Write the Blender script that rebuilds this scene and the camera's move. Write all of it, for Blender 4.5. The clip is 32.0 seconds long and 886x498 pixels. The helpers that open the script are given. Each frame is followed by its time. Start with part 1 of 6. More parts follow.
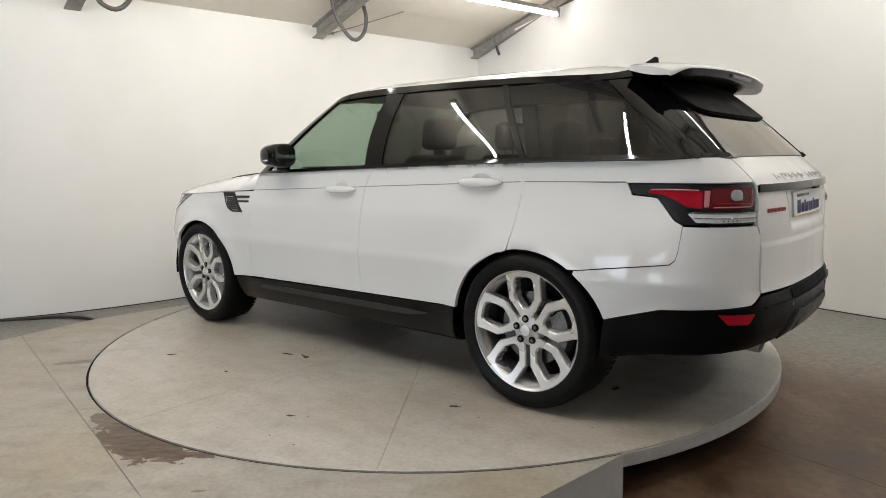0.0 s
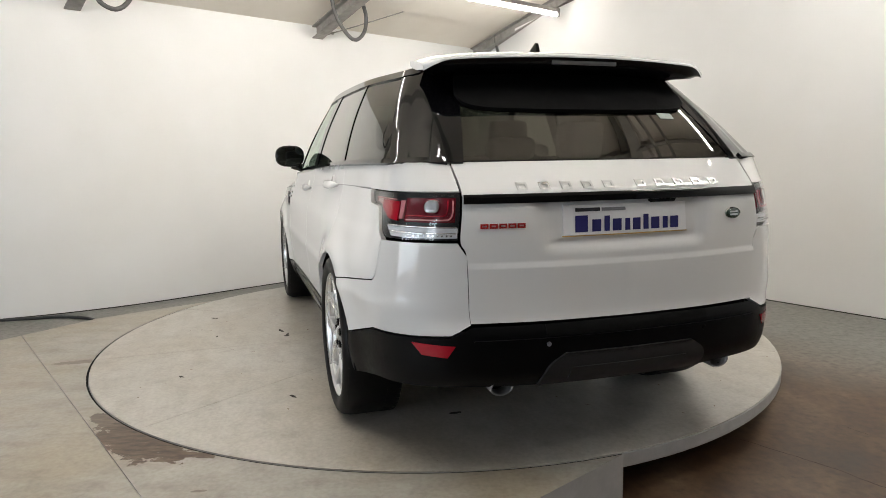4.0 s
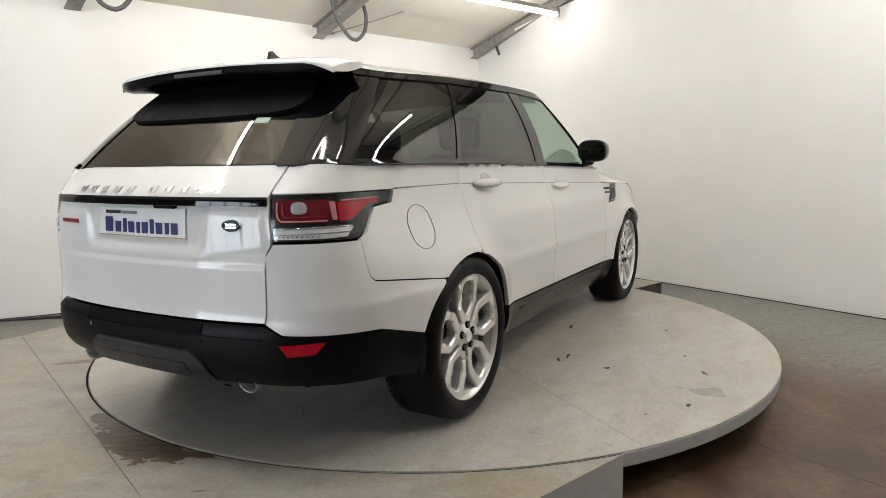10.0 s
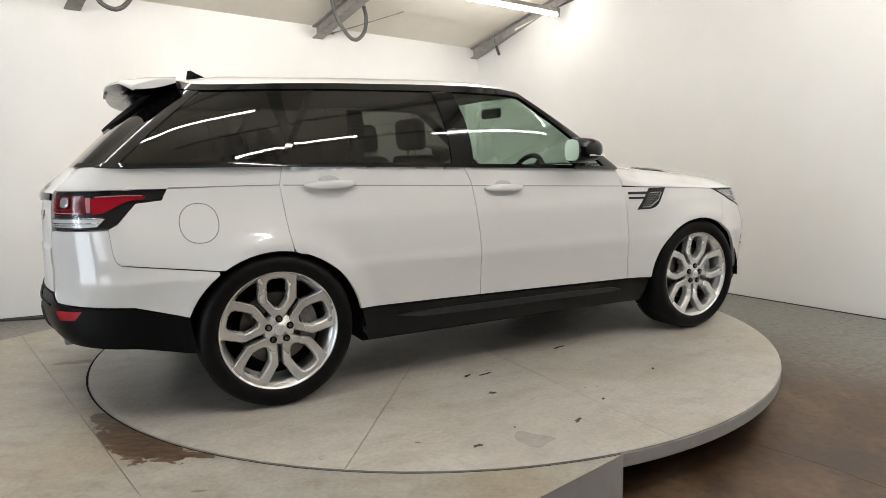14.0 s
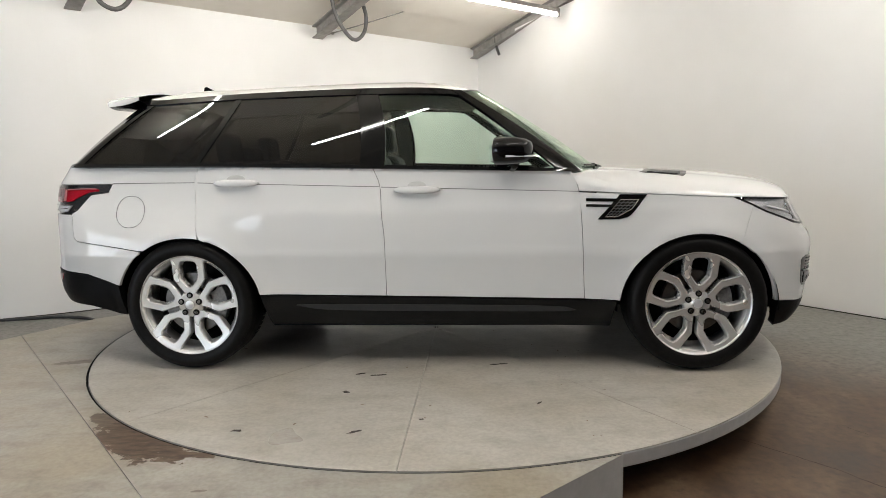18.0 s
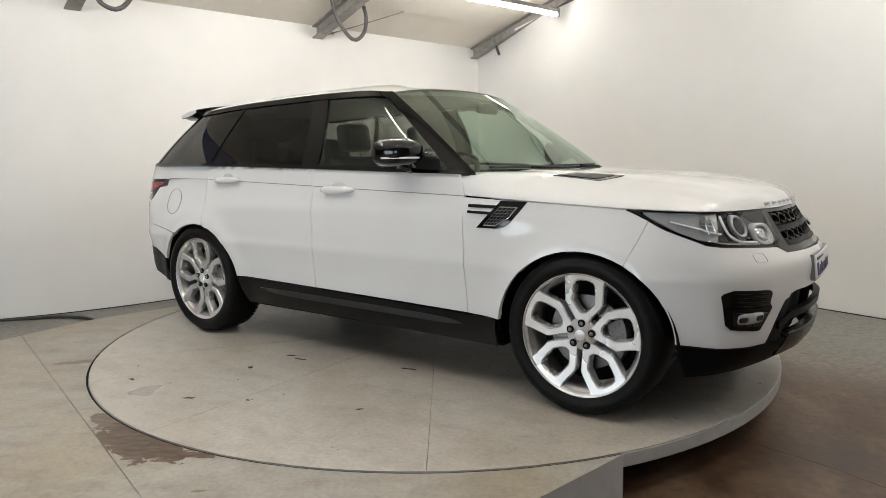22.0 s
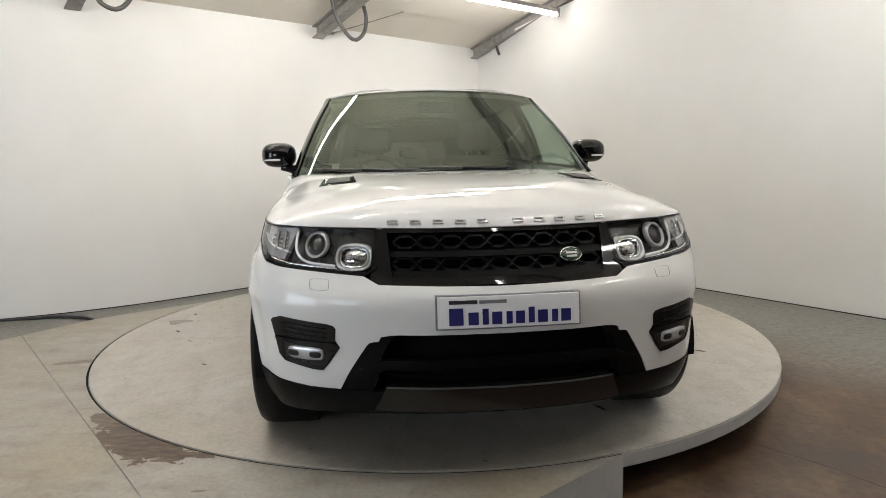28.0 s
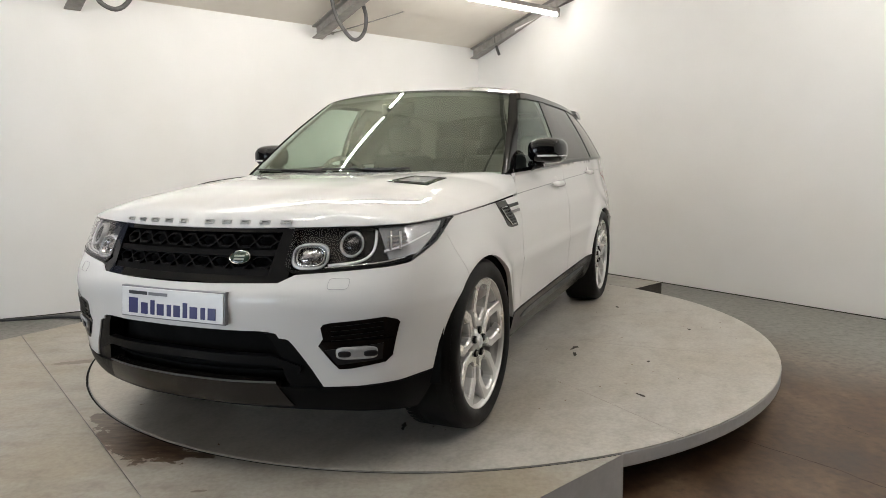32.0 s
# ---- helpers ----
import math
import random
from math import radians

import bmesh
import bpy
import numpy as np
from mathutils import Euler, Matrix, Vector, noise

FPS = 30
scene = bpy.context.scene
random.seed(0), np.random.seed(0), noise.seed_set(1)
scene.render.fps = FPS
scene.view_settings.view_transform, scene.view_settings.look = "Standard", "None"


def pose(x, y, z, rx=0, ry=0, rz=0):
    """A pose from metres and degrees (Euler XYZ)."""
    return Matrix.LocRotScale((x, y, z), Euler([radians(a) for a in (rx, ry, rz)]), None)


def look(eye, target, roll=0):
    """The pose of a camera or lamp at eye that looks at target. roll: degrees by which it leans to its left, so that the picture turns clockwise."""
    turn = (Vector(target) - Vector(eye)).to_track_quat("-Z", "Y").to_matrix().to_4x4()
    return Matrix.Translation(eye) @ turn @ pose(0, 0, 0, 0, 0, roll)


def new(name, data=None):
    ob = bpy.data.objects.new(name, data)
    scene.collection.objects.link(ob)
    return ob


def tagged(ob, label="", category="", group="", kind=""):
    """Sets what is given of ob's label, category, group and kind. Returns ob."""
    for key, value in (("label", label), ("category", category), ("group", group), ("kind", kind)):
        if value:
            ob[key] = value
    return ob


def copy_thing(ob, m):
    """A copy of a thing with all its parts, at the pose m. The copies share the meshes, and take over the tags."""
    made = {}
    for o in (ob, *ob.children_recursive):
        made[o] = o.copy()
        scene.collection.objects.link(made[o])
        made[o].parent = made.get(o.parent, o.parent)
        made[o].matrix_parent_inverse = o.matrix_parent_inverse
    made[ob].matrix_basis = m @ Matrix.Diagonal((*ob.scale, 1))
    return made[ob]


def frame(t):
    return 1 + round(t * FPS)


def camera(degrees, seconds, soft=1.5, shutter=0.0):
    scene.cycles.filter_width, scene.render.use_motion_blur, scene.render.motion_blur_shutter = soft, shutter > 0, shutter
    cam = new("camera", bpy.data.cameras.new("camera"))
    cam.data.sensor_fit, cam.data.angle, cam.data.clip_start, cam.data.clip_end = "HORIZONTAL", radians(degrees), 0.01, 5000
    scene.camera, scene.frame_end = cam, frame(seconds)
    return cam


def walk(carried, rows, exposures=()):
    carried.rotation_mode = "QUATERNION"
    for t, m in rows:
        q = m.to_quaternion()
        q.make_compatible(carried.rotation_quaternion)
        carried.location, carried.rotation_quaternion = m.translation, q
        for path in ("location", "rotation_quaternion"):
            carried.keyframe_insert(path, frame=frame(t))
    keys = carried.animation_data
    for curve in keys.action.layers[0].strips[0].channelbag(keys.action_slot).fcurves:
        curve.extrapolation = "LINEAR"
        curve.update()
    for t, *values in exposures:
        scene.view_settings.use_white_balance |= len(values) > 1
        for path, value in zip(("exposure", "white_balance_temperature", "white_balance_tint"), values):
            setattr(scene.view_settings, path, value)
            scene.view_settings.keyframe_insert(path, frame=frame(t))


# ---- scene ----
# ---------------- camera: on a tripod, it never moves ----------------
cam = camera(67.86, 32.0, soft=0.65)
EYE = Vector((0.0, -4.684, 1.2091))
PITCH, YAW = -0.1348, 0.0124
AIM = EYE + Vector((math.sin(YAW) * math.cos(PITCH), math.cos(YAW) * math.cos(PITCH), math.sin(PITCH)))
walk(cam, [(0, look(EYE, AIM, -0.934)), (32, look(EYE, AIM, -0.934))], exposures=[(0, 0.0), (4, 0.05), (7, 0.18), (10, 0.14), (13, 0.15), (17, 0.06), (22, 0.0), (28, 0.0), (32, 0.0)])

# ---------------- plan: metres, the turntable's top is z = 0 and its axis x = y = 0 ----------------
FLOOR_Z = -0.22
DISC_R = 2.243
CORNER = Vector((0.69, 5.36))
LEFT_DIR = Vector((-0.7446, -0.6676))     # along the left wall, away from the corner
RIGHT_DIR = Vector((0.5728, -0.8197))     # along the right wall, away from the corner
ROOF_Z, ROOF_RISE = 2.815, 0.29           # eaves over the left wall, and the roof's rise per metre


def roof_z(x, y):
    d = (x - CORNER.x) * 0.6676 + (y - CORNER.y) * -0.7446
    return ROOF_Z + ROOF_RISE * min(d, 9.0)


# ---------------- world and light ----------------
world = bpy.data.worlds.new("sky")
scene.world = world
world.use_nodes = True
sky = world.node_tree.nodes.new("ShaderNodeTexSky")
sky.sky_type, sky.sun_disc = "NISHITA", False
sky.sun_elevation, sky.sun_rotation = radians(38), radians(200)
sky.dust_density, sky.air_density = 10.0, 0.35
world.node_tree.links.new(sky.outputs[0], world.node_tree.nodes["Background"].inputs[0])
world.node_tree.nodes["Background"].inputs[1].default_value = 0.12


def area(name, eye, target, sx, sy, watts, colour):
    lamp = bpy.data.lights.new(name, "AREA")
    lamp.shape, lamp.size, lamp.size_y, lamp.energy, lamp.color = "RECTANGLE", sx, sy, watts, colour
    ob = new(name, lamp)
    ob.matrix_world = look(eye, target)
    return ob


# ---------------- materials ----------------
def nodes_of(name):
    m = bpy.data.materials.new(name)
    m.use_nodes = True
    nt = m.node_tree
    return m, nt, nt.nodes["Principled BSDF"]


def noise_node(nt, scale, detail=4.0, rough=0.6, coord="Object", stretch=None):
    tc = nt.nodes.new("ShaderNodeTexCoord")
    n = nt.nodes.new("ShaderNodeTexNoise")
    n.inputs["Scale"].default_value, n.inputs["Detail"].default_value, n.inputs["Roughness"].default_value = scale, detail, rough
    if stretch:
        mp = nt.nodes.new("ShaderNodeMapping")
        mp.inputs["Scale"].default_value = stretch
        nt.links.new(tc.outputs[coord], mp.inputs[0])
        nt.links.new(mp.outputs[0], n.inputs[0])
    else:
        nt.links.new(tc.outputs[coord], n.inputs[0])
    return n


def ramp(nt, src, stops):
    r = nt.nodes.new("ShaderNodeValToRGB")
    els = r.color_ramp.elements
    els[1].position, els[0].position = stops[-1][0], stops[0][0]
    for p, c in stops[1:-1]:
        els.new(p)
    for e, (p, c) in zip(els, stops):
        e.color = (*c, 1) if len(c) == 3 else (c[0], c[0], c[0], 1)
    nt.links.new(src, r.inputs[0])
    return r


def mixc(nt, fac, a, b, mode="MIX"):
    m = nt.nodes.new("ShaderNodeMix")
    m.data_type, m.blend_type = "RGBA", mode
    for sock, v in ((m.inputs[0], fac), (m.inputs[6], a), (m.inputs[7], b)):
        if isinstance(v, bpy.types.NodeSocket):
            nt.links.new(v, sock)
        else:
            sock.default_value = v if isinstance(v, float) else (*v, 1)
    return m.outputs[2]


def bump(nt, bsdf, src, strength, dist):
    b = nt.nodes.new("ShaderNodeBump")
    b.inputs["Strength"].default_value, b.inputs["Distance"].default_value = strength, dist
    nt.links.new(src, b.inputs["Height"])
    nt.links.new(b.outputs[0], bsdf.inputs["Normal"])


def plain(name, colour, rough=0.5, metal=0.0, grain=0.08, scale=30.0, coat=0.0, bumpy=0.0, spec=0.5):
    """A surface of one colour with fine grain and a little wear in its gloss."""
    m, nt, b = nodes_of(name)
    n = noise_node(nt, scale)
    lo = tuple(c * (1 - grain) for c in colour)
    hi = tuple(min(1, c * (1 + grain)) for c in colour)
    r = ramp(nt, n.outputs[0], [(0.3, lo), (0.7, hi)])
    nt.links.new(r.outputs[0], b.inputs["Base Color"])
    g = noise_node(nt, scale * 0.2)
    rr = ramp(nt, g.outputs[0], [(0.3, (max(0.0, rough * 0.85),)), (0.7, (min(1.0, rough * 1.15),))])
    nt.links.new(rr.outputs[0], b.inputs["Roughness"])
    b.inputs["Metallic"].default_value = metal
    b.inputs["Coat Weight"].default_value = coat
    b.inputs["Coat Roughness"].default_value = 0.03
    b.inputs["Specular IOR Level"].default_value = spec
    if bumpy:
        bump(nt, b, n.outputs[0], bumpy, 0.002)
    return m


def glass(name, tint, base=0.04, rough=0.0, sheen=(1, 1, 1)):
    """A thin pane: it lets light through with its tint and reflects more at a slant, the same from both sides."""
    m, nt, b = nodes_of(name)
    nt.nodes.remove(b)
    t, g, f, x = (nt.nodes.new("ShaderNode" + k) for k in ("BsdfTransparent", "BsdfGlossy", "LayerWeight", "MixShader"))
    t.inputs[0].default_value = (*tint, 1)
    g.inputs["Roughness"].default_value = rough
    g.inputs[0].default_value = (*sheen, 1)
    f.inputs[0].default_value = 0.5
    p, q = nt.nodes.new("ShaderNodeMath"), nt.nodes.new("ShaderNodeMath")
    p.operation, q.operation = "POWER", "MULTIPLY_ADD"
    nt.links.new(f.outputs["Facing"], p.inputs[0])
    p.inputs[1].default_value = 5.0
    nt.links.new(p.outputs[0], q.inputs[0])
    q.inputs[1].default_value, q.inputs[2].default_value = 1.0 - base, base
    nt.links.new(q.outputs[0], x.inputs[0])
    nt.links.new(t.outputs[0], x.inputs[1])
    nt.links.new(g.outputs[0], x.inputs[2])
    nt.links.new(x.outputs[0], nt.nodes["Material Output"].inputs[0])
    return m


def glowing(name, colour, strength):
    m, nt, b = nodes_of(name)
    b.inputs["Base Color"].default_value = (*colour, 1)
    b.inputs["Emission Color"].default_value = (*colour, 1)
    b.inputs["Emission Strength"].default_value = strength
    return m


def wall_paint():
    m, nt, b = nodes_of("white_wall_paint")
    big, fine = noise_node(nt, 0.7, 3), noise_node(nt, 60, 5)
    c = ramp(nt, big.outputs[0], [(0.3, (0.80, 0.785, 0.76)), (0.7, (0.86, 0.85, 0.835))])
    nt.links.new(c.outputs[0], b.inputs["Base Color"])
    b.inputs["Roughness"].default_value = 0.55
    bump(nt, b, fine.outputs[0], 0.12, 0.002)
    return m


def concrete():
    m, nt, b = nodes_of("stained_concrete")
    big, mid, fine = noise_node(nt, 0.55, 4, 0.55), noise_node(nt, 2.2, 12, 0.70, stretch=(1.0, 0.6, 1.0)), noise_node(nt, 22, 6, 0.6)
    base = ramp(nt, mid.outputs[0], [(0.30, (0.018, 0.008, 0.004)), (0.45, (0.058, 0.030, 0.0145)), (0.57, (0.105, 0.063, 0.036)), (0.75, (0.19, 0.135, 0.088))])
    grey = ramp(nt, mid.outputs[0], [(0.3, (0.15, 0.145, 0.128)), (0.7, (0.215, 0.208, 0.19))])
    # the concrete is greyer towards the far walls, browner in the middle of the hall
    tc = nt.nodes.new("ShaderNodeTexCoord")
    away = []
    for nx, ny in ((-0.8197, -0.5728), (0.6676, -0.7446)):            # distance from either far wall
        dot = nt.nodes.new("ShaderNodeVectorMath")
        dot.operation = "DOT_PRODUCT"
        dot.inputs[1].default_value = (nx, ny, 0)
        nt.links.new(tc.outputs["Object"], dot.inputs[0])
        off = nt.nodes.new("ShaderNodeMath")
        off.operation = "SUBTRACT"
        off.inputs[1].default_value = nx * CORNER.x + ny * CORNER.y
        nt.links.new(dot.outputs["Value"], off.inputs[0])
        away.append(off.outputs[0])
    near = nt.nodes.new("ShaderNodeMath")
    near.operation = "MINIMUM"
    nt.links.new(away[0], near.inputs[0])
    nt.links.new(away[1], near.inputs[1])
    add = nt.nodes.new("ShaderNodeMath")
    add.operation = "MULTIPLY_ADD"
    nt.links.new(big.outputs[0], add.inputs[0])
    add.inputs[1].default_value = -1.4
    nt.links.new(near.outputs[0], add.inputs[2])
    k = nt.nodes.new("ShaderNodeMapRange")
    k.inputs[1].default_value, k.inputs[2].default_value = 1.35, 0.2
    nt.links.new(add.outputs[0], k.inputs[0])
    c = mixc(nt, k.outputs[0], base.outputs[0], grey.outputs[0])
    sp = ramp(nt, fine.outputs[0], [(0.30, (0.62, 0.61, 0.60)), (0.48, (0.96, 0.96, 0.96)), (0.70, (1.22, 1.22, 1.2))])
    c = mixc(nt, 1.0, c, sp.outputs[0], "MULTIPLY")
    nt.links.new(c, b.inputs["Base Color"])
    rr = ramp(nt, mid.outputs[0], [(0.3, (0.38,)), (0.7, (0.56,))])
    nt.links.new(rr.outputs[0], b.inputs["Roughness"])
    bump(nt, b, fine.outputs[0], 0.10, 0.002)
    return m


def deck_paint(name, lo, hi, dirt, gloss=(0.42, 0.6)):
    """Pale grey floor paint on boards, scuffed and dirty in streaks."""
    m, nt, b = nodes_of(name)
    big, streak, fine = noise_node(nt, 1.1, 3, 0.5), noise_node(nt, 2.4, 5, 0.6, stretch=(1.0, 2.4, 1.0)), noise_node(nt, 45, 5)
    c0 = ramp(nt, big.outputs[0], [(0.3, lo), (0.7, hi)])
    d = ramp(nt, streak.outputs[0], [(0.46, (0.0,)), (0.58, (dirt * 0.45,)), (0.78, (dirt,))])
    c = mixc(nt, d.outputs[0], c0.outputs[0], (0.20, 0.155, 0.11))
    old, blot = noise_node(nt, 0.8, 4, 0.55), noise_node(nt, 8.0, 5, 0.6)
    y = ramp(nt, old.outputs[0], [(0.44, (0.0,)), (0.60, (dirt * 0.9,))])
    c = mixc(nt, y.outputs[0], c, (0.31, 0.25, 0.165))
    w = ramp(nt, blot.outputs[0], [(0.28, (0.82, 0.81, 0.79)), (0.44, (0.97, 0.97, 0.965)), (0.66, (1.06, 1.06, 1.055))])
    c = mixc(nt, 1.0, c, w.outputs[0], "MULTIPLY")
    f = ramp(nt, fine.outputs[0], [(0.3, (0.85, 0.85, 0.84)), (0.62, (1.04, 1.04, 1.04))])
    c = mixc(nt, 1.0, c, f.outputs[0], "MULTIPLY")
    nt.links.new(c, b.inputs["Base Color"])
    rr = ramp(nt, big.outputs[0], [(0.3, (gloss[0],)), (0.7, (gloss[1],))])
    nt.links.new(rr.outputs[0], b.inputs["Roughness"])
    bump(nt, b, fine.outputs[0], 0.08, 0.002)
    return m


def peeled(m, spots):
    """Places where the paint has come off down to brown board, with ragged edges."""
    nt = m.node_tree
    b = nt.nodes["Principled BSDF"]
    col = b.inputs["Base Color"].links[0].from_socket
    tc = nt.nodes.new("ShaderNodeTexCoord")
    rag = noise_node(nt, 9.0, 10, 0.74)
    fib = noise_node(nt, 10.0, 6, 0.7, stretch=(1.0, 4.0, 1.0))
    brown = ramp(nt, fib.outputs[0], [(0.32, (0.018, 0.010, 0.006)), (0.48, (0.075, 0.042, 0.024)), (0.62, (0.12, 0.08, 0.05)), (0.75, (0.24, 0.20, 0.15))])
    for (x, y), (rx, ry), turn, strength in spots:
        mp = nt.nodes.new("ShaderNodeMapping")
        mp.vector_type = "TEXTURE"
        mp.inputs["Location"].default_value = (x, y, 0)
        mp.inputs["Rotation"].default_value = (0, 0, radians(turn))
        mp.inputs["Scale"].default_value = (rx, ry, 1)
        nt.links.new(tc.outputs["Object"], mp.inputs[0])
        ln = nt.nodes.new("ShaderNodeVectorMath")
        ln.operation = "LENGTH"
        nt.links.new(mp.outputs[0], ln.inputs[0])
        ma = nt.nodes.new("ShaderNodeMath")
        ma.operation = "MULTIPLY_ADD"
        nt.links.new(rag.outputs[0], ma.inputs[0])
        ma.inputs[1].default_value = -3.2
        far = nt.nodes.new("ShaderNodeMath")
        far.operation = "ADD"
        far.inputs[1].default_value = 0.4
        nt.links.new(ln.outputs[1], far.inputs[0])
        nt.links.new(far.outputs[0], ma.inputs[2])
        rr = ramp(nt, ma.outputs[0], [(0.0, (strength,)), (0.04, (0.0,))])
        col = mixc(nt, rr.outputs[0], col, brown.outputs[0])
    nt.links.new(col, b.inputs["Base Color"])


def roof_sheet():
    m, nt, b = nodes_of("cream_roof_lining")
    n = noise_node(nt, 1.3, 4)
    c = ramp(nt, n.outputs[0], [(0.3, (0.78, 0.72, 0.635)), (0.7, (0.85, 0.80, 0.72))])
    nt.links.new(c.outputs[0], b.inputs["Base Color"])
    b.inputs["Roughness"].default_value = 0.6
    return m


def car_paint():
    """White paint under clear lacquer, with the faint ripple of sprayed paint."""
    m, nt, b = nodes_of("white_car_paint")
    n = noise_node(nt, 900, 2)
    c = ramp(nt, n.outputs[0], [(0.2, (0.695, 0.692, 0.686)), (0.8, (0.72, 0.717, 0.711))])
    nt.links.new(c.outputs[0], b.inputs["Base Color"])
    b.inputs["Roughness"].default_value, b.inputs["Specular IOR Level"].default_value = 0.6, 0.0
    b.inputs["Coat Weight"].default_value, b.inputs["Coat Roughness"].default_value = 1.0, 0.015
    r = noise_node(nt, 160, 2)
    bp = nt.nodes.new("ShaderNodeBump")
    bp.inputs["Strength"].default_value, bp.inputs["Distance"].default_value = 0.02, 0.001
    nt.links.new(r.outputs[0], bp.inputs["Height"])
    nt.links.new(bp.outputs[0], b.inputs["Coat Normal"])
    return m


M_WALL, M_CONC, M_ROOF = wall_paint(), concrete(), roof_sheet()
M_BACKWALL = plain("drab_wall", (0.13, 0.12, 0.105), 0.7, grain=0.25, scale=3)
M_PILLAR = plain("satin_black_pillar", (0.0025, 0.0023, 0.0023), 0.12, grain=0.1, spec=0.25)
M_LAMPSIL = plain("pale_lamp_reflector", (0.50, 0.50, 0.51), 0.22, metal=0.45, grain=0.12, scale=50)
M_DISC = deck_paint("turntable_paint", (0.405, 0.383, 0.348), (0.475, 0.452, 0.415), 0.34, (0.27, 0.38))
M_DECK = deck_paint("platform_paint", (0.305, 0.288, 0.255), (0.38, 0.36, 0.325), 0.58, (0.34, 0.5))
M_PEEL = deck_paint("platform_paint_peeled", (0.305, 0.288, 0.255), (0.38, 0.36, 0.325), 0.52, (0.34, 0.5))
peeled(M_PEEL, (((-1.30, -1.90), (0.24, 0.135), -33, 1.0), ((-1.56, -1.66), (0.13, 0.045), -40, 0.85), ((-1.03, -2.04), (0.10, 0.022), -12, 1.0), ((-2.22, -0.68), (0.12, 0.030), 12, 0.6), ((-2.10, -0.62), (0.05, 0.02), 20, 0.5), ((-0.90, -2.354), (0.022, 0.008), 10, 0.6)))
M_EDGE = plain("grey_edge_paint", (0.40, 0.395, 0.39), 0.5, grain=0.08, scale=12)
M_SEAM_SHADE = plain("seam_and_shade_dark", (0.03, 0.025, 0.02), 0.9)
M_CRACK = plain("brown_crack", (0.03, 0.02, 0.014), 0.9)
M_DAY = glowing("pale_daylight", (0.82, 0.90, 1.0), 1.6)
M_RUST = plain("bare_brown_board", (0.15, 0.085, 0.05), 0.7, grain=0.45, scale=9)
M_CHIP = plain("dark_chip", (0.035, 0.028, 0.022), 0.8, grain=0.3)
M_STEEL = plain("grey_steel_beam", (0.33, 0.31, 0.285), 0.5, grain=0.2, scale=14)
M_RUBBER = plain("black_rubber_hose", (0.03, 0.03, 0.03), 0.55, grain=0.2)
M_GREYHOSE = plain("grey_hose", (0.11, 0.105, 0.10), 0.55, grain=0.15)
M_TUBE = glowing("lit_tube", (1.0, 0.975, 0.925), 102.0)
M_TUBE_LOW = glowing("lit_tube_dim", (1.0, 0.975, 0.925), 38.0)
M_WHITE = car_paint()
M_BLACK = plain("gloss_black_trim", (0.002, 0.002, 0.0025), 0.06, grain=0.1, spec=0.4)
M_PLASTIC = plain("grained_black_plastic", (0.0032, 0.0032, 0.0036), 0.40, grain=0.15, scale=220, bumpy=0.15, spec=0.11)
M_GREYPL = plain("grey_skid_plastic", (0.030, 0.030, 0.031), 0.4, grain=0.1, scale=90, spec=0.25)
M_SATIN = plain("satin_black_sill", (0.003, 0.0032, 0.0034), 0.2, grain=0.1, scale=50, spec=0.25)
M_TYRE = plain("tyre_rubber", (0.0065, 0.006, 0.0058), 0.45, grain=0.25, scale=40, bumpy=0.1, spec=0.12)
M_RIM = plain("silver_alloy", (0.74, 0.735, 0.725), 0.27, metal=0.7, grain=0.01, scale=12)
M_CHROME = plain("chrome", (0.75, 0.75, 0.76), 0.08, metal=1.0, grain=0.02)
M_DARKMET = plain("dark_cast_metal", (0.10, 0.095, 0.09), 0.55, metal=0.6, grain=0.25)
M_LETTER = plain("satin_silver_letter", (0.55, 0.55, 0.55), 0.3, metal=0.9, grain=0.03)
M_SKID = plain("dark_skid_paint", (0.013, 0.0105, 0.009), 0.22, grain=0.1, scale=40, spec=0.4)
M_LAMPRING = plain("dull_lamp_ring", (0.34, 0.34, 0.345), 0.3, metal=0.6, grain=0.08, scale=50)
M_CALIPER = plain("cast_caliper", (0.17, 0.165, 0.16), 0.5, metal=0.3, grain=0.35, scale=60)
M_FOG = plain("fog_reflector", (0.48, 0.48, 0.49), 0.1, metal=1.0, grain=0.9, scale=70)
M_DISCMET = plain("brake_disc_steel", (0.14, 0.135, 0.13), 0.3, metal=1.0, grain=0.12)
M_TINT = glass("privacy_glass", (0.115, 0.108, 0.095), 0.040)
M_TINTBACK = glass("rear_privacy_glass", (0.075, 0.068, 0.058), 0.055, 0.0, (1.0, 0.95, 0.87))
M_CLEAR = glass("green_tinted_glass", (0.80, 0.90, 0.84), 0.06, 0.0, (0.9, 1.0, 0.92))
M_SCREEN = glass("windscreen_glass", (0.46, 0.56, 0.49), 0.18, 0.0, (0.88, 1.0, 0.88))
M_LENS = glass("clear_lens", (0.95, 0.955, 0.96), 0.03)
M_RED = plain("red_lamp_plastic", (0.36, 0.008, 0.02), 0.12, grain=0.1, coat=0.4, spec=0.3)
M_REDDK = plain("dark_red_lamp", (0.13, 0.007, 0.014), 0.15, grain=0.25, scale=90, coat=0.5)
M_PINK = plain("pale_red_light_guide", (0.55, 0.20, 0.22), 0.25, grain=0.05)
M_BARREL = plain("grey_alloy_barrel", (0.48, 0.475, 0.46), 0.32, metal=0.8, grain=0.08, scale=40)
M_LAMPWH = plain("frosted_white_lamp", (0.74, 0.74, 0.76), 0.2, grain=0.1, coat=1.0)
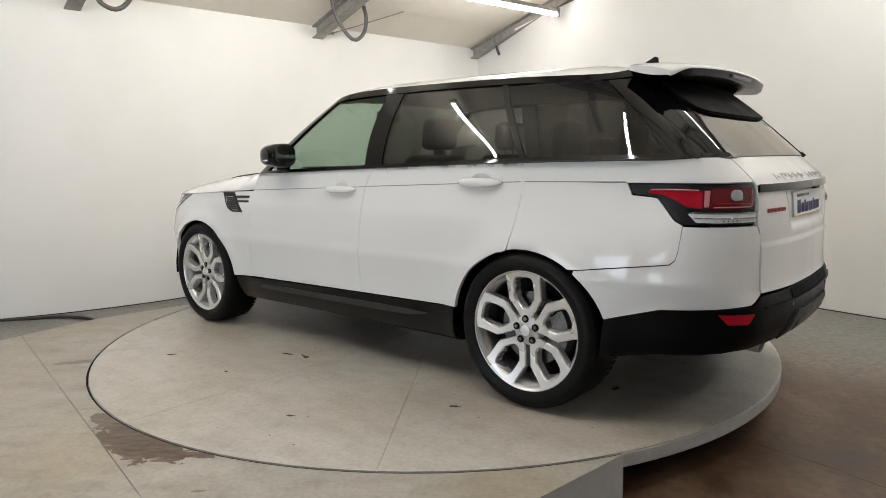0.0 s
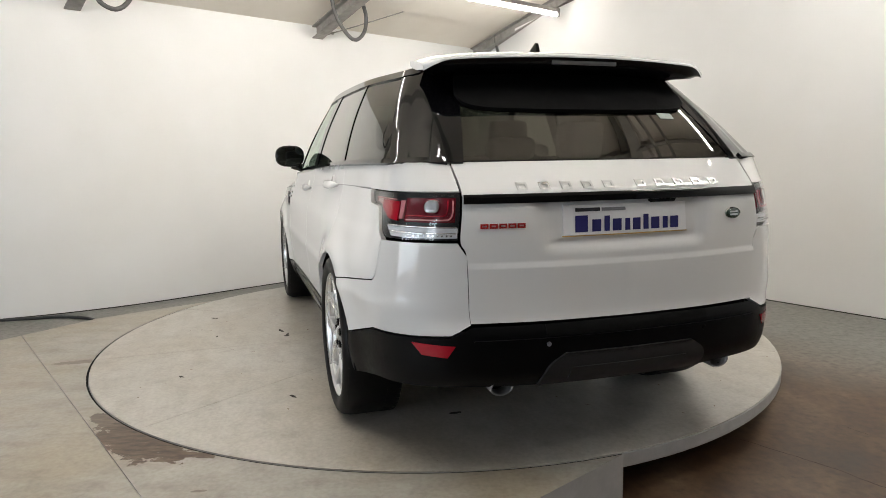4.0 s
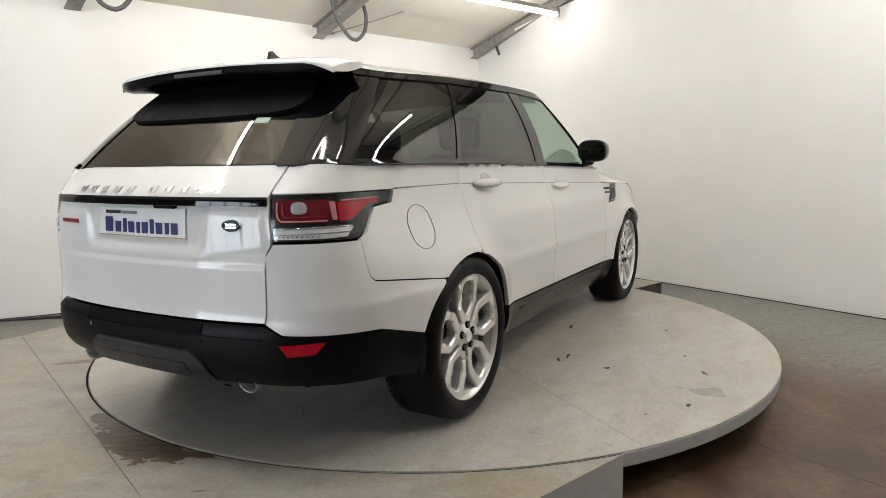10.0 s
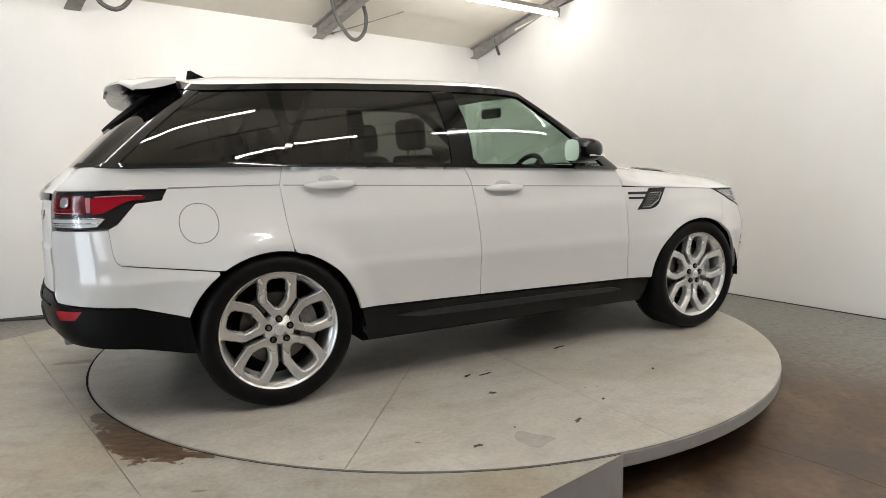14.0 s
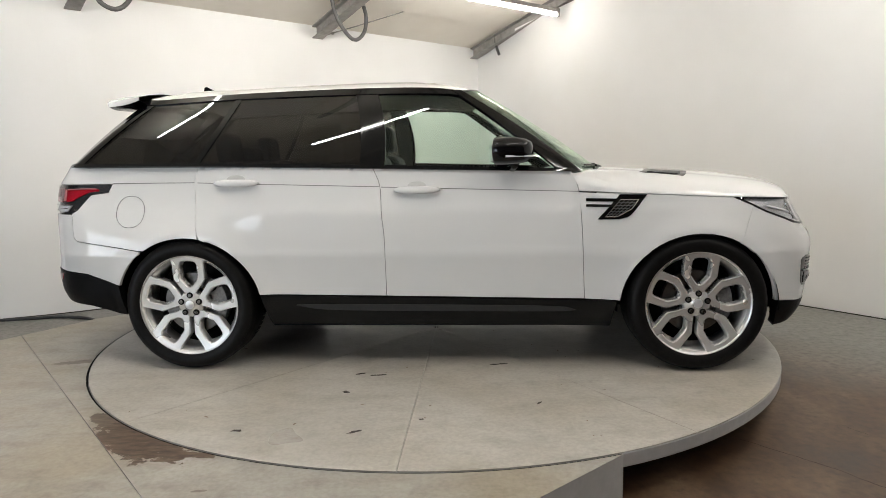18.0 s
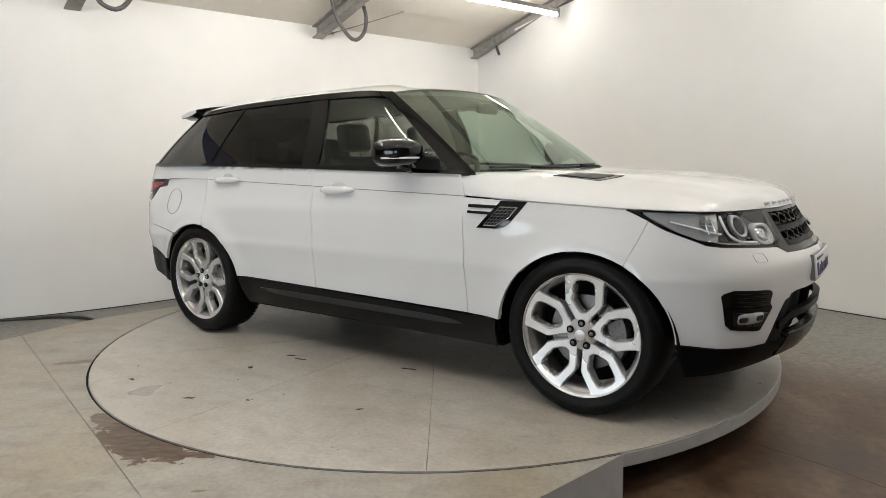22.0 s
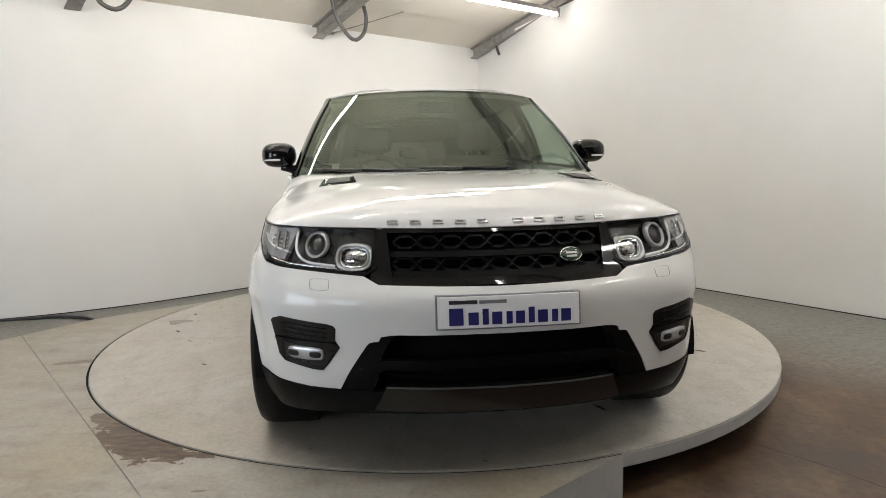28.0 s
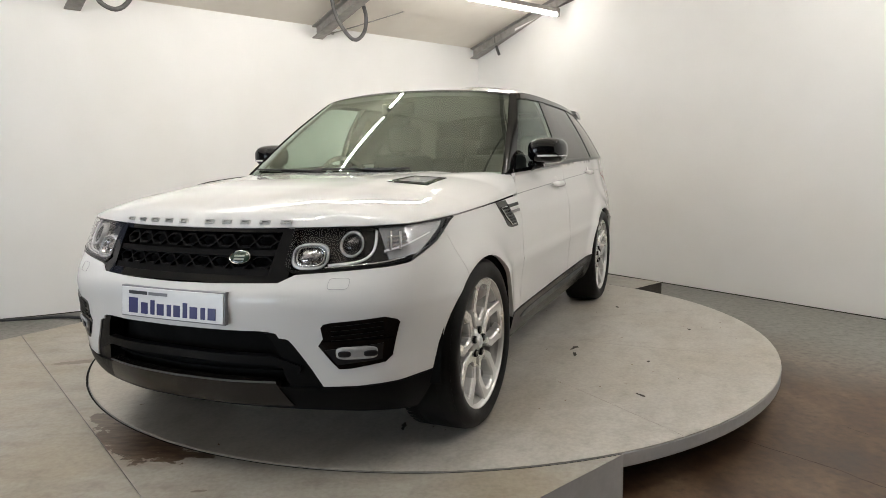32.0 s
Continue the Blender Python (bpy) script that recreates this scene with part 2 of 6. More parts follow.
M_SILVER = plain("bright_lamp_silver", (0.66, 0.66, 0.67), 0.15, metal=1.0, grain=0.05)
M_LAMPBK = plain("dark_lamp_housing", (0.012, 0.012, 0.013), 0.3, grain=0.1, spec=0.3)
M_BOWL = plain("grey_lamp_bowl", (0.06, 0.058, 0.057), 0.25, metal=0.8, grain=0.1)
M_MESH = plain("grey_vent_mesh", (0.09, 0.09, 0.093), 0.4, metal=0.3, grain=0.2)
M_SEAT = plain("black_leather", (0.012, 0.0115, 0.011), 0.5, grain=0.2, scale=60, bumpy=0.2, spec=0.15)
M_DASH = plain("dark_dash_plastic", (0.004, 0.004, 0.004), 0.7, grain=0.15, spec=0.08)
M_HEADLN = plain("dark_headlining", (0.055, 0.05, 0.045), 0.9, grain=0.05)
M_PLATE = plain("white_plate", (0.76, 0.76, 0.77), 0.35, grain=0.02)
M_BLUE = plain("dark_blue_print", (0.013, 0.013, 0.11), 0.45, grain=0.05)
M_GREYPR = plain("grey_print", (0.18, 0.18, 0.2), 0.45, grain=0.05)
M_INK = plain("black_print", (0.015, 0.015, 0.02), 0.45, grain=0.05)
M_YEL = plain("amber_plate_edge", (0.55, 0.36, 0.10), 0.4, grain=0.05)
M_GREEN = plain("green_badge", (0.01, 0.035, 0.02), 0.2, grain=0.05, coat=1.0)
M_REDPR = plain("red_letter", (0.32, 0.02, 0.02), 0.3, grain=0.05)
M_STICKER = plain("pale_green_sticker", (0.30, 0.36, 0.33), 0.5, grain=0.1)
M_MIRROR = plain("mirror_glass", (0.8, 0.85, 0.86), 0.02, metal=1.0, grain=0.0)


# ---------------- mesh helpers ----------------
def part(name, bm, material, parent=None, label="", smooth=False, category="", kind=""):
    me = bpy.data.meshes.new(name)
    bm.normal_update()
    bm.to_mesh(me)
    bm.free()
    me.materials.append(material)
    if smooth:
        for p in me.polygons:
            p.use_smooth = True
    ob = new(name, me)
    if parent is not None:
        ob.parent = parent
    return tagged(ob, label, category, "", kind)


def raw(name, verts, faces, material, parent=None, label="", smooth=False):
    me = bpy.data.meshes.new(name)
    me.from_pydata([tuple(v) for v in verts], [], faces)
    me.update()
    me.materials.append(material)
    if smooth:
        for p in me.polygons:
            p.use_smooth = True
    ob = new(name, me)
    if parent is not None:
        ob.parent = parent
    return tagged(ob, label)


def share(ob, name, parent, m):
    """Another object on the same mesh, at the pose m in its parent's space."""
    o = new(name, ob.data)
    o.parent, o.matrix_basis = parent, m
    return o


def box(bm, x0, x1, y0, y1, z0, z1, bevel=0.0):
    r = bmesh.ops.create_cube(bm, size=1.0, matrix=Matrix.Translation(((x0 + x1) / 2, (y0 + y1) / 2, (z0 + z1) / 2)) @ Matrix.Diagonal((x1 - x0, y1 - y0, z1 - z0, 1)))
    if bevel:
        es = list({e for v in r["verts"] for e in v.link_edges})
        bmesh.ops.bevel(bm, geom=es, offset=bevel, segments=2, affect="EDGES", profile=0.5)
    return bm


def prism(bm, poly, z0, z1):
    """Upright prism over a plan polygon given anticlockwise."""
    lo, hi = [bm.verts.new((x, y, z0)) for x, y in poly], [bm.verts.new((x, y, z1)) for x, y in poly]
    n = len(poly)
    bm.faces.new(hi)
    bm.faces.new(lo[::-1])
    for i in range(n):
        bm.faces.new((lo[i], lo[(i + 1) % n], hi[(i + 1) % n], hi[i]))
    return bm


def tube(bm, pts, r, n=10, closed=False):
    """Round bar along a line of points."""
    pts = [Vector(p) for p in pts]
    rings, up = [], None
    for i, p in enumerate(pts):
        a, b = pts[max(i - 1, 0)], pts[min(i + 1, len(pts) - 1)]
        t = (b - a).normalized()
        if up is None:
            up = t.orthogonal().normalized()
        up = (up - t * up.dot(t)).normalized()
        side = t.cross(up)
        rad = r[i] if isinstance(r, (list, tuple)) else r
        rings.append([bm.verts.new(p + (up * math.cos(2 * math.pi * k / n) + side * math.sin(2 * math.pi * k / n)) * rad) for k in range(n)])
    for a, b in zip(rings, rings[1:]):
        for k in range(n):
            bm.faces.new((a[k], a[(k + 1) % n], b[(k + 1) % n], b[k]))
    bm.faces.new(rings[0][::-1])
    bm.faces.new(rings[-1])
    return bm


def lathe(bm, profile, n=48, axis="y", shut=False):
    """Turned body: profile of (radius, offset along the axis)."""
    rings = []
    for r, h in profile:
        ring = []
        for k in range(n):
            a = 2 * math.pi * k / n
            c, s = r * math.cos(a), r * math.sin(a)
            ring.append(bm.verts.new((c, h, s) if axis == "y" else (h, c, s) if axis == "x" else (c, s, h)))
        rings.append(ring)
    for a, b in zip(rings, rings[1:]):
        for k in range(n):
            bm.faces.new((a[k], a[(k + 1) % n], b[(k + 1) % n], b[k]))
    if shut:
        bm.faces.new(rings[0][::-1])
        bm.faces.new(rings[-1])
    bmesh.ops.recalc_face_normals(bm, faces=bm.faces)
    return bm


def spline(pts, n):
    """n points along a smooth line through pts, evenly spaced by length."""
    P = np.array(pts, float)
    if len(P) > 2:
        out = []
        Q = np.vstack([2 * P[0] - P[1], P, 2 * P[-1] - P[-2]])
        for i in range(1, len(Q) - 2):
            p0, p1, p2, p3 = Q[i - 1:i + 3]
            for t in np.linspace(0, 1, 60, endpoint=False):
                out.append(0.5 * (2 * p1 + (p2 - p0) * t + (2 * p0 - 5 * p1 + 4 * p2 - p3) * t * t + (3 * p1 - p0 - 3 * p2 + p3) * t ** 3))
        out.append(P[-1])
        P = np.array(out)
    return poly_line(P, n)


def poly_line(pts, n):
    """n points along the straight pieces through pts, evenly spaced by length."""
    P = np.array(pts, float)
    L = np.concatenate([[0], np.cumsum(np.linalg.norm(np.diff(P, axis=0), axis=1))])
    t = np.linspace(0, L[-1], n)
    for v in L[1:-1]:                       # keep the corners sharp
        t[1 + int(np.argmin(np.abs(t[1:-1] - v)))] = v
    return np.stack([np.interp(t, L, P[:, k]) for k in range(P.shape[1])], 1)


def coons(bottom, top, left, right):
    """Grid of points over a patch with four edges (arrays of points; bottom and top run from left to right)."""
    n, m = len(bottom), len(left)
    u, v = np.linspace(0, 1, n)[None, :, None], np.linspace(0, 1, m)[:, None, None]
    B, T, L, R = bottom[None], top[None], left[:, None], right[:, None]
    return (1 - v) * B + v * T + (1 - u) * L + u * R - ((1 - u) * (1 - v) * bottom[0] + u * (1 - v) * bottom[-1] + (1 - u) * v * top[0] + u * v * top[-1])


# ---------------- the hall ----------------
def wall(name, a, b, thick=0.12):
    """A wall from plan point a to b, its top under the roof; the room is to the right of a -> b."""
    a, b = Vector(a), Vector(b)
    d = (b - a).normalized()
    nrm = Vector((-d.y, d.x)) * thick
    bm = bmesh.new()
    ring = []
    for p, q in ((a, a), (b, b), (b + nrm, b), (a + nrm, a)):
        ring.append((bm.verts.new((p.x, p.y, FLOOR_Z - 0.02)), bm.verts.new((p.x, p.y, roof_z(q.x, q.y) + 0.05))))
    for i in range(4):
        (l0, h0), (l1, h1) = ring[i], ring[(i + 1) % 4]
        bm.faces.new((l0, h0, h1, l1))
    bm.faces.new([r[0] for r in ring])
    bm.faces.new([r[1] for r in ring][::-1])
    bmesh.ops.recalc_face_normals(bm, faces=bm.faces)
    w = part(name, bm, M_WALL, label="plain white painted studio wall meeting the concrete floor", category="wall", kind="structure")
    # dark strip painted in as the contact shadow along the wall's foot
    bm = bmesh.new()
    lip = [a - nrm * 0.08, b - nrm * 0.08, b + nrm * 0.02, a + nrm * 0.02]
    prism(bm, [(p.x, p.y) for p in lip], FLOOR_Z + 0.001, FLOOR_Z + 0.009)
    bmesh.ops.recalc_face_normals(bm, faces=bm.faces)
    part("wall_foot_shade", bm, M_SEAM_SHADE, label="thin dark strip painted as the contact shadow between wall and floor", category="joint", kind="structure")
    return w


P_L1 = CORNER + LEFT_DIR * 5.45
P_L2 = Vector((-4.16, 1.43))
P_L3 = Vector((-7.4, 0.0))
P_B1, P_B2 = Vector((-7.4, -9.5)), Vector((10.9, -9.5))
P_R = CORNER + RIGHT_DIR * 18.0


def left_wall():
    """The left wall in one piece: it bends gently where the hall narrows."""
    d0, d1 = (P_L1 - P_L2).normalized(), -LEFT_DIR
    a, c = P_L1 - d0 * 0.8, P_L1 + d1 * 0.8
    pts = [P_L3, a] + [a * (1 - t) ** 2 + P_L1 * 2 * t * (1 - t) + c * t * t for t in np.linspace(0.05, 0.95, 18)] + [c, CORNER]
    bm = bmesh.new()
    rows = []
    for i, p in enumerate(pts):
        d = (pts[min(i + 1, len(pts) - 1)] - pts[max(i - 1, 0)]).normalized()
        q = p + Vector((-d.y, d.x)) * 0.12
        rows.append([bm.verts.new(v) for v in ((p.x, p.y, FLOOR_Z - 0.02), (p.x, p.y, roof_z(p.x, p.y) + 0.05), (q.x, q.y, roof_z(p.x, p.y) + 0.05), (q.x, q.y, FLOOR_Z - 0.02))])
    for r0, r1 in zip(rows, rows[1:]):
        for k in range(4):
            bm.faces.new((r0[k], r0[(k + 1) % 4], r1[(k + 1) % 4], r1[k]))
    bm.faces.new(rows[0])
    bm.faces.new(rows[-1][::-1])
    bmesh.ops.recalc_face_normals(bm, faces=bm.faces)
    part("wall_north_west", bm, M_WALL, label="plain white painted studio wall meeting the concrete floor", category="wall", kind="structure")
    # the painted contact shadow follows the bend of this wall too
    bm = bmesh.new()
    rows = []
    for i, p in enumerate(pts):
        d = (pts[min(i + 1, len(pts) - 1)] - pts[max(i - 1, 0)]).normalized()
        q = p - Vector((-d.y, d.x)) * 0.01
        rows.append([bm.verts.new((v.x, v.y, z)) for v, z in ((p, FLOOR_Z + 0.009), (q, FLOOR_Z + 0.009), (q, FLOOR_Z + 0.001))])
    for r0, r1 in zip(rows, rows[1:]):
        for k in range(2):
            bm.faces.new((r0[k], r0[k + 1], r1[k + 1], r1[k]))
    bmesh.ops.recalc_face_normals(bm, faces=bm.faces)
    part("wall_foot_shade", bm, M_SEAM_SHADE, label="thin dark strip painted as the contact shadow between wall and floor", category="joint", kind="structure")


left_wall()
wall("wall_north_east", CORNER, P_R)


def glazing(name, a, b, lo, hi, along, at, n):
    """A window or glazed gate in an outer wall: frame bars, and the sky's light in its opening."""
    w = tagged(new(name), "wide glazed opening with dark metal frame and bars", "window", "", "structure")
    bm = bmesh.new()
    for i in range(n + 1):
        x = a + (b - a) * i / n
        r = (x - 0.03, x + 0.03, at - 0.04, at + 0.04) if along == "x" else (at - 0.04, at + 0.04, x - 0.03, x + 0.03)
        box(bm, *r, lo, hi)
    for z in (lo + 0.03, lo + (hi - lo) * 0.55, hi - 0.03):
        r = (a, b, at - 0.03, at + 0.03) if along == "x" else (at - 0.03, at + 0.03, a, b)
        box(bm, *r, z - 0.03, z + 0.03)
    part("window_frame", bm, M_STEEL, w)
    c, h = (a + b) / 2, (lo + hi) / 2
    eye, to = ((c, at - 0.1, h), (c, 0, h)) if along == "x" else ((at - 0.1, c, h), (0, c, h))
    area("daylight", eye, to, b - a - 0.1, hi - lo - 0.1, 15 * (b - a) * (hi - lo), (0.80, 0.90, 1.0))


def outer_walls():
    top = 6.0
    bm = bmesh.new()
    box(bm, -7.4, -6.8, -9.62, -9.5, FLOOR_Z - 0.02, top)
    box(bm, -4.6, 10.95, -9.62, -9.5, FLOOR_Z - 0.02, top)
    box(bm, -6.8, -4.6, -9.62, -9.5, FLOOR_Z - 0.02, 0.5)
    box(bm, -6.8, -4.6, -9.62, -9.5, 2.7, top)
    part("wall_south", bm, M_BACKWALL, label="drab grey-brown wall with a window to daylight", category="wall", kind="structure")
    bm = bmesh.new()
    box(bm, -7.52, -7.4, -9.62, -8.9, FLOOR_Z - 0.02, top)
    box(bm, -7.52, -7.4, -4.6, 0.1, FLOOR_Z - 0.02, top)
    box(bm, -7.52, -7.4, -8.9, -4.6, 2.6, top)
    part("wall_west", bm, M_BACKWALL, label="drab grey-brown wall with a wide glazed gate", category="wall", kind="structure")
    glazing("window_1", -6.8, -4.6, 0.5, 2.7, "x", -9.56, 3)
    glazing("window_2", -8.9, -4.6, FLOOR_Z, 2.6, "y", -7.46, 5)

    bm = bmesh.new()
    v = [bm.verts.new(p) for p in ((-3.0, -16.0, -1.0), (-14.0, -16.0, -1.0), (-14.0, -2.0, -1.0), (-3.0, -16.0, 7.0), (-14.0, -16.0, 7.0), (-14.0, -2.0, 7.0))]
    bm.faces.new((v[0], v[1], v[4], v[3]))
    bm.faces.new((v[1], v[2], v[5], v[4]))
    part("backdrop", bm, M_DAY, label="pale overcast daylight outside the hall", category="backdrop", kind="structure")


outer_walls()

bm = bmesh.new()
prism(bm, [(-7.6, -9.7), (11.2, -9.7), (P_R.x + 0.2, P_R.y), (CORNER.x + 0.1, CORNER.y + 0.25), (P_L1.x - 0.1, P_L1.y + 0.1), (P_L2.x - 0.1, P_L2.y + 0.15), (-7.6, 0.1)], FLOOR_Z - 0.15, FLOOR_Z)
part("floor", bm, M_CONC, label="brown stained polished concrete floor with fine cracks", category="floor", kind="structure")


def roof():
    bm = bmesh.new()
    nx, ny = 0.6676, -0.7446
    def pt(a, d, dz=0.0):
        q = CORNER + LEFT_DIR * a + Vector((nx, ny)) * d
        return (q.x, q.y, ROOF_Z + ROOF_RISE * d + dz)
    ds = [-0.15] + [0.62 + 1.18 * k for k in range(8)] + [9.0]
    # lining sheets, each lapped over the next
    for d0, d1 in zip(ds, ds[1:]):
        v = [bm.verts.new(pt(a, d, dz)) for a, d, dz in ((-9, d0, 0.0), (12, d0, 0.0), (12, d1 + 0.04, 0.035), (-9, d1 + 0.04, 0.035))]
        w = [bm.verts.new(pt(a, d, dz + 0.03)) for a, d, dz in ((-9, d0, 0.0), (12, d0, 0.0), (12, d1 + 0.04, 0.035), (-9, d1 + 0.04, 0.035))]
        bm.faces.new(v)
        bm.faces.new(w[::-1])
        for i in range(4):
            bm.faces.new((v[i], w[i], w[(i + 1) % 4], v[(i + 1) % 4]))
    v = [bm.verts.new(pt(a, d, dz)) for a, d, dz in ((-9, 9.0, 0.03), (12, 9.0, 0.03), (12, 22.0, -3.7), (-9, 22.0, -3.7))]
    bm.faces.new(v)
    bmesh.ops.recalc_face_normals(bm, faces=bm.faces)
    part("ceiling", bm, M_ROOF, label="cream sloping roof lining in lapped sheets", category="ceiling", kind="structure")
    for a in (0.09, 2.76, 5.4, -2.5, -5.1):
        bm = bmesh.new()
        wd = 0.07
        prof = ((-wd, 0.0), (wd, 0.0), (wd, -0.012), (0.008, -0.012), (0.008, -0.13), (wd, -0.13), (wd, -0.142), (-wd, -0.142), (-wd, -0.13), (-0.008, -0.13), (-0.008, -0.012), (-wd, -0.012))
        rings = []
        for d in (-0.05, 8.9):
            rings.append([bm.verts.new(pt(a + p, d, q - 0.002)) for p, q in prof])
        k = len(prof)
        for i in range(k):
            bm.faces.new((rings[0][i], rings[0][(i + 1) % k], rings[1][(i + 1) % k], rings[1][i]))
        bm.faces.new(rings[0])
        bm.faces.new(rings[1][::-1])
        bmesh.ops.recalc_face_normals(bm, faces=bm.faces)
        part("roof_beam", bm, M_STEEL, label="grey painted steel rafter under the sloping roof", category="beam", kind="structure")

    # purlins and tie rods over the open part of the hall
    for d in (4.4, 6.6, 8.7):
        bm = bmesh.new()
        rings = [[bm.verts.new(pt(a, d + p, q - 0.01)) for p, q in ((-0.03, 0), (0.03, 0), (0.03, -0.10), (-0.03, -0.10))] for a in (-6.0, 7.0)]
        for i in range(4):
            bm.faces.new((rings[0][i], rings[0][(i + 1) % 4], rings[1][(i + 1) % 4], rings[1][i]))
        bm.faces.new(rings[0])
        bm.faces.new(rings[1][::-1])
        bmesh.ops.recalc_face_normals(bm, faces=bm.faces)
        part("roof_purlin", bm, M_STEEL, label="grey steel purlin under the roof lining", category="beam", kind="structure")
    for a in (2.76, 0.09, -2.5):
        for d0, d1, h in ((3.0, 8.6, -0.95), (4.6, 8.6, -0.35)):
            bm = bmesh.new()
            p0, p1 = Vector(pt(a, d0, -0.14)), Vector(pt(a, d1, -0.14))
            p1.z = p0.z + 0.35 if h < -0.5 else p1.z - 0.9
            tube(bm, [p0, p1], 0.028, 8)
            part("truss_rod", bm, M_STEEL, label="slim grey steel truss member", category="beam", kind="structure")


roof()


# strip lights under the roof
def strip_light(p, yaw, pitch, length=1.5, glow=M_TUBE):
    root = tagged(new("strip_light"), "lit white fluorescent batten hung below the roof, most added as fill light", "ceiling light", "strip lights")
    root.matrix_world = Matrix.Translation(p) @ pose(0, 0, 0, 0, pitch, yaw)
    bm = bmesh.new()
    box(bm, -length / 2 - 0.05, length / 2 + 0.05, -0.02, 0.02, 0.0, 0.05, 0.006)
    part("housing", bm, M_STEEL, root, "grey metal batten")
    bm = bmesh.new()
    tube(bm, [(-length / 2, 0, -0.028), (length / 2, 0, -0.028)], 0.022, 12)
    part("lamp_tube", bm, glow, root, "glowing white tube", smooth=True)
    bm = bmesh.new()
    for s in (-1, 1):
        box(bm, s * (length / 2 + 0.02) - 0.02, s * (length / 2 + 0.02) + 0.02, -0.02, 0.02, -0.05, 0.0, 0.003)
    part("lamp_holder", bm, M_STEEL, root)
    return root


# ---------------- the platform and the turntable ----------------
def circle_pts(r, a0, a1, n):
    return [(r * math.cos(radians(a0 + (a1 - a0) * i / (n - 1))), r * math.sin(radians(a0 + (a1 - a0) * i / (n - 1)))) for i in range(n)]


RUN = Vector((0.766, 0.643))              # the driving line across platform and disc
CROSS = Vector((-0.643, 0.766))


def on_plan(e, n):
    q = RUN * e + CROSS * n
    return (q.x, q.y)


def platform():
    root = tagged(new("turntable_platform"), "pale grey painted wooden drive-on platform with worn paint", "platform")
    r = DISC_R + 0.012
    w = 2.115
    a1 = math.asin(w / r)
    arc = [(-r * math.cos(a), r * math.sin(a)) for a in np.linspace(a1, -a1, 90)]       # (along, across), from back to front
    def board(name, pts, label, z=-0.003, mat=M_DECK, edge=M_EDGE):
        bm = bmesh.new()
        prism(bm, [on_plan(*p) for p in pts], FLOOR_Z, z)
        bmesh.ops.recalc_face_normals(bm, faces=bm.faces)
        bmesh.ops.triangulate(bm, faces=[f for f in bm.faces if len(f.verts) > 4])
        ob = part(name, bm, mat, root, label)
        ob.data.materials.append(edge)
        for p in ob.data.polygons:
            p.material_index = 1 if abs(p.normal.z) < 0.5 else 0
        return ob
    sb, sf_ = -2.30, -2.40                                                             # the seam runs slightly askew
    board("deck_board", [*arc, (sf_ + 0.0015, -w), (sb + 0.0015, 1.93), (-1.75, w)], "pale grey board with paint peeled to brown", -0.003, M_PEEL)
    board("deck_board", [(sb - 0.0015, 1.93), (sf_ - 0.0015, -w), (-3.62, -w), (-3.62, 1.55)], "pale grey board", -0.004)
    board("deck_board", [(-3.623, 1.55), (-3.623, -w), (-5.3, -w), (-5.3, 1.3)], "pale grey board", -0.004)
    a2 = math.asin(0.41 / r)
    a3 = math.asin(-0.20 / r)
    tail = [(r * math.cos(a), r * math.sin(a)) for a in np.linspace(a3, a2, 12)]
    board("tail_board", [*tail, (2.70, 0.41), (2.70, -0.20)][::-1], "pale board with black edges behind the disc", -0.004, M_DECK, M_CHIP)

    # black strip added in the gap round the disc, painting its deep shade
    bm = bmesh.new()
    n = 90
    rows = []
    for a in np.linspace(a1, -a1, n):
        rows.append([bm.verts.new((*on_plan(-q * math.cos(a), q * math.sin(a)), z)) for q, z in ((DISC_R + 0.002, -0.04), (DISC_R + 0.002, -0.006), (DISC_R + 0.0115, -0.0055), (DISC_R + 0.0115, -0.04))])
    for p, q in zip(rows, rows[1:]):
        for k in range(3):
            bm.faces.new((p[k], p[k + 1], q[k + 1], q[k]))
    bmesh.ops.recalc_face_normals(bm, faces=bm.faces)
    part("gap_shade", bm, M_DASH, root, "black strip painted as the shade in the gap round the disc")


platform()
TABLE = tagged(new("turntable"), "round pale grey wooden car turntable with chipped paint, turning", "turntable")


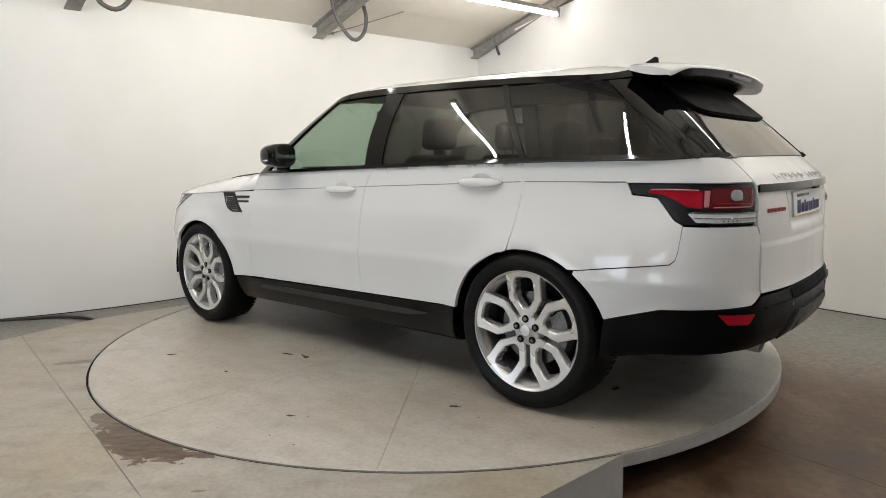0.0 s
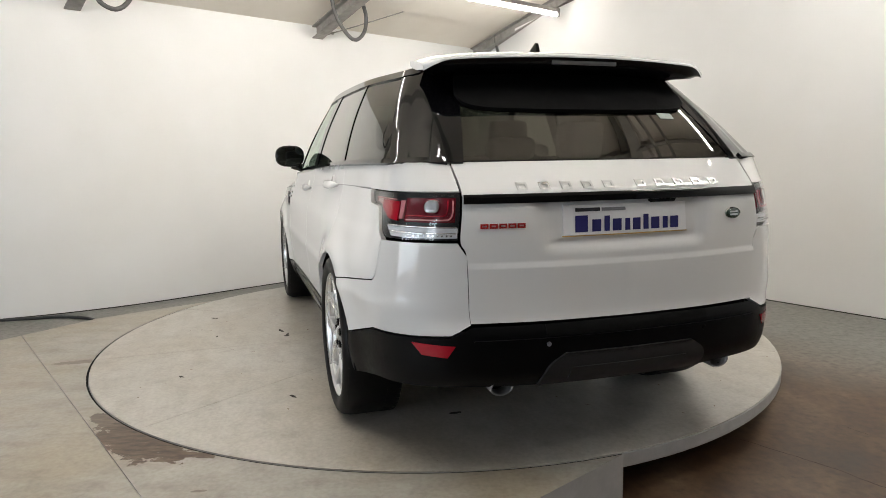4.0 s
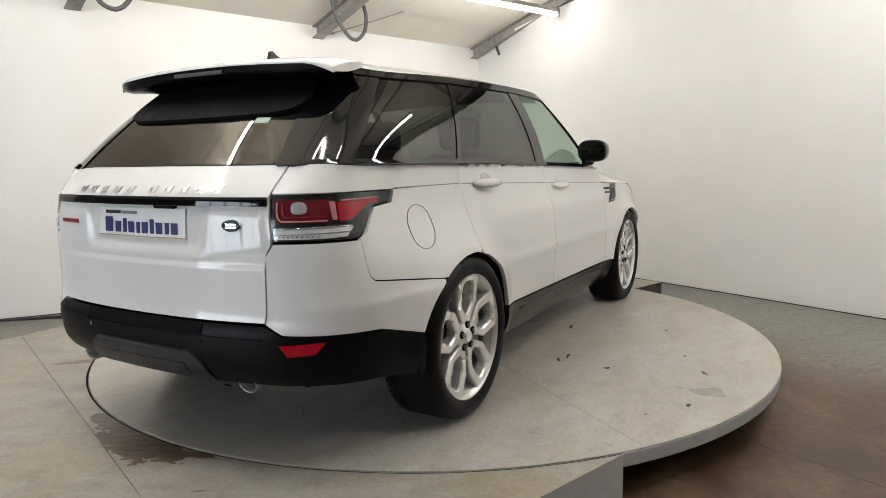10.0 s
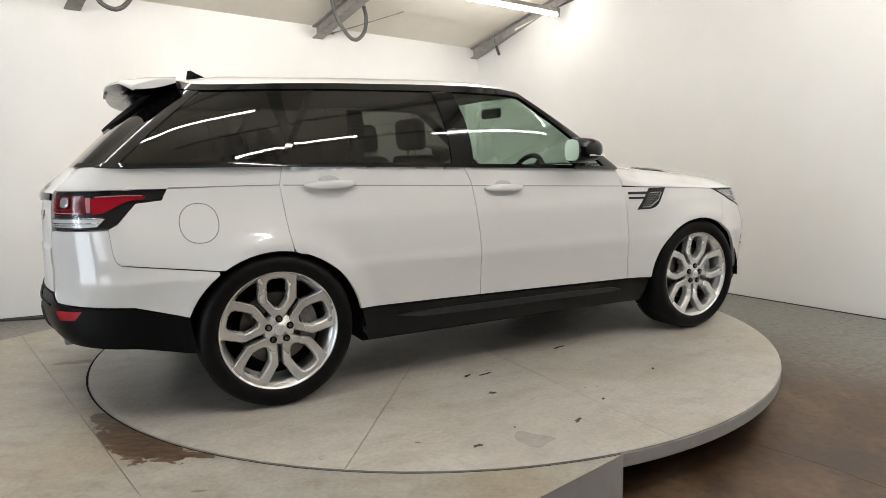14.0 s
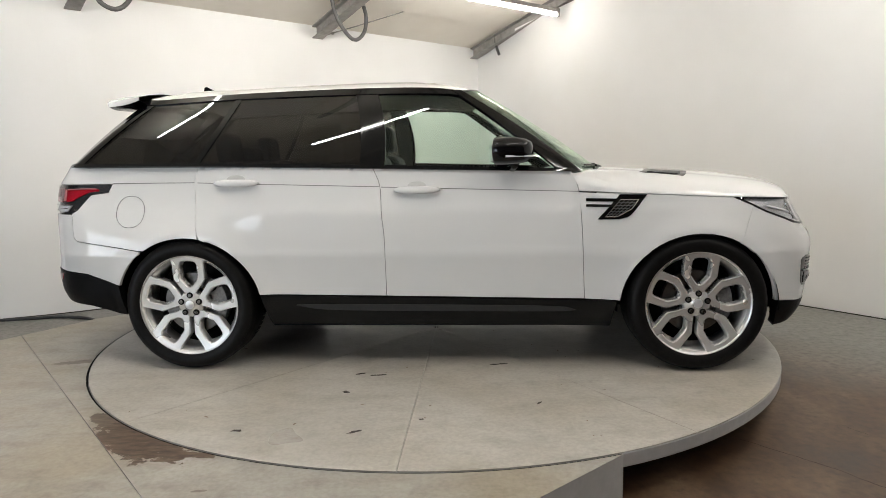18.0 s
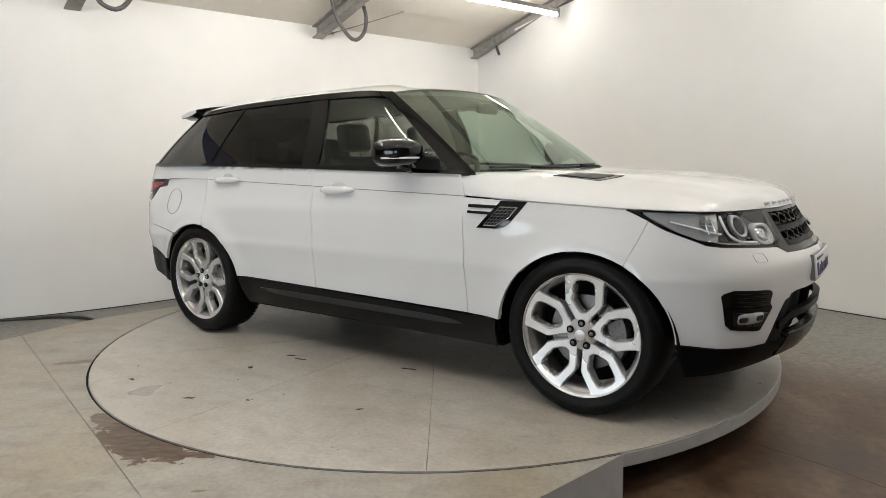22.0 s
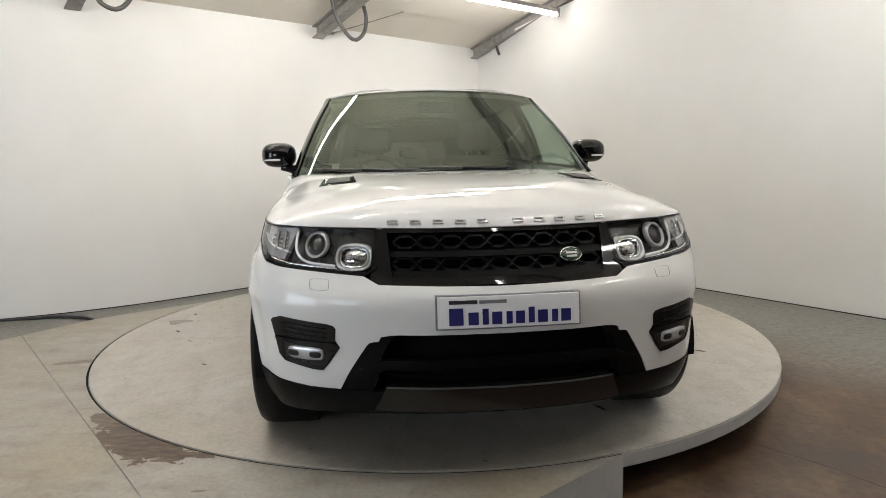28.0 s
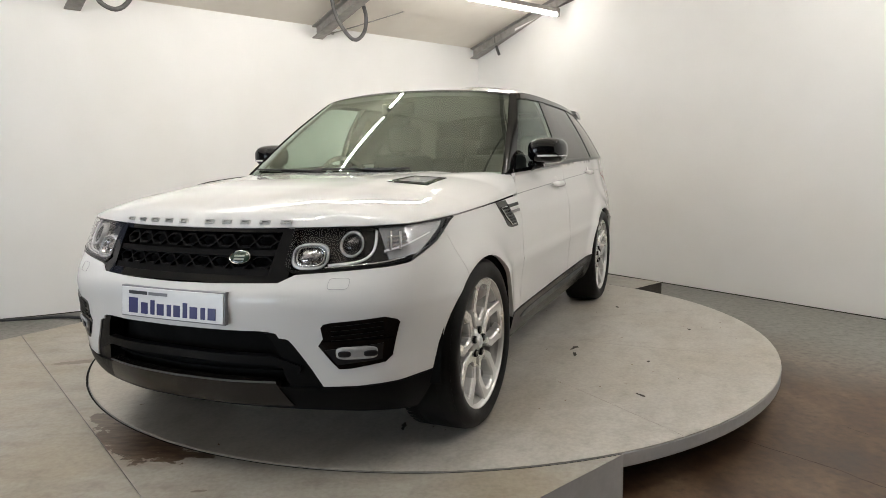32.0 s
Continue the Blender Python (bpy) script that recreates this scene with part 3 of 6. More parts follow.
def turntable():
    bm = bmesh.new()
    n = 160
    prof = [(DISC_R - 0.10, -0.072), (DISC_R - 0.004, -0.07), (DISC_R, -0.066), (DISC_R, -0.011), (DISC_R - 0.004, -0.0075), (DISC_R - 0.02, -0.0075)]
    lathe(bm, prof, n, "z")
    part("rim", bm, M_EDGE, TABLE, "grey painted edge band", smooth=False)
    cuts = [-127, -90, -55, 53, 90, 125, 233]
    for a0, a1 in zip(cuts, cuts[1:]):
        k = max(4, int((a1 - a0) / 3))
        bm = bmesh.new()
        g = 0.0013
        rows = []
        for i in range(k + 1):
            a = radians(a0 + (a1 - a0) * i / k)
            row = []
            for r in (0.02, 0.8, 1.5, DISC_R - 0.012, DISC_R - 0.002, DISC_R - 0.002):
                da = (g / r if i == 0 else -g / r if i == k else 0.0)
                row.append(bm.verts.new((r * math.cos(a + da), r * math.sin(a + da), 0.0)))
            row[-1].co.z = -0.006
            row[-2].co.z = -0.0015
            rows.append(row)
        for a, b in zip(rows, rows[1:]):
            for i in range(5):
                bm.faces.new((a[i], a[i + 1], b[i + 1], b[i]))
        for row in (rows[0], rows[-1]):
            low = [bm.verts.new(v.co + Vector((0, 0, -0.018))) for v in row[:4]]
            for i in range(3):
                bm.faces.new((row[i], row[i + 1], low[i + 1], low[i]))
        bmesh.ops.recalc_face_normals(bm, faces=bm.faces)
        part("top_board", bm, M_DISC, TABLE, "pale grey painted board")
    bm = bmesh.new()
    lathe(bm, [(0.001, -0.019), (DISC_R - 0.02, -0.019)], 96, "z")
    part("under_board", bm, M_SEAM_SHADE, TABLE, "dark board under the seams")
    # black cylinder added and kept wide, to paint the deep shade below the disc
    bm = bmesh.new()
    lathe(bm, [(1.95, FLOOR_Z), (1.95, -0.08), (DISC_R - 0.1, -0.074)], 96, "z")
    part("shade_drum", bm, M_DASH, TABLE, "wide black cylinder added as the deep shade under the disc")
    # specks where the paint has flaked, too small to tell apart
    rnd = random.Random(11)
    bm = bmesh.new()
    for i in range(90):
        r, t = DISC_R * 0.97 * math.sqrt(rnd.random()), rnd.uniform(0, 2 * math.pi)
        l, w, a = rnd.uniform(0.004, 0.016), rnd.uniform(0.002, 0.005), rnd.uniform(0, math.pi)
        ring = []
        for k in range(7):
            q, b = rnd.uniform(0.6, 1.2), 2 * math.pi * k / 7
            u, v = l * q * math.cos(b), w * q * math.sin(b)
            ring.append(bm.verts.new((r * math.cos(t) + u * math.cos(a) - v * math.sin(a), r * math.sin(t) + u * math.sin(a) + v * math.cos(a), 0.0008)))
        bm.faces.new(ring)
    part("paint_specks", bm, M_RUST, TABLE, "small brown specks in the paint", kind="stuff")
    # chips in the paint
    rnd = random.Random(4)
    for x, y, l, w, a in ((-0.24, -1.08, 0.055, 0.012, 10), (-0.36, -1.06, 0.03, 0.01, 20), (-0.38, -1.36, 0.024, 0.014, -20), (-0.24, -1.87, 0.04, 0.012, 35), (-0.78, -1.87, 0.026, 0.014, 5), (0.44, -0.87, 0.05, 0.014, 15), (0.31, 1.08, 0.05, 0.014, 8), (0.17, 1.05, 0.06, 0.018, -12), (0.31, 1.52, 0.016, 0.01, 0), (-1.1, 1.12, 0.03, 0.012, 30), (0.9, 1.55, 0.03, 0.01, 50), (1.5, -0.9, 0.03, 0.012, 70), (1.7, 0.6, 0.04, 0.012, 20), (-1.6, 0.4, 0.03, 0.014, 80), (0.05, -1.72, 0.014, 0.008, 0), (-0.55, 1.7, 0.02, 0.01, 40), (0.62, -1.5, 0.02, 0.008, 60)):
        pts = []
        n = 14
        for i in range(n):
            t = 2 * math.pi * i / n
            q = rnd.uniform(0.45, 1.25)
            px_, py_ = l * q * math.cos(t), w * q * math.sin(t)
            c, s = math.cos(radians(a)), math.sin(radians(a))
            pts.append((x + c * px_ - s * py_, y + s * px_ + c * py_))
        bm = bmesh.new()
        prism(bm, pts, -0.001, 0.0012)
        bmesh.ops.triangulate(bm, faces=[f for f in bm.faces if len(f.verts) > 4])
        part("paint_chip", bm, M_CHIP, TABLE, "dark chip in the paint")


turntable()


# ---------------- hoses, cable and tie wire ----------------
def hose(name, pts, r, mat, label, n=26, category="hose"):
    bm = bmesh.new()
    tube(bm, spline(pts, n), r, 10)
    return part(name, bm, mat, label=label, smooth=True, category=category)


hose("floor_cable", [(-5.2, 0.75, -0.205), (-4.4, 1.20, -0.205), (-4.06, 1.36, -0.205), (-3.77, 1.41, -0.205), (-3.59, 1.46, -0.205), (-3.29, 1.39, -0.205), (-3.08, 1.22, -0.205), (-2.95, 0.95, -0.205)], 0.014, M_RUBBER, "black cable lying on the floor along the wall", category="cable")
hose("air_hose", [(-3.03, 1.55, 3.0), (-3.02, 1.56, 2.74), (-2.99, 1.59, 2.67), (-2.94, 1.64, 2.635), (-2.89, 1.68, 2.635), (-2.84, 1.73, 2.68), (-2.79, 1.77, 2.78), (-2.76, 1.80, 3.0)], 0.022, M_GREYHOSE, "dark grey hose looped below the roof")
hose("air_hose", [(-1.10, 2.95, 3.16), (-1.085, 2.965, 2.93), (-1.03, 3.01, 2.76), (-0.93, 3.10, 2.615), (-0.85, 3.17, 2.595), (-0.77, 3.24, 2.70), (-0.75, 3.26, 2.87), (-0.78, 3.23, 3.0)], 0.022, M_GREYHOSE, "dark grey hose hanging in a loop from a rafter")
bm = bmesh.new()
lathe(bm, [(0.001, -0.02), (0.03, -0.02), (0.03, 0.02), (0.001, 0.02)], 14, "z")
bmesh.ops.translate(bm, verts=bm.verts, vec=(-0.78, 3.23, 3.0))
part("hose_coupling", bm, M_STEEL, label="grey metal coupling at the hose end", category="coupling")
hose("hose_tail", [(0.87, 5.05, 3.07), (0.915, 4.99, 2.935), (0.92, 4.98, 2.817), (0.96, 4.92, 2.67)], 0.02, M_GREYHOSE, "short grey hose hanging by the wall")
hose("tie_wire", [(-1.28, 3.56, 2.72), (-1.19, 3.64, 2.757), (0.26, 3.70, 3.18), (1.0, 3.74, 3.40)], 0.007, M_STEEL, "thin steel tie wire under the roof", 10, "wire")
bm = bmesh.new()
lathe(bm, [(0.001, -0.012), (0.018, -0.012), (0.022, 0.0), (0.018, 0.012), (0.001, 0.012)], 12, "z")
bmesh.ops.translate(bm, verts=bm.verts, vec=(-1.20, 3.63, 2.755))
part("wire_tensioner", bm, M_STEEL, label="small steel tensioner on the tie wire", category="tensioner")
hose("wall_hook", [(-3.26, 1.77, 2.70), (-3.285, 1.765, 2.72), (-3.28, 1.775, 2.76), (-3.25, 1.80, 2.80)], 0.014, M_RUBBER, "small black hook on the wall", 8, "hook")


def floor_crack(pts, w):
    bm = bmesh.new()
    rnd = random.Random(7)
    P = poly_line(pts, 40)
    L, H = [], []
    for i, (x, y) in enumerate(P):
        j = rnd.uniform(-0.006, 0.006)
        k = w * rnd.uniform(0.5, 1.2)
        d = Vector(P[min(i + 1, 39)] - P[max(i - 1, 0)]).normalized()
        nx, ny = -d.y, d.x
        L.append(bm.verts.new((x + nx * (j + k), y + ny * (j + k), FLOOR_Z + 0.0015)))
        H.append(bm.verts.new((x + nx * (j - k), y + ny * (j - k), FLOOR_Z + 0.0015)))
    for i in range(39):
        bm.faces.new((L[i], L[i + 1], H[i + 1], H[i]))
    bmesh.ops.recalc_face_normals(bm, faces=bm.faces)
    for f in bm.faces:
        if f.normal.z < 0:
            f.normal_flip()
    part("floor_crack", bm, M_CRACK, label="thin dark crack in the concrete floor", category="crack", kind="structure")


floor_crack([(1.53, -1.53), (1.69, -1.711), (1.81, -1.873), (1.92, -2.045), (2.087, -2.24), (2.6, -2.9)], 0.0026)
floor_crack([(2.151, -1.412), (2.196, -1.508)], 0.002)


# ---------------- the car: x forward, y to its left, z up, origin midway between the axles ----------------
CAR_OFF = Vector((0.0845, -0.028, 0.0))
CAR = tagged(new("car"), "white five-door sport utility car with gloss black trim", "car")


def bag(name, label="", parent=None):
    o = new(name)
    o.parent = parent or CAR
    return tagged(o, label)


OUT = spline([(-2.472, 0), (-2.462, 0.3), (-2.432, 0.52), (-2.388, 0.68), (-2.31, 0.79), (-2.20, 0.868), (-2.05, 0.918), (-1.85, 0.95), (-1.46, 0.962), (-1.0, 0.957), (-0.3, 0.953), (0.4, 0.953), (1.0, 0.958), (1.46, 0.965), (1.75, 0.95), (1.95, 0.905), (2.06, 0.845), (2.145, 0.74), (2.205, 0.62), (2.262, 0.46), (2.315, 0.25), (2.335, 0)], 3000)
OUT_S = np.concatenate([[0], np.cumsum(np.linalg.norm(np.diff(OUT, axis=0), axis=1))])
S_MAX = OUT_S[-1]
_t = np.gradient(OUT, axis=0)
_t /= np.linalg.norm(_t, axis=1)[:, None]
OUT_N = np.stack([-_t[:, 1], _t[:, 0]], 1)          # outward in plan
_side = (OUT[:, 0] > -2.28) & (OUT[:, 0] < 2.12)
_front, _rear = OUT[:, 0] > 1.9, OUT[:, 0] < -2.1

DF = [(0.15, -0.19), (0.25, -0.09), (0.32, -0.042), (0.40, -0.02), (0.50, -0.012), (0.62, 0.0), (0.72, 0.0), (0.80, -0.05), (0.90, -0.105), (0.97, -0.15), (1.2, -0.3)]
DR = [(0.2, 0.26), (0.30, 0.15), (0.37, 0.05), (0.45, -0.01), (0.58, -0.02), (0.66, 0.0), (0.95, 0.0), (1.05, 0.012), (1.10, 0.03), (1.20, 0.135)]
DW = [(0.15, -0.14), (0.25, -0.07), (0.33, -0.035), (0.42, -0.016), (0.50, -0.011), (0.58, -0.005), (0.65, 0.0035), (0.68, 0.008), (0.70, 0.0045), (0.73, 0.0015), (0.80, -0.002), (0.87, -0.007), (0.92, -0.013), (0.97, -0.028), (1.03, -0.044), (1.08, -0.055), (1.14, -0.066), (1.21, -0.080)]


def smooth_table(tab):
    P = spline(tab, 1500)
    return P[:, 0], P[:, 1]


DFz, DRz, DWz = smooth_table(DF), smooth_table(DR), smooth_table(DW)


def shell(sz, off=0.0):
    """Points of the body's skin at plan length s (0 at the rear's middle, growing forward along the left side) and height z."""
    sz = np.asarray(sz, float)
    s, z = sz[..., 0], sz[..., 1]
    sg = np.where((s < 0) | (s > S_MAX), -1.0, 1.0)
    s = np.where(s < 0, -s, np.where(s > S_MAX, 2 * S_MAX - s, s))
    X, Y = np.interp(s, OUT_S, OUT[:, 0]), np.interp(s, OUT_S, OUT[:, 1])
    nx, ny = np.interp(s, OUT_S, OUT_N[:, 0]), np.interp(s, OUT_S, OUT_N[:, 1])
    dx = np.where(nx > 0, np.interp(z, *DFz) * np.abs(nx) ** 1.3, np.interp(z, *DRz) * nx * nx)
    dy = np.interp(z, *DWz) * ny
    tip, high = np.clip((X - 1.0) / 0.8, 0, 1), np.clip((z - 0.76) / 0.2, 0, 1)
    dy = dy - 0.028 * tip * tip * (3 - 2 * tip) * high * high * (3 - 2 * high) * ny
    hip = np.clip((-1.0 - X) / 0.7, 0, 1) * np.clip((X + 2.28) / 0.3, 0, 1)
    dy = dy - 0.032 * hip * hip * (3 - 2 * hip) * high * high * (3 - 2 * high) * ny
    tail, mid = np.clip((-1.92 - X) / 0.28, 0, 1), np.clip((z - 0.55) / 0.12, 0, 1)
    dy = dy + 0.016 * tail * tail * (3 - 2 * tail) * mid * mid * (3 - 2 * mid) * ny
    for cx in (1.4615, -1.4615):
        rr = np.hypot(X - cx, z - 0.38)
        dy = dy + 0.022 * np.exp(-((rr - 0.42) / 0.075) ** 2) * ny
    x, y = X + dx + nx * off, Y + dy + ny * off
    return np.stack([x, y * sg, z], -1)


def sx(x, z=0.8):
    return float(np.interp(x, OUT[_side, 0], OUT_S[_side]))


def sf(y):
    a = float(np.interp(-abs(y), -OUT[_front, 1], OUT_S[_front]))
    return a if y >= 0 else 2 * S_MAX - a


def sr(y):
    a = float(np.interp(abs(y), OUT[_rear, 1], OUT_S[_rear]))
    return a if y >= 0 else -a


def A(*pts):
    """Points given as ('x', x, z) on the flank, ('f', y, z) on the nose or ('r', y, z) on the tail."""
    return [(sx(a) if k == "x" else sf(a) if k == "f" else sr(a), z) for k, a, z in pts]


def sheet(grids, depth=0.02, gap=0.0018, back=True):
    """Verts and faces of a panel from grids of 3D points, with its edges pulled in by a gap and folded back by a depth."""
    V, F = [], []
    for G in grids:
        G = np.array(G)
        m, n = G.shape[:2]
        du, dv = np.gradient(G, axis=1), np.gradient(G, axis=0)
        N = np.cross(du, dv)
        N /= np.linalg.norm(N, axis=2)[..., None] + 1e-12
        mid = G.reshape(-1, 3).mean(0)
        C = np.array([mid[0] * 0.6, 0.0, 0.7])
        flip = float(((G - C) * N).sum(2).mean()) < 0      # keep the skin's outside outward
        if flip:
            N = -N
        P = G.copy()
        if gap:
            for sl, nb in ((np.s_[0, :], np.s_[1, :]), (np.s_[-1, :], np.s_[-2, :]), (np.s_[:, 0], np.s_[:, 1]), (np.s_[:, -1], np.s_[:, -2])):
                d = G[nb] - G[sl]
                P[sl] += d / (np.linalg.norm(d, axis=-1)[..., None] + 1e-9) * gap
        base = len(V)
        V += [tuple(p) for p in P.reshape(-1, 3)]
        for i in range(m - 1):
            for j in range(n - 1):
                q = (base + i * n + j, base + i * n + j + 1, base + (i + 1) * n + j + 1, base + (i + 1) * n + j)
                F.append(q[::-1] if flip else q)
        if depth:
            loop = [(0, j) for j in range(n)] + [(i, n - 1) for i in range(1, m)] + [(m - 1, j) for j in range(n - 2, -1, -1)] + [(i, 0) for i in range(m - 2, 0, -1)]
            b0 = len(V)
            for i, j in loop:
                V.append(tuple(P[i, j]))
            for i, j in loop:
                V.append(tuple(P[i, j] - N[i, j] * 0.0025))
            for i, j in loop:
                V.append(tuple(P[i, j] - N[i, j] * depth))
            L = len(loop)
            for k in range(L):
                k2 = (k + 1) % L
                q = (b0 + L + k, b0 + L + k2, b0 + k2, b0 + k)
                F.append(q[::-1] if flip else q)
                q = (b0 + 2 * L + k, b0 + 2 * L + k2, b0 + L + k2, b0 + L + k)
                F.append(q[::-1] if flip else q)
            if back:
                i0 = len(V)
                V += [tuple(p) for p in (P - N * depth).reshape(-1, 3)]
                for i in range(m - 1):
                    for j in range(n - 1):
                        q = (i0 + i * n + j, i0 + i * n + j + 1, i0 + (i + 1) * n + j + 1, i0 + (i + 1) * n + j)
                        F.append(q if flip else q[::-1])
    return V, F


def mirrored(V, F):
    return [(x, -y, z) for x, y, z in V], [f[::-1] for f in F]


def curve(pts, n, kind="spline"):
    return spline(pts, n) if kind == "spline" and len(pts) > 2 else poly_line(pts, n)


def patch(b, t, l, r, n=24, m=14, kinds="ssss", fn=shell, off=0.0, disp=None):
    """3D grid over a four-edged patch of a surface. Edges run left to right and bottom to top."""
    kk = ["spline" if c == "s" else "poly" for c in kinds]
    l = [b[0], *l, t[0]]
    r = [b[-1], *r, t[-1]]
    g = coons(curve(b, n, kk[0]), curve(t, n, kk[1]), curve(l, m, kk[2]), curve(r, m, kk[3]))
    o = off + (disp(g) if disp else 0.0)
    return fn(g, o)


def both(name, grids, material, parent_l, parent_r, label="", **kw):
    """The same panel on the left and the right side."""
    V, F = sheet(grids, **kw)
    a = raw(name, V, F, material, parent_l, label, smooth=True)
    b = raw(name, *mirrored(V, F), material, parent_r, label, smooth=True)
    return a, b


def one(name, grids, material, parent, label="", **kw):
    return raw(name, *sheet(grids, **kw), material, parent, label, smooth=True)


# --- seams on the flank
B_SEAM = A(("x", -0.296, 0.436), ("x", -0.298, 0.747), ("x", -0.313, 0.907), ("x", -0.324, 1.066), ("x", -0.366, 1.172))
F_SEAM = A(("x", 0.833, 0.416), ("x", 0.814, 0.824), ("x", 0.797, 1.035), ("x", 0.757, 1.134))
ARCH_R = [(-1.4615 + 0.437 * math.cos(radians(a)), 0.362 + 0.422 * math.sin(radians(a))) for a in (12, 25, 40, 55, 70, 78)]
REAR_ARCH = [("x", *p) for p in ARCH_R]
body = CAR


def doors():
    g = patch([B_SEAM[0], F_SEAM[0]], A(("x", -0.366, 1.172), ("x", 0.2, 1.152), ("x", 0.757, 1.134)), B_SEAM[1:-1], F_SEAM[1:-1], 44, 30)
    f = both("front_door", [g], M_WHITE, body, body, "white front door")
    left = A(*REAR_ARCH, ("x", -1.392, 0.878), ("x", -1.405, 1.021), ("x", -1.412, 1.10))
    bot = A(("x", -1.035, 0.448), ("x", -0.296, 0.436))
    g = patch(bot, A(("x", -1.391, 1.196), ("x", -0.9, 1.187), ("x", -0.366, 1.172)), left, B_SEAM[1:-1], 40, 34, "ssss")
    r = both("rear_door", [g], M_WHITE, body, body, "white rear door")
    return f, r


(FDOOR_L, FDOOR_R), (RDOOR_L, RDOOR_R) = doors()


def arch(cx, a0, a1, n=16, rx=0.437, rz=0.422):
    return [("x", cx + rx * math.cos(radians(a)), 0.362 + rz * math.sin(radians(a))) for a in np.linspace(a0, a1, n)]


def wings():
    # front wing
    bot = A(("x", 0.833, 0.415), ("x", 1.015, 0.408), *arch(1.4615, 174, 61))
    top = A(("x", 0.797, 1.018), ("x", 1.2, 0.999), ("x", 1.655, 0.976), ("x", 1.70, 0.957), ("x", 1.765, 0.930))
    g = patch(bot, top, F_SEAM[1:-2], [], 48, 22, "ppss")
    both("front_wing", [g], M_WHITE, body, body, "white front wing")
    # rear quarter: the part below the lamp's top line and the strip above it
    bot = A(("x", -2.14, 0.765), ("x", -1.737, 0.7125), *arch(-1.4615, 124, 79, 9))
    top = A(("x", -2.178, 0.925), ("x", -2.14, 0.945), ("x", -2.06, 1.035), ("x", -1.95, 1.046), ("x", -1.925, 1.097), ("x", -1.412, 1.10))
    g1 = patch(bot, top, A(("x", -2.160, 0.784), ("x", -2.169, 0.82)), A(("x", -1.392, 0.878), ("x", -1.405, 1.021)), 50, 26, "ppps")
    g2 = patch(A(("r", 0.645, 1.097), ("x", -1.925, 1.097), ("x", -1.412, 1.10)), A(("r", 0.66, 1.2), ("x", -2.1, 1.202), ("x", -1.391, 1.196)), [], [], 50, 7, "ppss")
    both("rear_quarter_panel", [g1, g2], M_WHITE, body, body, "white rear quarter panel", gap=0.001)


wings()


def bumpers():
    # rear, painted corner
    bot = A(("r", 0.605, 0.622), ("r", 0.68, 0.585), ("r", 0.78, 0.578), ("x", -2.1, 0.566), ("x", -1.876, 0.505))
    top = A(("r", 0.648, 0.918), ("x", -2.178, 0.922), ("x", -2.169, 0.82), ("x", -2.160, 0.782), ("x", -2.14, 0.763), ("x", -1.735, 0.7105))
    right = A(*arch(-1.4615, 160, 128, 6))
    g = patch(bot, top, A(("r", 0.615, 0.87)), right, 44, 18, "pppp")
    both("bumper_corner", [g], M_WHITE, body, body, "white painted bumper corner", gap=0.0025)
    # rear, black lower part across the tail
    bot = A(("x", -1.845, 0.325), ("x", -2.1, 0.37), ("r", 0.72, 0.385), ("r", 0.36, 0.372), ("r", 0.0, 0.37))
    top = A(("x", -1.876, 0.502), ("x", -2.1, 0.562), ("r", 0.78, 0.574), ("r", 0.68, 0.581), ("r", 0.605, 0.618), ("r", 0, 0.620))
    bot, top = bot + [(-s, z) for s, z in bot[-2::-1]], top + [(-s, z) for s, z in top[-2::-1]]
    g = patch(bot, top, [], [], 120, 14, "ppss", off=0.004)
    one("rear_bumper", [g[:, ::-1]], M_PLASTIC, CAR, "black grained plastic rear bumper", depth=0.04)
    # front, painted: two corners and the middle bar
    lo = A(("x", 1.893, 0.402), ("f", 0.85, 0.384), ("f", 0.72, 0.375), ("f", 0.603, 0.374))
    up = A(("x", 1.765, 0.927), ("x", 1.838, 0.892), ("f", 0.878, 0.830), ("f", 0.81, 0.818), ("f", 0.656, 0.807), ("f", 0.50, 0.796), ("f", 0.46, 0.77))
    up[-1] = A(("f", 0.445, 0.768))[0]
    lf = A(*arch(1.4615, 8, 61, 9))
    rt = A(("f", 0.588, 0.402), ("f", 0.566, 0.442), ("f", 0.520, 0.514), ("f", 0.486, 0.560), ("f", 0.445, 0.582))
    g1 = patch(lo, up, lf, rt, 44, 26, "ppps")
    g2 = patch(A(("f", 0.445, 0.582), ("f", 0.40, 0.590), ("f", 0.32, 0.592), ("f", 0, 0.594), ("f", -0.32, 0.592), ("f", -0.40, 0.590), ("f", -0.445, 0.582)), A(("f", 0.445, 0.768), ("f", 0, 0.762), ("f", -0.445, 0.768)), [], [], 60, 10)
    both("front_bumper_corner", [g1], M_WHITE, CAR, CAR, "white painted bumper corner", gap=0.0)
    one("front_bumper", [g2], M_WHITE, CAR, "white painted front bumper bar", gap=0.0)
    # front, black lower part
    bot = A(("x", 1.935, 0.238), ("f", 0.84, 0.248), ("f", 0.60, 0.264), ("f", 0.3, 0.276), ("f", 0, 0.28))
    top = A(("x", 1.893, 0.398), ("f", 0.85, 0.380), ("f", 0.72, 0.371), ("f", 0.605, 0.370), ("f", 0.50, 0.372), ("f", 0, 0.376))
    bot, top = bot + [(2 * S_MAX - s, z) for s, z in bot[-2::-1]], top + [(2 * S_MAX - s, z) for s, z in top[-2::-1]]
    g = patch(bot, top, [], [], 110, 10, "ppss", off=0.003)
    one("lower_front_bumper", [g], M_PLASTIC, CAR, "black plastic lower bumper", depth=0.04)


bumpers()


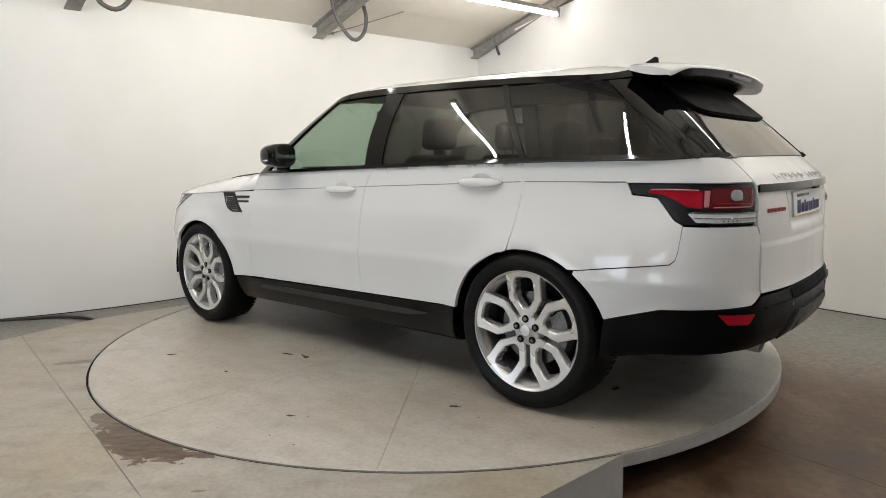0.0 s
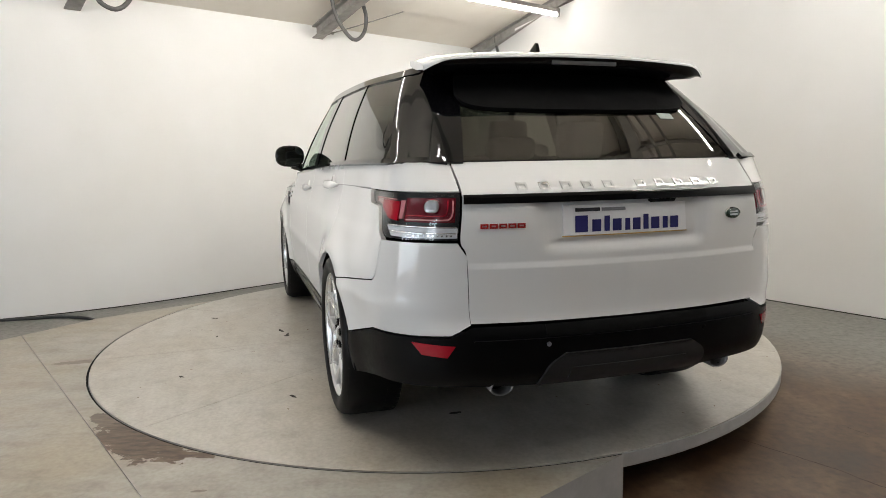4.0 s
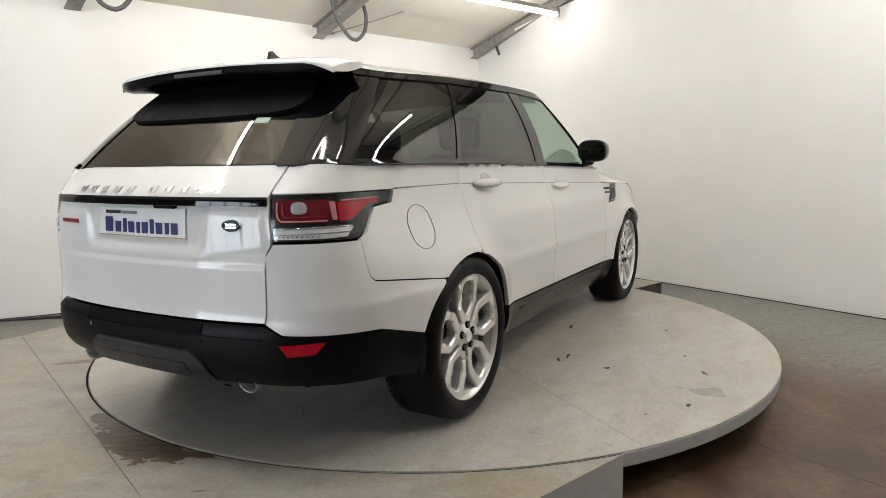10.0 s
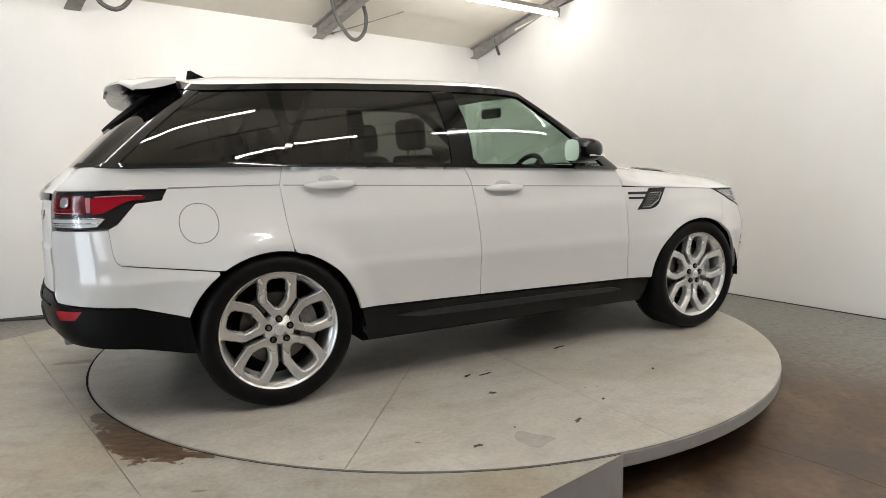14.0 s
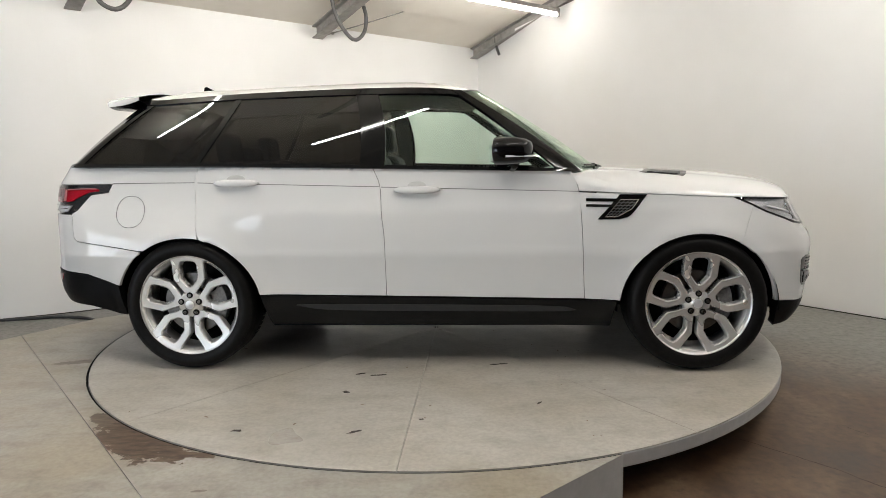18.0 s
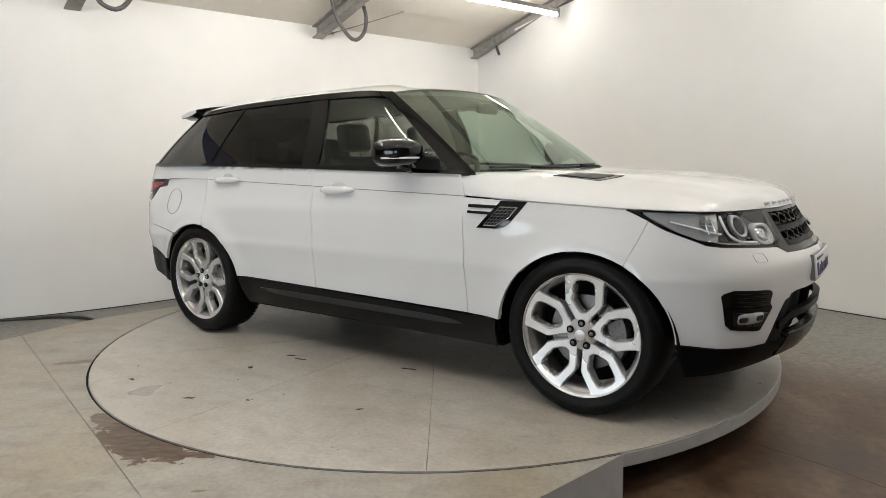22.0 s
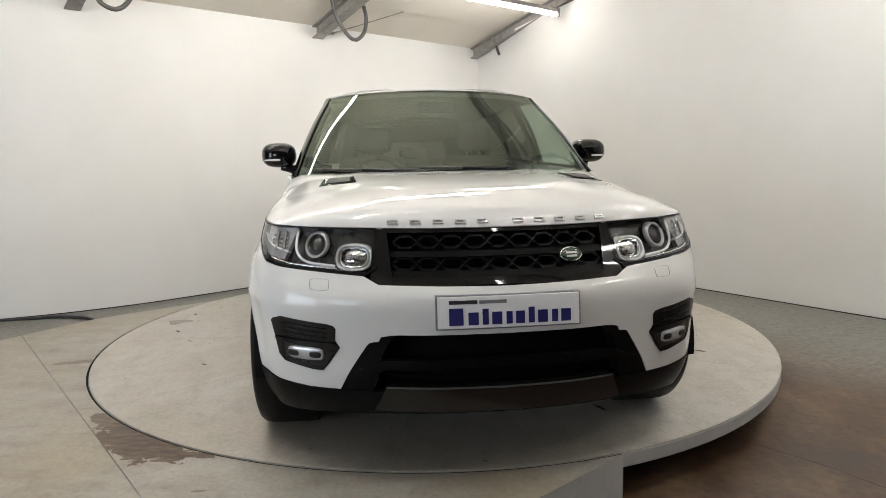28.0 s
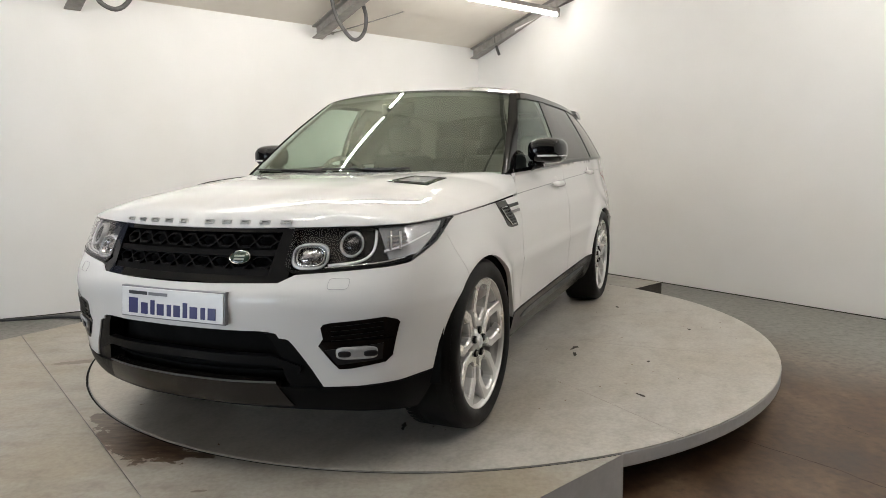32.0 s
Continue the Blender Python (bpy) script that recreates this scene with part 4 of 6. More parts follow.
def plate_recess(g):
    """Depth of the hollow for the plate in the tailgate."""
    s, z = g[..., 0], g[..., 1]
    y = np.abs(s)
    a = np.clip((0.40 + (1.06 - z) * -0.25 - y) / 0.07, 0, 1)
    b = np.clip((z - 0.865) / 0.05, 0, 1)
    a, b = a * a * (3 - 2 * a), b * b * (3 - 2 * b)
    c = np.clip((1.075 - z) / 0.01, 0, 1)
    low = np.clip((z - 0.828) / 0.012, 0, 1)                 # a fold across the gate below the plate
    return -0.018 * a * b * c + 0.007 * (1 - low * low * (3 - 2 * low))


def tailgate():
    l = A(("r", 0.608, 0.628), ("r", 0.618, 0.86), ("r", 0.642, 0.93), ("r", 0.640, 1.09), ("r", 0.655, 1.2))
    r = [(-s, z) for s, z in l]
    g = patch([r[0], (0, 0.625), l[0]], [r[-1], (0, 1.2), l[-1]], r[1:-1], l[1:-1], 90, 60, disp=plate_recess)
    return one("tailgate", [g], M_WHITE, CAR, "white tailgate with a hollow for the plate")


TAILGATE = tailgate()


def hood():
    n, m = 120, 50
    a = np.sin(np.linspace(-1, 1, n) * math.pi / 2) * 0.6 + np.linspace(-1, 1, n) * 0.4
    side_s = np.linspace(sx(0.80), sf(0.80), m)
    zc = np.interp(np.linspace(0, 1, m), [0, 0.62, 1], [1.024, 0.981, 0.968])
    left = shell(np.stack([side_s, zc], 1))
    right = left * np.array([1, -1, 1])
    fs = S_MAX + a * (S_MAX - sf(0.80))
    front = shell(np.stack([fs, 0.968 - 0.008 * (1 - a ** 2)], 1))
    yy = -a * left[0][1]
    back = np.interp(np.abs(yy), [0, 0.3, 0.6, 0.76, 0.83, 0.862, 0.89, left[0][1]], [1.035, 1.01, 0.93, 0.83, 0.765, 0.745, 0.770, 0.799])
    rear = np.stack([back, yy, left[0][2] + 0 * a], 1)
    G = coons(rear, front, left, right)
    b = np.linspace(0, 1, m)
    h = (0.118 + 0.022 * b) * (1 - b ** 4.2) ** 0.9
    power = np.interp(b, [0, 0.15, 0.5, 1.0], [26.0, 7.0, 3.6, 2.8])[:, None]
    G[:, :, 2] += h[:, None] * (1 - np.abs(a)[None, :] ** power) ** 0.72
    yy = np.abs(G[:, :, 1])
    q = np.clip((0.60 - 0.08 * b[:, None] - yy) / 0.12, 0, 1)
    G[:, :, 2] += 0.007 * q * q * (3 - 2 * q) * np.clip((0.93 - b[:, None]) / 0.35, 0, 1)     # the raised middle
    return one("bonnet", [G[:, ::-1]], M_WHITE, CAR, "white clamshell bonnet", depth=0.02), G


BONNET, HOOD_G = hood()

# --- greenhouse: two loops, at the belt and at the roof's edge, from the rear's middle forward
BELT = spline([(-2.340, 0, 1.20), (-2.330, 0.35, 1.20), (-2.290, 0.636, 1.20), (-2.225, 0.742, 1.20), (-2.10, 0.828, 1.20), (-1.40, 0.882, 1.195), (-0.45, 0.887, 1.172), (0.343, 0.883, 1.147), (0.735, 0.867, 1.133), (0.86, 0.80, 1.13), (0.955, 0.61, 1.125), (1.035, 0.3, 1.12), (1.06, 0, 1.12)], 2400)
BTOP = spline([(-1.83, 0, 1.655), (-1.825, 0.32, 1.645), (-1.80, 0.545, 1.615), (-1.76, 0.606, 1.60), (-1.66, 0.652, 1.595), (-1.15, 0.692, 1.617), (-0.45, 0.70, 1.632), (-0.04, 0.695, 1.628), (0.11, 0.673, 1.612), (0.172, 0.622, 1.618), (0.217, 0.47, 1.635), (0.25, 0.22, 1.648), (0.26, 0, 1.652)], 2400)
# match the two loops by their side stations
_bk = np.concatenate([[0], np.cumsum(np.linalg.norm(np.diff(BELT, axis=0), axis=1))])
_tk = np.concatenate([[0], np.cumsum(np.linalg.norm(np.diff(BTOP, axis=0), axis=1))])
_bk, _tk = _bk / _bk[-1], _tk / _tk[-1]
_bs, _ts = np.argmin(np.abs(BELT[:, 0] + 2.235) + (BELT[:, 1] < 0.6)), np.argmin(np.abs(BTOP[:, 0] + 1.76) + (BTOP[:, 1] < 0.5))
_bf, _tf = np.argmin(np.abs(BELT[:, 0] - 0.84) + (BELT[:, 1] < 0.7)), np.argmin(np.abs(BTOP[:, 0] - 0.147) + (BTOP[:, 1] < 0.55))


def warp(u, k0, k1):
    return np.interp(u, [0, 0.15, 0.85, 1.0], [0, k0, k1, 1.0])


def cabin(uv, off=0.0):
    """Points of the greenhouse: u from 0 (rear's middle) to 1 (front's middle), v from 0 (belt) to 1 (roof edge). u < 0 and u > 1 are the right side."""
    uv = np.asarray(uv, float)
    u, v = uv[..., 0], uv[..., 1]
    sg = np.where((u < 0) | (u > 1), -1.0, 1.0)
    u = np.where(u < 0, -u, np.where(u > 1, 2 - u, u))
    ub, ut = warp(u, _bk[_bs], _bk[_bf]), warp(u, _tk[_ts], _tk[_tf])
    Pb = np.stack([np.interp(ub, _bk, BELT[:, i]) for i in range(3)], -1)
    Pt = np.stack([np.interp(ut, _tk, BTOP[:, i]) for i in range(3)], -1)
    P = Pb * (1 - v)[..., None] + Pt * v[..., None]
    e = 1e-3
    Q = np.stack([np.interp(np.clip(ub + e, 0, 1), _bk, BELT[:, i]) - np.interp(np.clip(ub - e, 0, 1), _bk, BELT[:, i]) for i in range(3)], -1)
    N = np.cross(Q, Pt - Pb)
    N /= np.linalg.norm(N, axis=-1)[..., None]
    N = np.where((N[..., 1:2] * 1.0 + np.where(u > 0.9, 1, 0)[..., None] * N[..., 0:1] - np.where(u < 0.1, 1, 0)[..., None] * N[..., 0:1]) < 0, -N, N)
    P = P + N * (off + 0.015 * np.sin(np.pi * np.clip(v, 0, 1)))[..., None]
    P[..., 1] *= sg
    return P


def u_at(x, v):
    uu = np.linspace(0.10, 0.90, 400)
    X = cabin(np.stack([uu, np.full(400, v)], 1))[:, 0]
    return float(np.interp(x, X, uu))


def cab(l, r, v0, v1, n=16, m=12, off=0.0):
    """Grid between two lines (u at the belt, u at the roof) from height v0 to v1."""
    v = np.linspace(v0, v1, m)[:, None]
    w = np.linspace(0, 1, n)[None, :]
    ul, ur = l[0] + (l[1] - l[0]) * v, r[0] + (r[1] - r[0]) * v
    uv = np.stack([ul + (ur - ul) * w, v + 0 * w], -1)
    return cabin(uv, off)


def line(xb, xt):
    return (u_at(xb, 0.0), u_at(xt, 1.0))


LN = {"rg": (0.118, 0.108), "d": line(-2.13, -1.69), "q1": line(-1.425, -1.185), "q2": line(-1.39, -1.15), "b1": line(-0.44, -0.49), "b2": line(-0.30, -0.36), "a1": line(0.70, 0.08), "a2": (0.845, 0.845)}


def greenhouse():
    def pane(name, l, r, v0, v1, mat, par_l, par_r, label, n=18, m=12):
        a, b = both(name, [cab(LN[l], LN[r], v0, v1, n, m, -0.004)], mat, par_l, par_r, label, depth=0.004, back=False, gap=0.001)
        for o in (a, b):
            o.visible_shadow = False
    pane("quarter_window", "d", "q1", 0.03, 0.92, M_TINT, CAR, CAR, "dark privacy glass")
    pane("rear_door_window", "q2", "b1", 0.03, 0.92, M_TINT, RDOOR_L, RDOOR_R, "dark privacy glass")
    pane("front_door_window", "b2", "a1", 0.03, 0.92, M_CLEAR, FDOOR_L, FDOOR_R, "clear green-tinted glass")
    both("side_pillar", [cab(LN["q1"], LN["q2"], 0.0, 0.93, 4, 10)], M_BLACK, CAR, CAR, "gloss black divider", gap=0.0)
    both("side_pillar", [cab(LN["b1"], LN["b2"], 0.0, 0.93, 8, 10)], M_BLACK, CAR, CAR, "gloss black middle pillar", gap=0.0)
    both("rear_pillar", [cab(LN["rg"], LN["d"], 0.0, 0.93, 10, 12)], M_BLACK, CAR, CAR, "gloss black rear pillar", gap=0.0)
    both("windscreen_pillar", [cab(LN["a1"], LN["a2"], 0.0, 1.0, 14, 14, 0.006)], M_PILLAR, CAR, CAR, "black windscreen pillar", gap=0.0)
    both("window_top_trim", [cab(LN["rg"], (LN["a1"][0], LN["a1"][1] + 0.01), 0.92, 1.0, 60, 4, 0.004)], M_BLACK, CAR, CAR, "gloss black trim", gap=0.0)
    both("waist_trim", [cab((LN["rg"][0] + 0.012, LN["rg"][1] + 0.012), (LN["a1"][0] + 0.02, LN["a1"][1]), -0.01, 0.03, 60, 3, 0.008)], M_BLACK, CAR, CAR, "gloss black waist strip", gap=0.0)
    ws = one("windscreen", [cab(LN["a2"], (2 - LN["a2"][0], 2 - LN["a2"][1]), 0.0, 0.985, 40, 16, -0.002)], M_SCREEN, CAR, "clear green-tinted windscreen", depth=0.005, back=False, gap=0.0)
    rw = one("rear_window", [cab((-LN["rg"][0], -LN["rg"][1]), LN["rg"], 0.015, 0.985, 36, 14, -0.004)], M_TINTBACK, TAILGATE, "dark privacy glass", depth=0.004, back=False, gap=0.0)
    ws.visible_shadow = rw.visible_shadow = False
    # roof: rings from the loop in to the spine
    uu = np.concatenate([np.linspace(0, 1, 80), np.linspace(1, 2, 80)[1:-1]])
    rim = cabin(np.stack([uu, np.ones_like(uu)], 1))
    V, F = [], []
    ks = (0.0, 0.02, 0.06, 0.14, 0.3, 0.5, 0.75, 1.0)
    spine = np.stack([np.clip(rim[:, 0], -1.30, -0.45), 0 * rim[:, 0], np.interp(rim[:, 0], [-1.30, -0.80, -0.45], [1.694, 1.708, 1.715])], 1)
    wy = np.clip((np.abs(rim[:, 1]) - 0.45) / 0.22, 0, 1)
    power = 1.8 + 1.3 * wy * wy * (3 - 2 * wy)
    for k in ks:
        R = rim * (1 - k) + spine * k
        R[:, 2] = rim[:, 2] + (spine[:, 2] - rim[:, 2]) * (1 - (1 - k) ** power)
        V += [tuple(p) for p in R]
    n = len(rim)
    for i in range(len(ks) - 1):
        for j in range(n):
            F.append((i * n + j, (i + 1) * n + j, (i + 1) * n + (j + 1) % n, i * n + (j + 1) % n)[::-1])
    me_ob = raw("roof", V, F, M_WHITE, CAR, "white roof", smooth=True)
    bm = bmesh.new()
    bm.from_mesh(me_ob.data)
    bmesh.ops.remove_doubles(bm, verts=bm.verts, dist=0.0005)
    bmesh.ops.recalc_face_normals(bm, faces=bm.faces)
    bm.to_mesh(me_ob.data)
    bm.free()


greenhouse()


def sills():
    bot = A(("x", -0.985, 0.262), ("x", 0.985, 0.245))
    top = A(("x", -1.032, 0.444), ("x", 1.012, 0.404))
    both("sill", [patch(bot, top, [], [], 50, 8, off=0.002)], M_SATIN, CAR, CAR, "satin black sill", depth=0.05)
    g = patch(A(("x", -0.82, 0.378), ("x", -0.55, 0.348), ("x", 0.60, 0.338), ("x", 0.78, 0.347)), A(("x", -0.83, 0.384), ("x", -0.55, 0.388), ("x", 0.60, 0.375), ("x", 0.79, 0.35)), [], [], 30, 5, off=0.007)
    both("sill_insert", [g], M_GREYPL, CAR, CAR, "grey moulding", depth=0.006)


sills()


# --- wheels
def make_wheel():
    root = new("wheel")
    root.parent = CAR
    bm = bmesh.new()
    w = 0.135
    prof = [(0.285, -w + 0.02), (0.300, -w + 0.008), (0.330, -w - 0.002), (0.360, -w + 0.006), (0.378, -w + 0.022), (0.3855, -w + 0.05), (0.387, -0.03), (0.387, 0.03), (0.3855, w - 0.05), (0.378, w - 0.022), (0.362, w - 0.004), (0.345, w + 0.003), (0.330, w + 0.004), (0.300, w - 0.004), (0.285, w - 0.02)]
    lathe(bm, prof, 96)
    part("tyre", bm, M_TYRE, root, "black low-profile tyre", smooth=True)
    bm = bmesh.new()
    for j in range(72):
        a = 2 * math.pi * j / 72
        for y0, y1, sk in ((0.055, 0.118, 0.03), (-0.118, -0.055, -0.03)):
            m = Matrix.Rotation(-a, 4, "Y")
            vs = []
            for (y, da) in ((y0, 0), (y1, sk)):
                for dr in (0.3862, 0.3871):
                    for s in (-0.0125, 0.0125):
                        vs.append(bm.verts.new(m @ Vector((dr if y == y0 else dr - (0.013 if abs(y) > 0.1 else 0), y, s + da * dr))))
            for q in ((0, 1, 3, 2), (4, 6, 7, 5), (2, 3, 7, 6), (0, 4, 5, 1), (0, 2, 6, 4), (1, 5, 7, 3)):
                bm.faces.new([vs[i] for i in q])
    part("tread", bm, M_TYRE, root, "tread blocks", kind="stuff")
    bm = bmesh.new()
    prof = [(0.285, -0.11), (0.262, -0.09), (0.258, 0.06), (0.266, 0.085), (0.284, 0.098), (0.296, 0.112), (0.300, 0.121), (0.297, 0.126), (0.291, 0.124), (0.284, 0.112), (0.276, 0.10)]
    lathe(bm, prof, 96)
    part("rim", bm, M_BARREL, root, "silver alloy rim", smooth=True)
    bm = bmesh.new()
    lathe(bm, [(0.278, 0.104), (0.284, 0.114), (0.290, 0.1235), (0.297, 0.1255), (0.3015, 0.1225), (0.303, 0.115)], 96)
    part("rim_lip", bm, M_RIM, root, "bright machined lip", smooth=True)
    # five forks, each round a long opening
    edge = poly_line([(0.045, 0.0), (0.052, 0.024), (0.086, 0.0465), (0.125, 0.076), (0.152, 0.0945), (0.25, 0.0965), (0.278, 0.103), (0.286, 0.100), (0.296, 0.05), (0.298, 0.0)], 30)
    hole = poly_line([(0.106, 0.0), (0.110, 0.014), (0.128, 0.030), (0.156, 0.0495), (0.20, 0.0515), (0.236, 0.050), (0.252, 0.041), (0.258, 0.022), (0.259, 0.0)], 30)
    def face_y(r):
        return 0.098 + 0.020 * (r / 0.29) ** 2
    for k in range(5):
        bm = bmesh.new()
        rows = []
        for sgn, order in ((1, range(30)), (-1, range(28, 0, -1))):
            for i in order:
                e, h = edge[i], hole[i]
                d = (h - e) / np.linalg.norm(h - e)
                row = []
                for q, dy in ((e, -0.048), (e, -0.007), (e + d * 0.005, 0.0), (h - d * 0.007, -0.0005), (h, -0.009), (h + d * 0.004, -0.048)):
                    row.append(bm.verts.new((q[0], face_y(q[0]) + dy, sgn * q[1])))
                rows.append(row)
        for r0, r1 in zip(rows, rows[1:] + rows[:1]):
            for i in range(5):
                bm.faces.new((r0[i], r0[i + 1], r1[i + 1], r1[i]))
        bmesh.ops.recalc_face_normals(bm, faces=bm.faces)
        bmesh.ops.rotate(bm, verts=bm.verts, matrix=Matrix.Rotation(-radians(90 + 72 * k), 3, "Y"))
        part("spoke", bm, M_RIM, root, "split silver spoke")
    bm = bmesh.new()
    lathe(bm, [(0.001, 0.112), (0.026, 0.112), (0.032, 0.108), (0.036, 0.1035), (0.066, 0.0995), (0.078, 0.090), (0.080, 0.06)], 40)
    part("hub", bm, M_RIM, root, "silver hub", smooth=True)
    bm = bmesh.new()
    lathe(bm, [(0.001, 0.1155), (0.020, 0.115), (0.026, 0.1125)], 24)
    part("hub_cap", bm, plain_cap, root, "pale centre cap", smooth=True)
    for k in range(5):
        a = radians(90 + 72 * k)
        # dark disc stands proud; it paints the shade of the nut's hole
        bm = bmesh.new()
        lathe(bm, [(0.001, 0.1065), (0.012, 0.1065), (0.0155, 0.1085), (0.0175, 0.1065), (0.0175, 0.09)], 20)
        bmesh.ops.translate(bm, verts=bm.verts, vec=(0.056 * math.cos(a), 0, 0.056 * math.sin(a)))
        part("nut_shade", bm, M_DASH, root, "dark disc painted as the shade in a nut's recess", smooth=True)
        bm = bmesh.new()
        lathe(bm, [(0.001, 0.1125), (0.008, 0.112), (0.0105, 0.109), (0.0105, 0.10)], 6)
        bmesh.ops.translate(bm, verts=bm.verts, vec=(0.056 * math.cos(a), 0, 0.056 * math.sin(a)))
        part("wheel_nut", bm, M_DISCMET, root, "steel wheel nut")
    bm = bmesh.new()
    lathe(bm, [(0.10, 0.035), (0.18, 0.035), (0.182, 0.03), (0.182, 0.005), (0.18, 0.0), (0.08, 0.0), (0.085, 0.06), (0.001, 0.06)], 64)
    part("brake_disc", bm, M_DISCMET, root, "grey steel brake disc", smooth=False)
    bm = bmesh.new()
    for i in range(9):
        a0, a1 = radians(150 + i * 7.5), radians(150 + (i + 1) * 7.5)
        vs = [bm.verts.new((r * math.cos(a), y, r * math.sin(a))) for a in (a0, a1) for r in (0.125, 0.205) for y in (-0.03, 0.062)]
        for q in ((0, 1, 3, 2), (4, 6, 7, 5), (1, 5, 7, 3), (0, 2, 6, 4), (2, 3, 7, 6), (0, 4, 5, 1)):
            bm.faces.new([vs[j] for j in q])
    bmesh.ops.remove_doubles(bm, verts=bm.verts, dist=0.0001)
    bmesh.ops.recalc_face_normals(bm, faces=bm.faces)
    part("brake_caliper", bm, M_CALIPER, root, "dark grey brake caliper")
    bm = bmesh.new()
    lathe(bm, [(0.02, -0.02), (0.25, -0.02), (0.25, -0.04)], 40)
    part("wheel_back", bm, M_DASH, root, "dark backing plate behind the brake")
    return root


plain_cap = plain("wheel_cap_silver", (0.55, 0.56, 0.57), 0.35, metal=0.4, grain=0.05)
WHEEL = make_wheel()
# alloy faces sit about 0.95 m out; the first wheel is turned to each corner
for i, (x, y, rz, spin) in enumerate(((1.4615, 0.838, 0, -8), (1.4615, -0.838, 180, -4), (-1.4615, 0.838, 0, 3), (-1.4615, -0.838, 180, 0))):
    m = Matrix.Translation((x, y, 0.387)) @ pose(0, 0, 0, 0, 0, rz) @ pose(0, 0, 0, 0, spin, 0)
    w = WHEEL if i == 0 else copy_thing(WHEEL, m)
    w.matrix_basis = m


def wells():
    for cx in (1.4615, -1.4615):
        for s in (1, -1):
            bm = bmesh.new()
            rows = []
            for a in np.linspace(-3, 183, 28):
                c, q = math.cos(radians(a)), math.sin(radians(a))
                rows.append([bm.verts.new((cx + r * 1.02 * c, s * y, 0.362 + r * 0.985 * q)) for r, y in ((0.436, 0.945), (0.445, 0.90), (0.45, 0.55), (0.02, 0.54))])
            for a, b in zip(rows, rows[1:]):
                for i in range(3):
                    bm.faces.new((a[i], a[i + 1], b[i + 1], b[i]))
            part("wheel_arch_liner", bm, M_DASH, CAR, "black wheel arch liner")
    for b in ((-1.0, 1.0, -0.86, 0.86, 0.24, 0.42), (-1.95, 1.95, -0.53, 0.53, 0.29, 0.36), (-2.3, -1.95, -0.70, 0.70, 0.36, 0.62), (1.95, 2.10, -0.66, 0.66, 0.30, 0.60)):
        bm = bmesh.new()
        box(bm, *b, 0.01)
        part("underbody", bm, M_DASH, CAR, "dark underbody")


wells()


# ---------------- lamps, trim and fittings of the car ----------------
def conform(bm, s0, z0, off=0.0, fn=None):
    """Bend a flat piece (u to the right as seen from outside, v up, w outward) onto the skin."""
    fn = fn or shell
    for v in bm.verts:
        u, h, w = v.co
        p = fn(np.array([s0 - u, z0 + h]), off + w)
        v.co = Vector(p)
    bmesh.ops.recalc_face_normals(bm, faces=bm.faces)
    return bm


def slab(u0, u1, v0, v1, w0, w1, cuts=6, bevel=0.0):
    """A flat slab in (u, v, w), cut along its length so that it can be bent."""
    bm = bmesh.new()
    xs = np.linspace(u0, u1, cuts + 1)
    rings = []
    for x in xs:
        rings.append([bm.verts.new((x, a, b)) for a, b in ((v0, w0), (v1, w0), (v1, w1 - bevel), (v1 - bevel, w1), (v0 + bevel, w1), (v0, w1 - bevel))])
    for a, b in zip(rings, rings[1:]):
        for i in range(6):
            bm.faces.new((a[i], a[(i + 1) % 6], b[(i + 1) % 6], b[i]))
    bm.faces.new(rings[0])
    bm.faces.new(rings[-1][::-1])
    return bm


def ring_slab(u, v, ru, rv, wid, w0, w1, n=32, power=2.0):
    """A raised ring (superellipse) in (u, v, w)."""
    bm = bmesh.new()
    rows = []
    for k in range(n):
        a = 2 * math.pi * k / n
        c, s = math.cos(a), math.sin(a)
        e = 2.0 / power
        x, y = math.copysign(abs(c) ** e, c), math.copysign(abs(s) ** e, s)
        rows.append([bm.verts.new((u + x * q * ru, v + y * q2 * rv, w)) for q, q2, w in ((1, 1, w0), (1, 1, w1), (1 - wid / ru * 0.5, 1 - wid / rv * 0.5, w1 + 0.003), (1 - wid / ru, 1 - wid / rv, w1), (1 - wid / ru, 1 - wid / rv, w0))])
    for k in range(n):
        a, b = rows[k], rows[(k + 1) % n]
        for i in range(4):
            bm.faces.new((a[i], a[i + 1], b[i + 1], b[i]))
    return bm


def disc_slab(u, v, ru, rv, w0, w1, n=28, power=2.0, dome=0.0):
    bm = bmesh.new()
    e = 2.0 / power
    pts = [(math.copysign(abs(math.cos(a)) ** e, math.cos(a)), math.copysign(abs(math.sin(a)) ** e, math.sin(a))) for a in (2 * math.pi * k / n for k in range(n))]
    rings = [[bm.verts.new((u + x * ru * q, v + y * rv * q, w)) for x, y in pts] for q, w in ((1, w0), (1, w1), (0.92, w1 + 0.0015 + dome * 0.3), (0.5, w1 + 0.0015 + dome), (0.05, w1 + 0.0015 + dome * 1.2))]
    for a, b in zip(rings, rings[1:]):
        for k in range(n):
            bm.faces.new((a[k], a[(k + 1) % n], b[(k + 1) % n], b[k]))
    bm.faces.new(rings[0][::-1])
    bm.faces.new(rings[-1])
    return bm


def stick(name, bm, s0, z0, material, parent, label="", off=0.0, smooth=False, fn=None):
    return part(name, conform(bm, s0, z0, off, fn), material, parent, label, smooth)


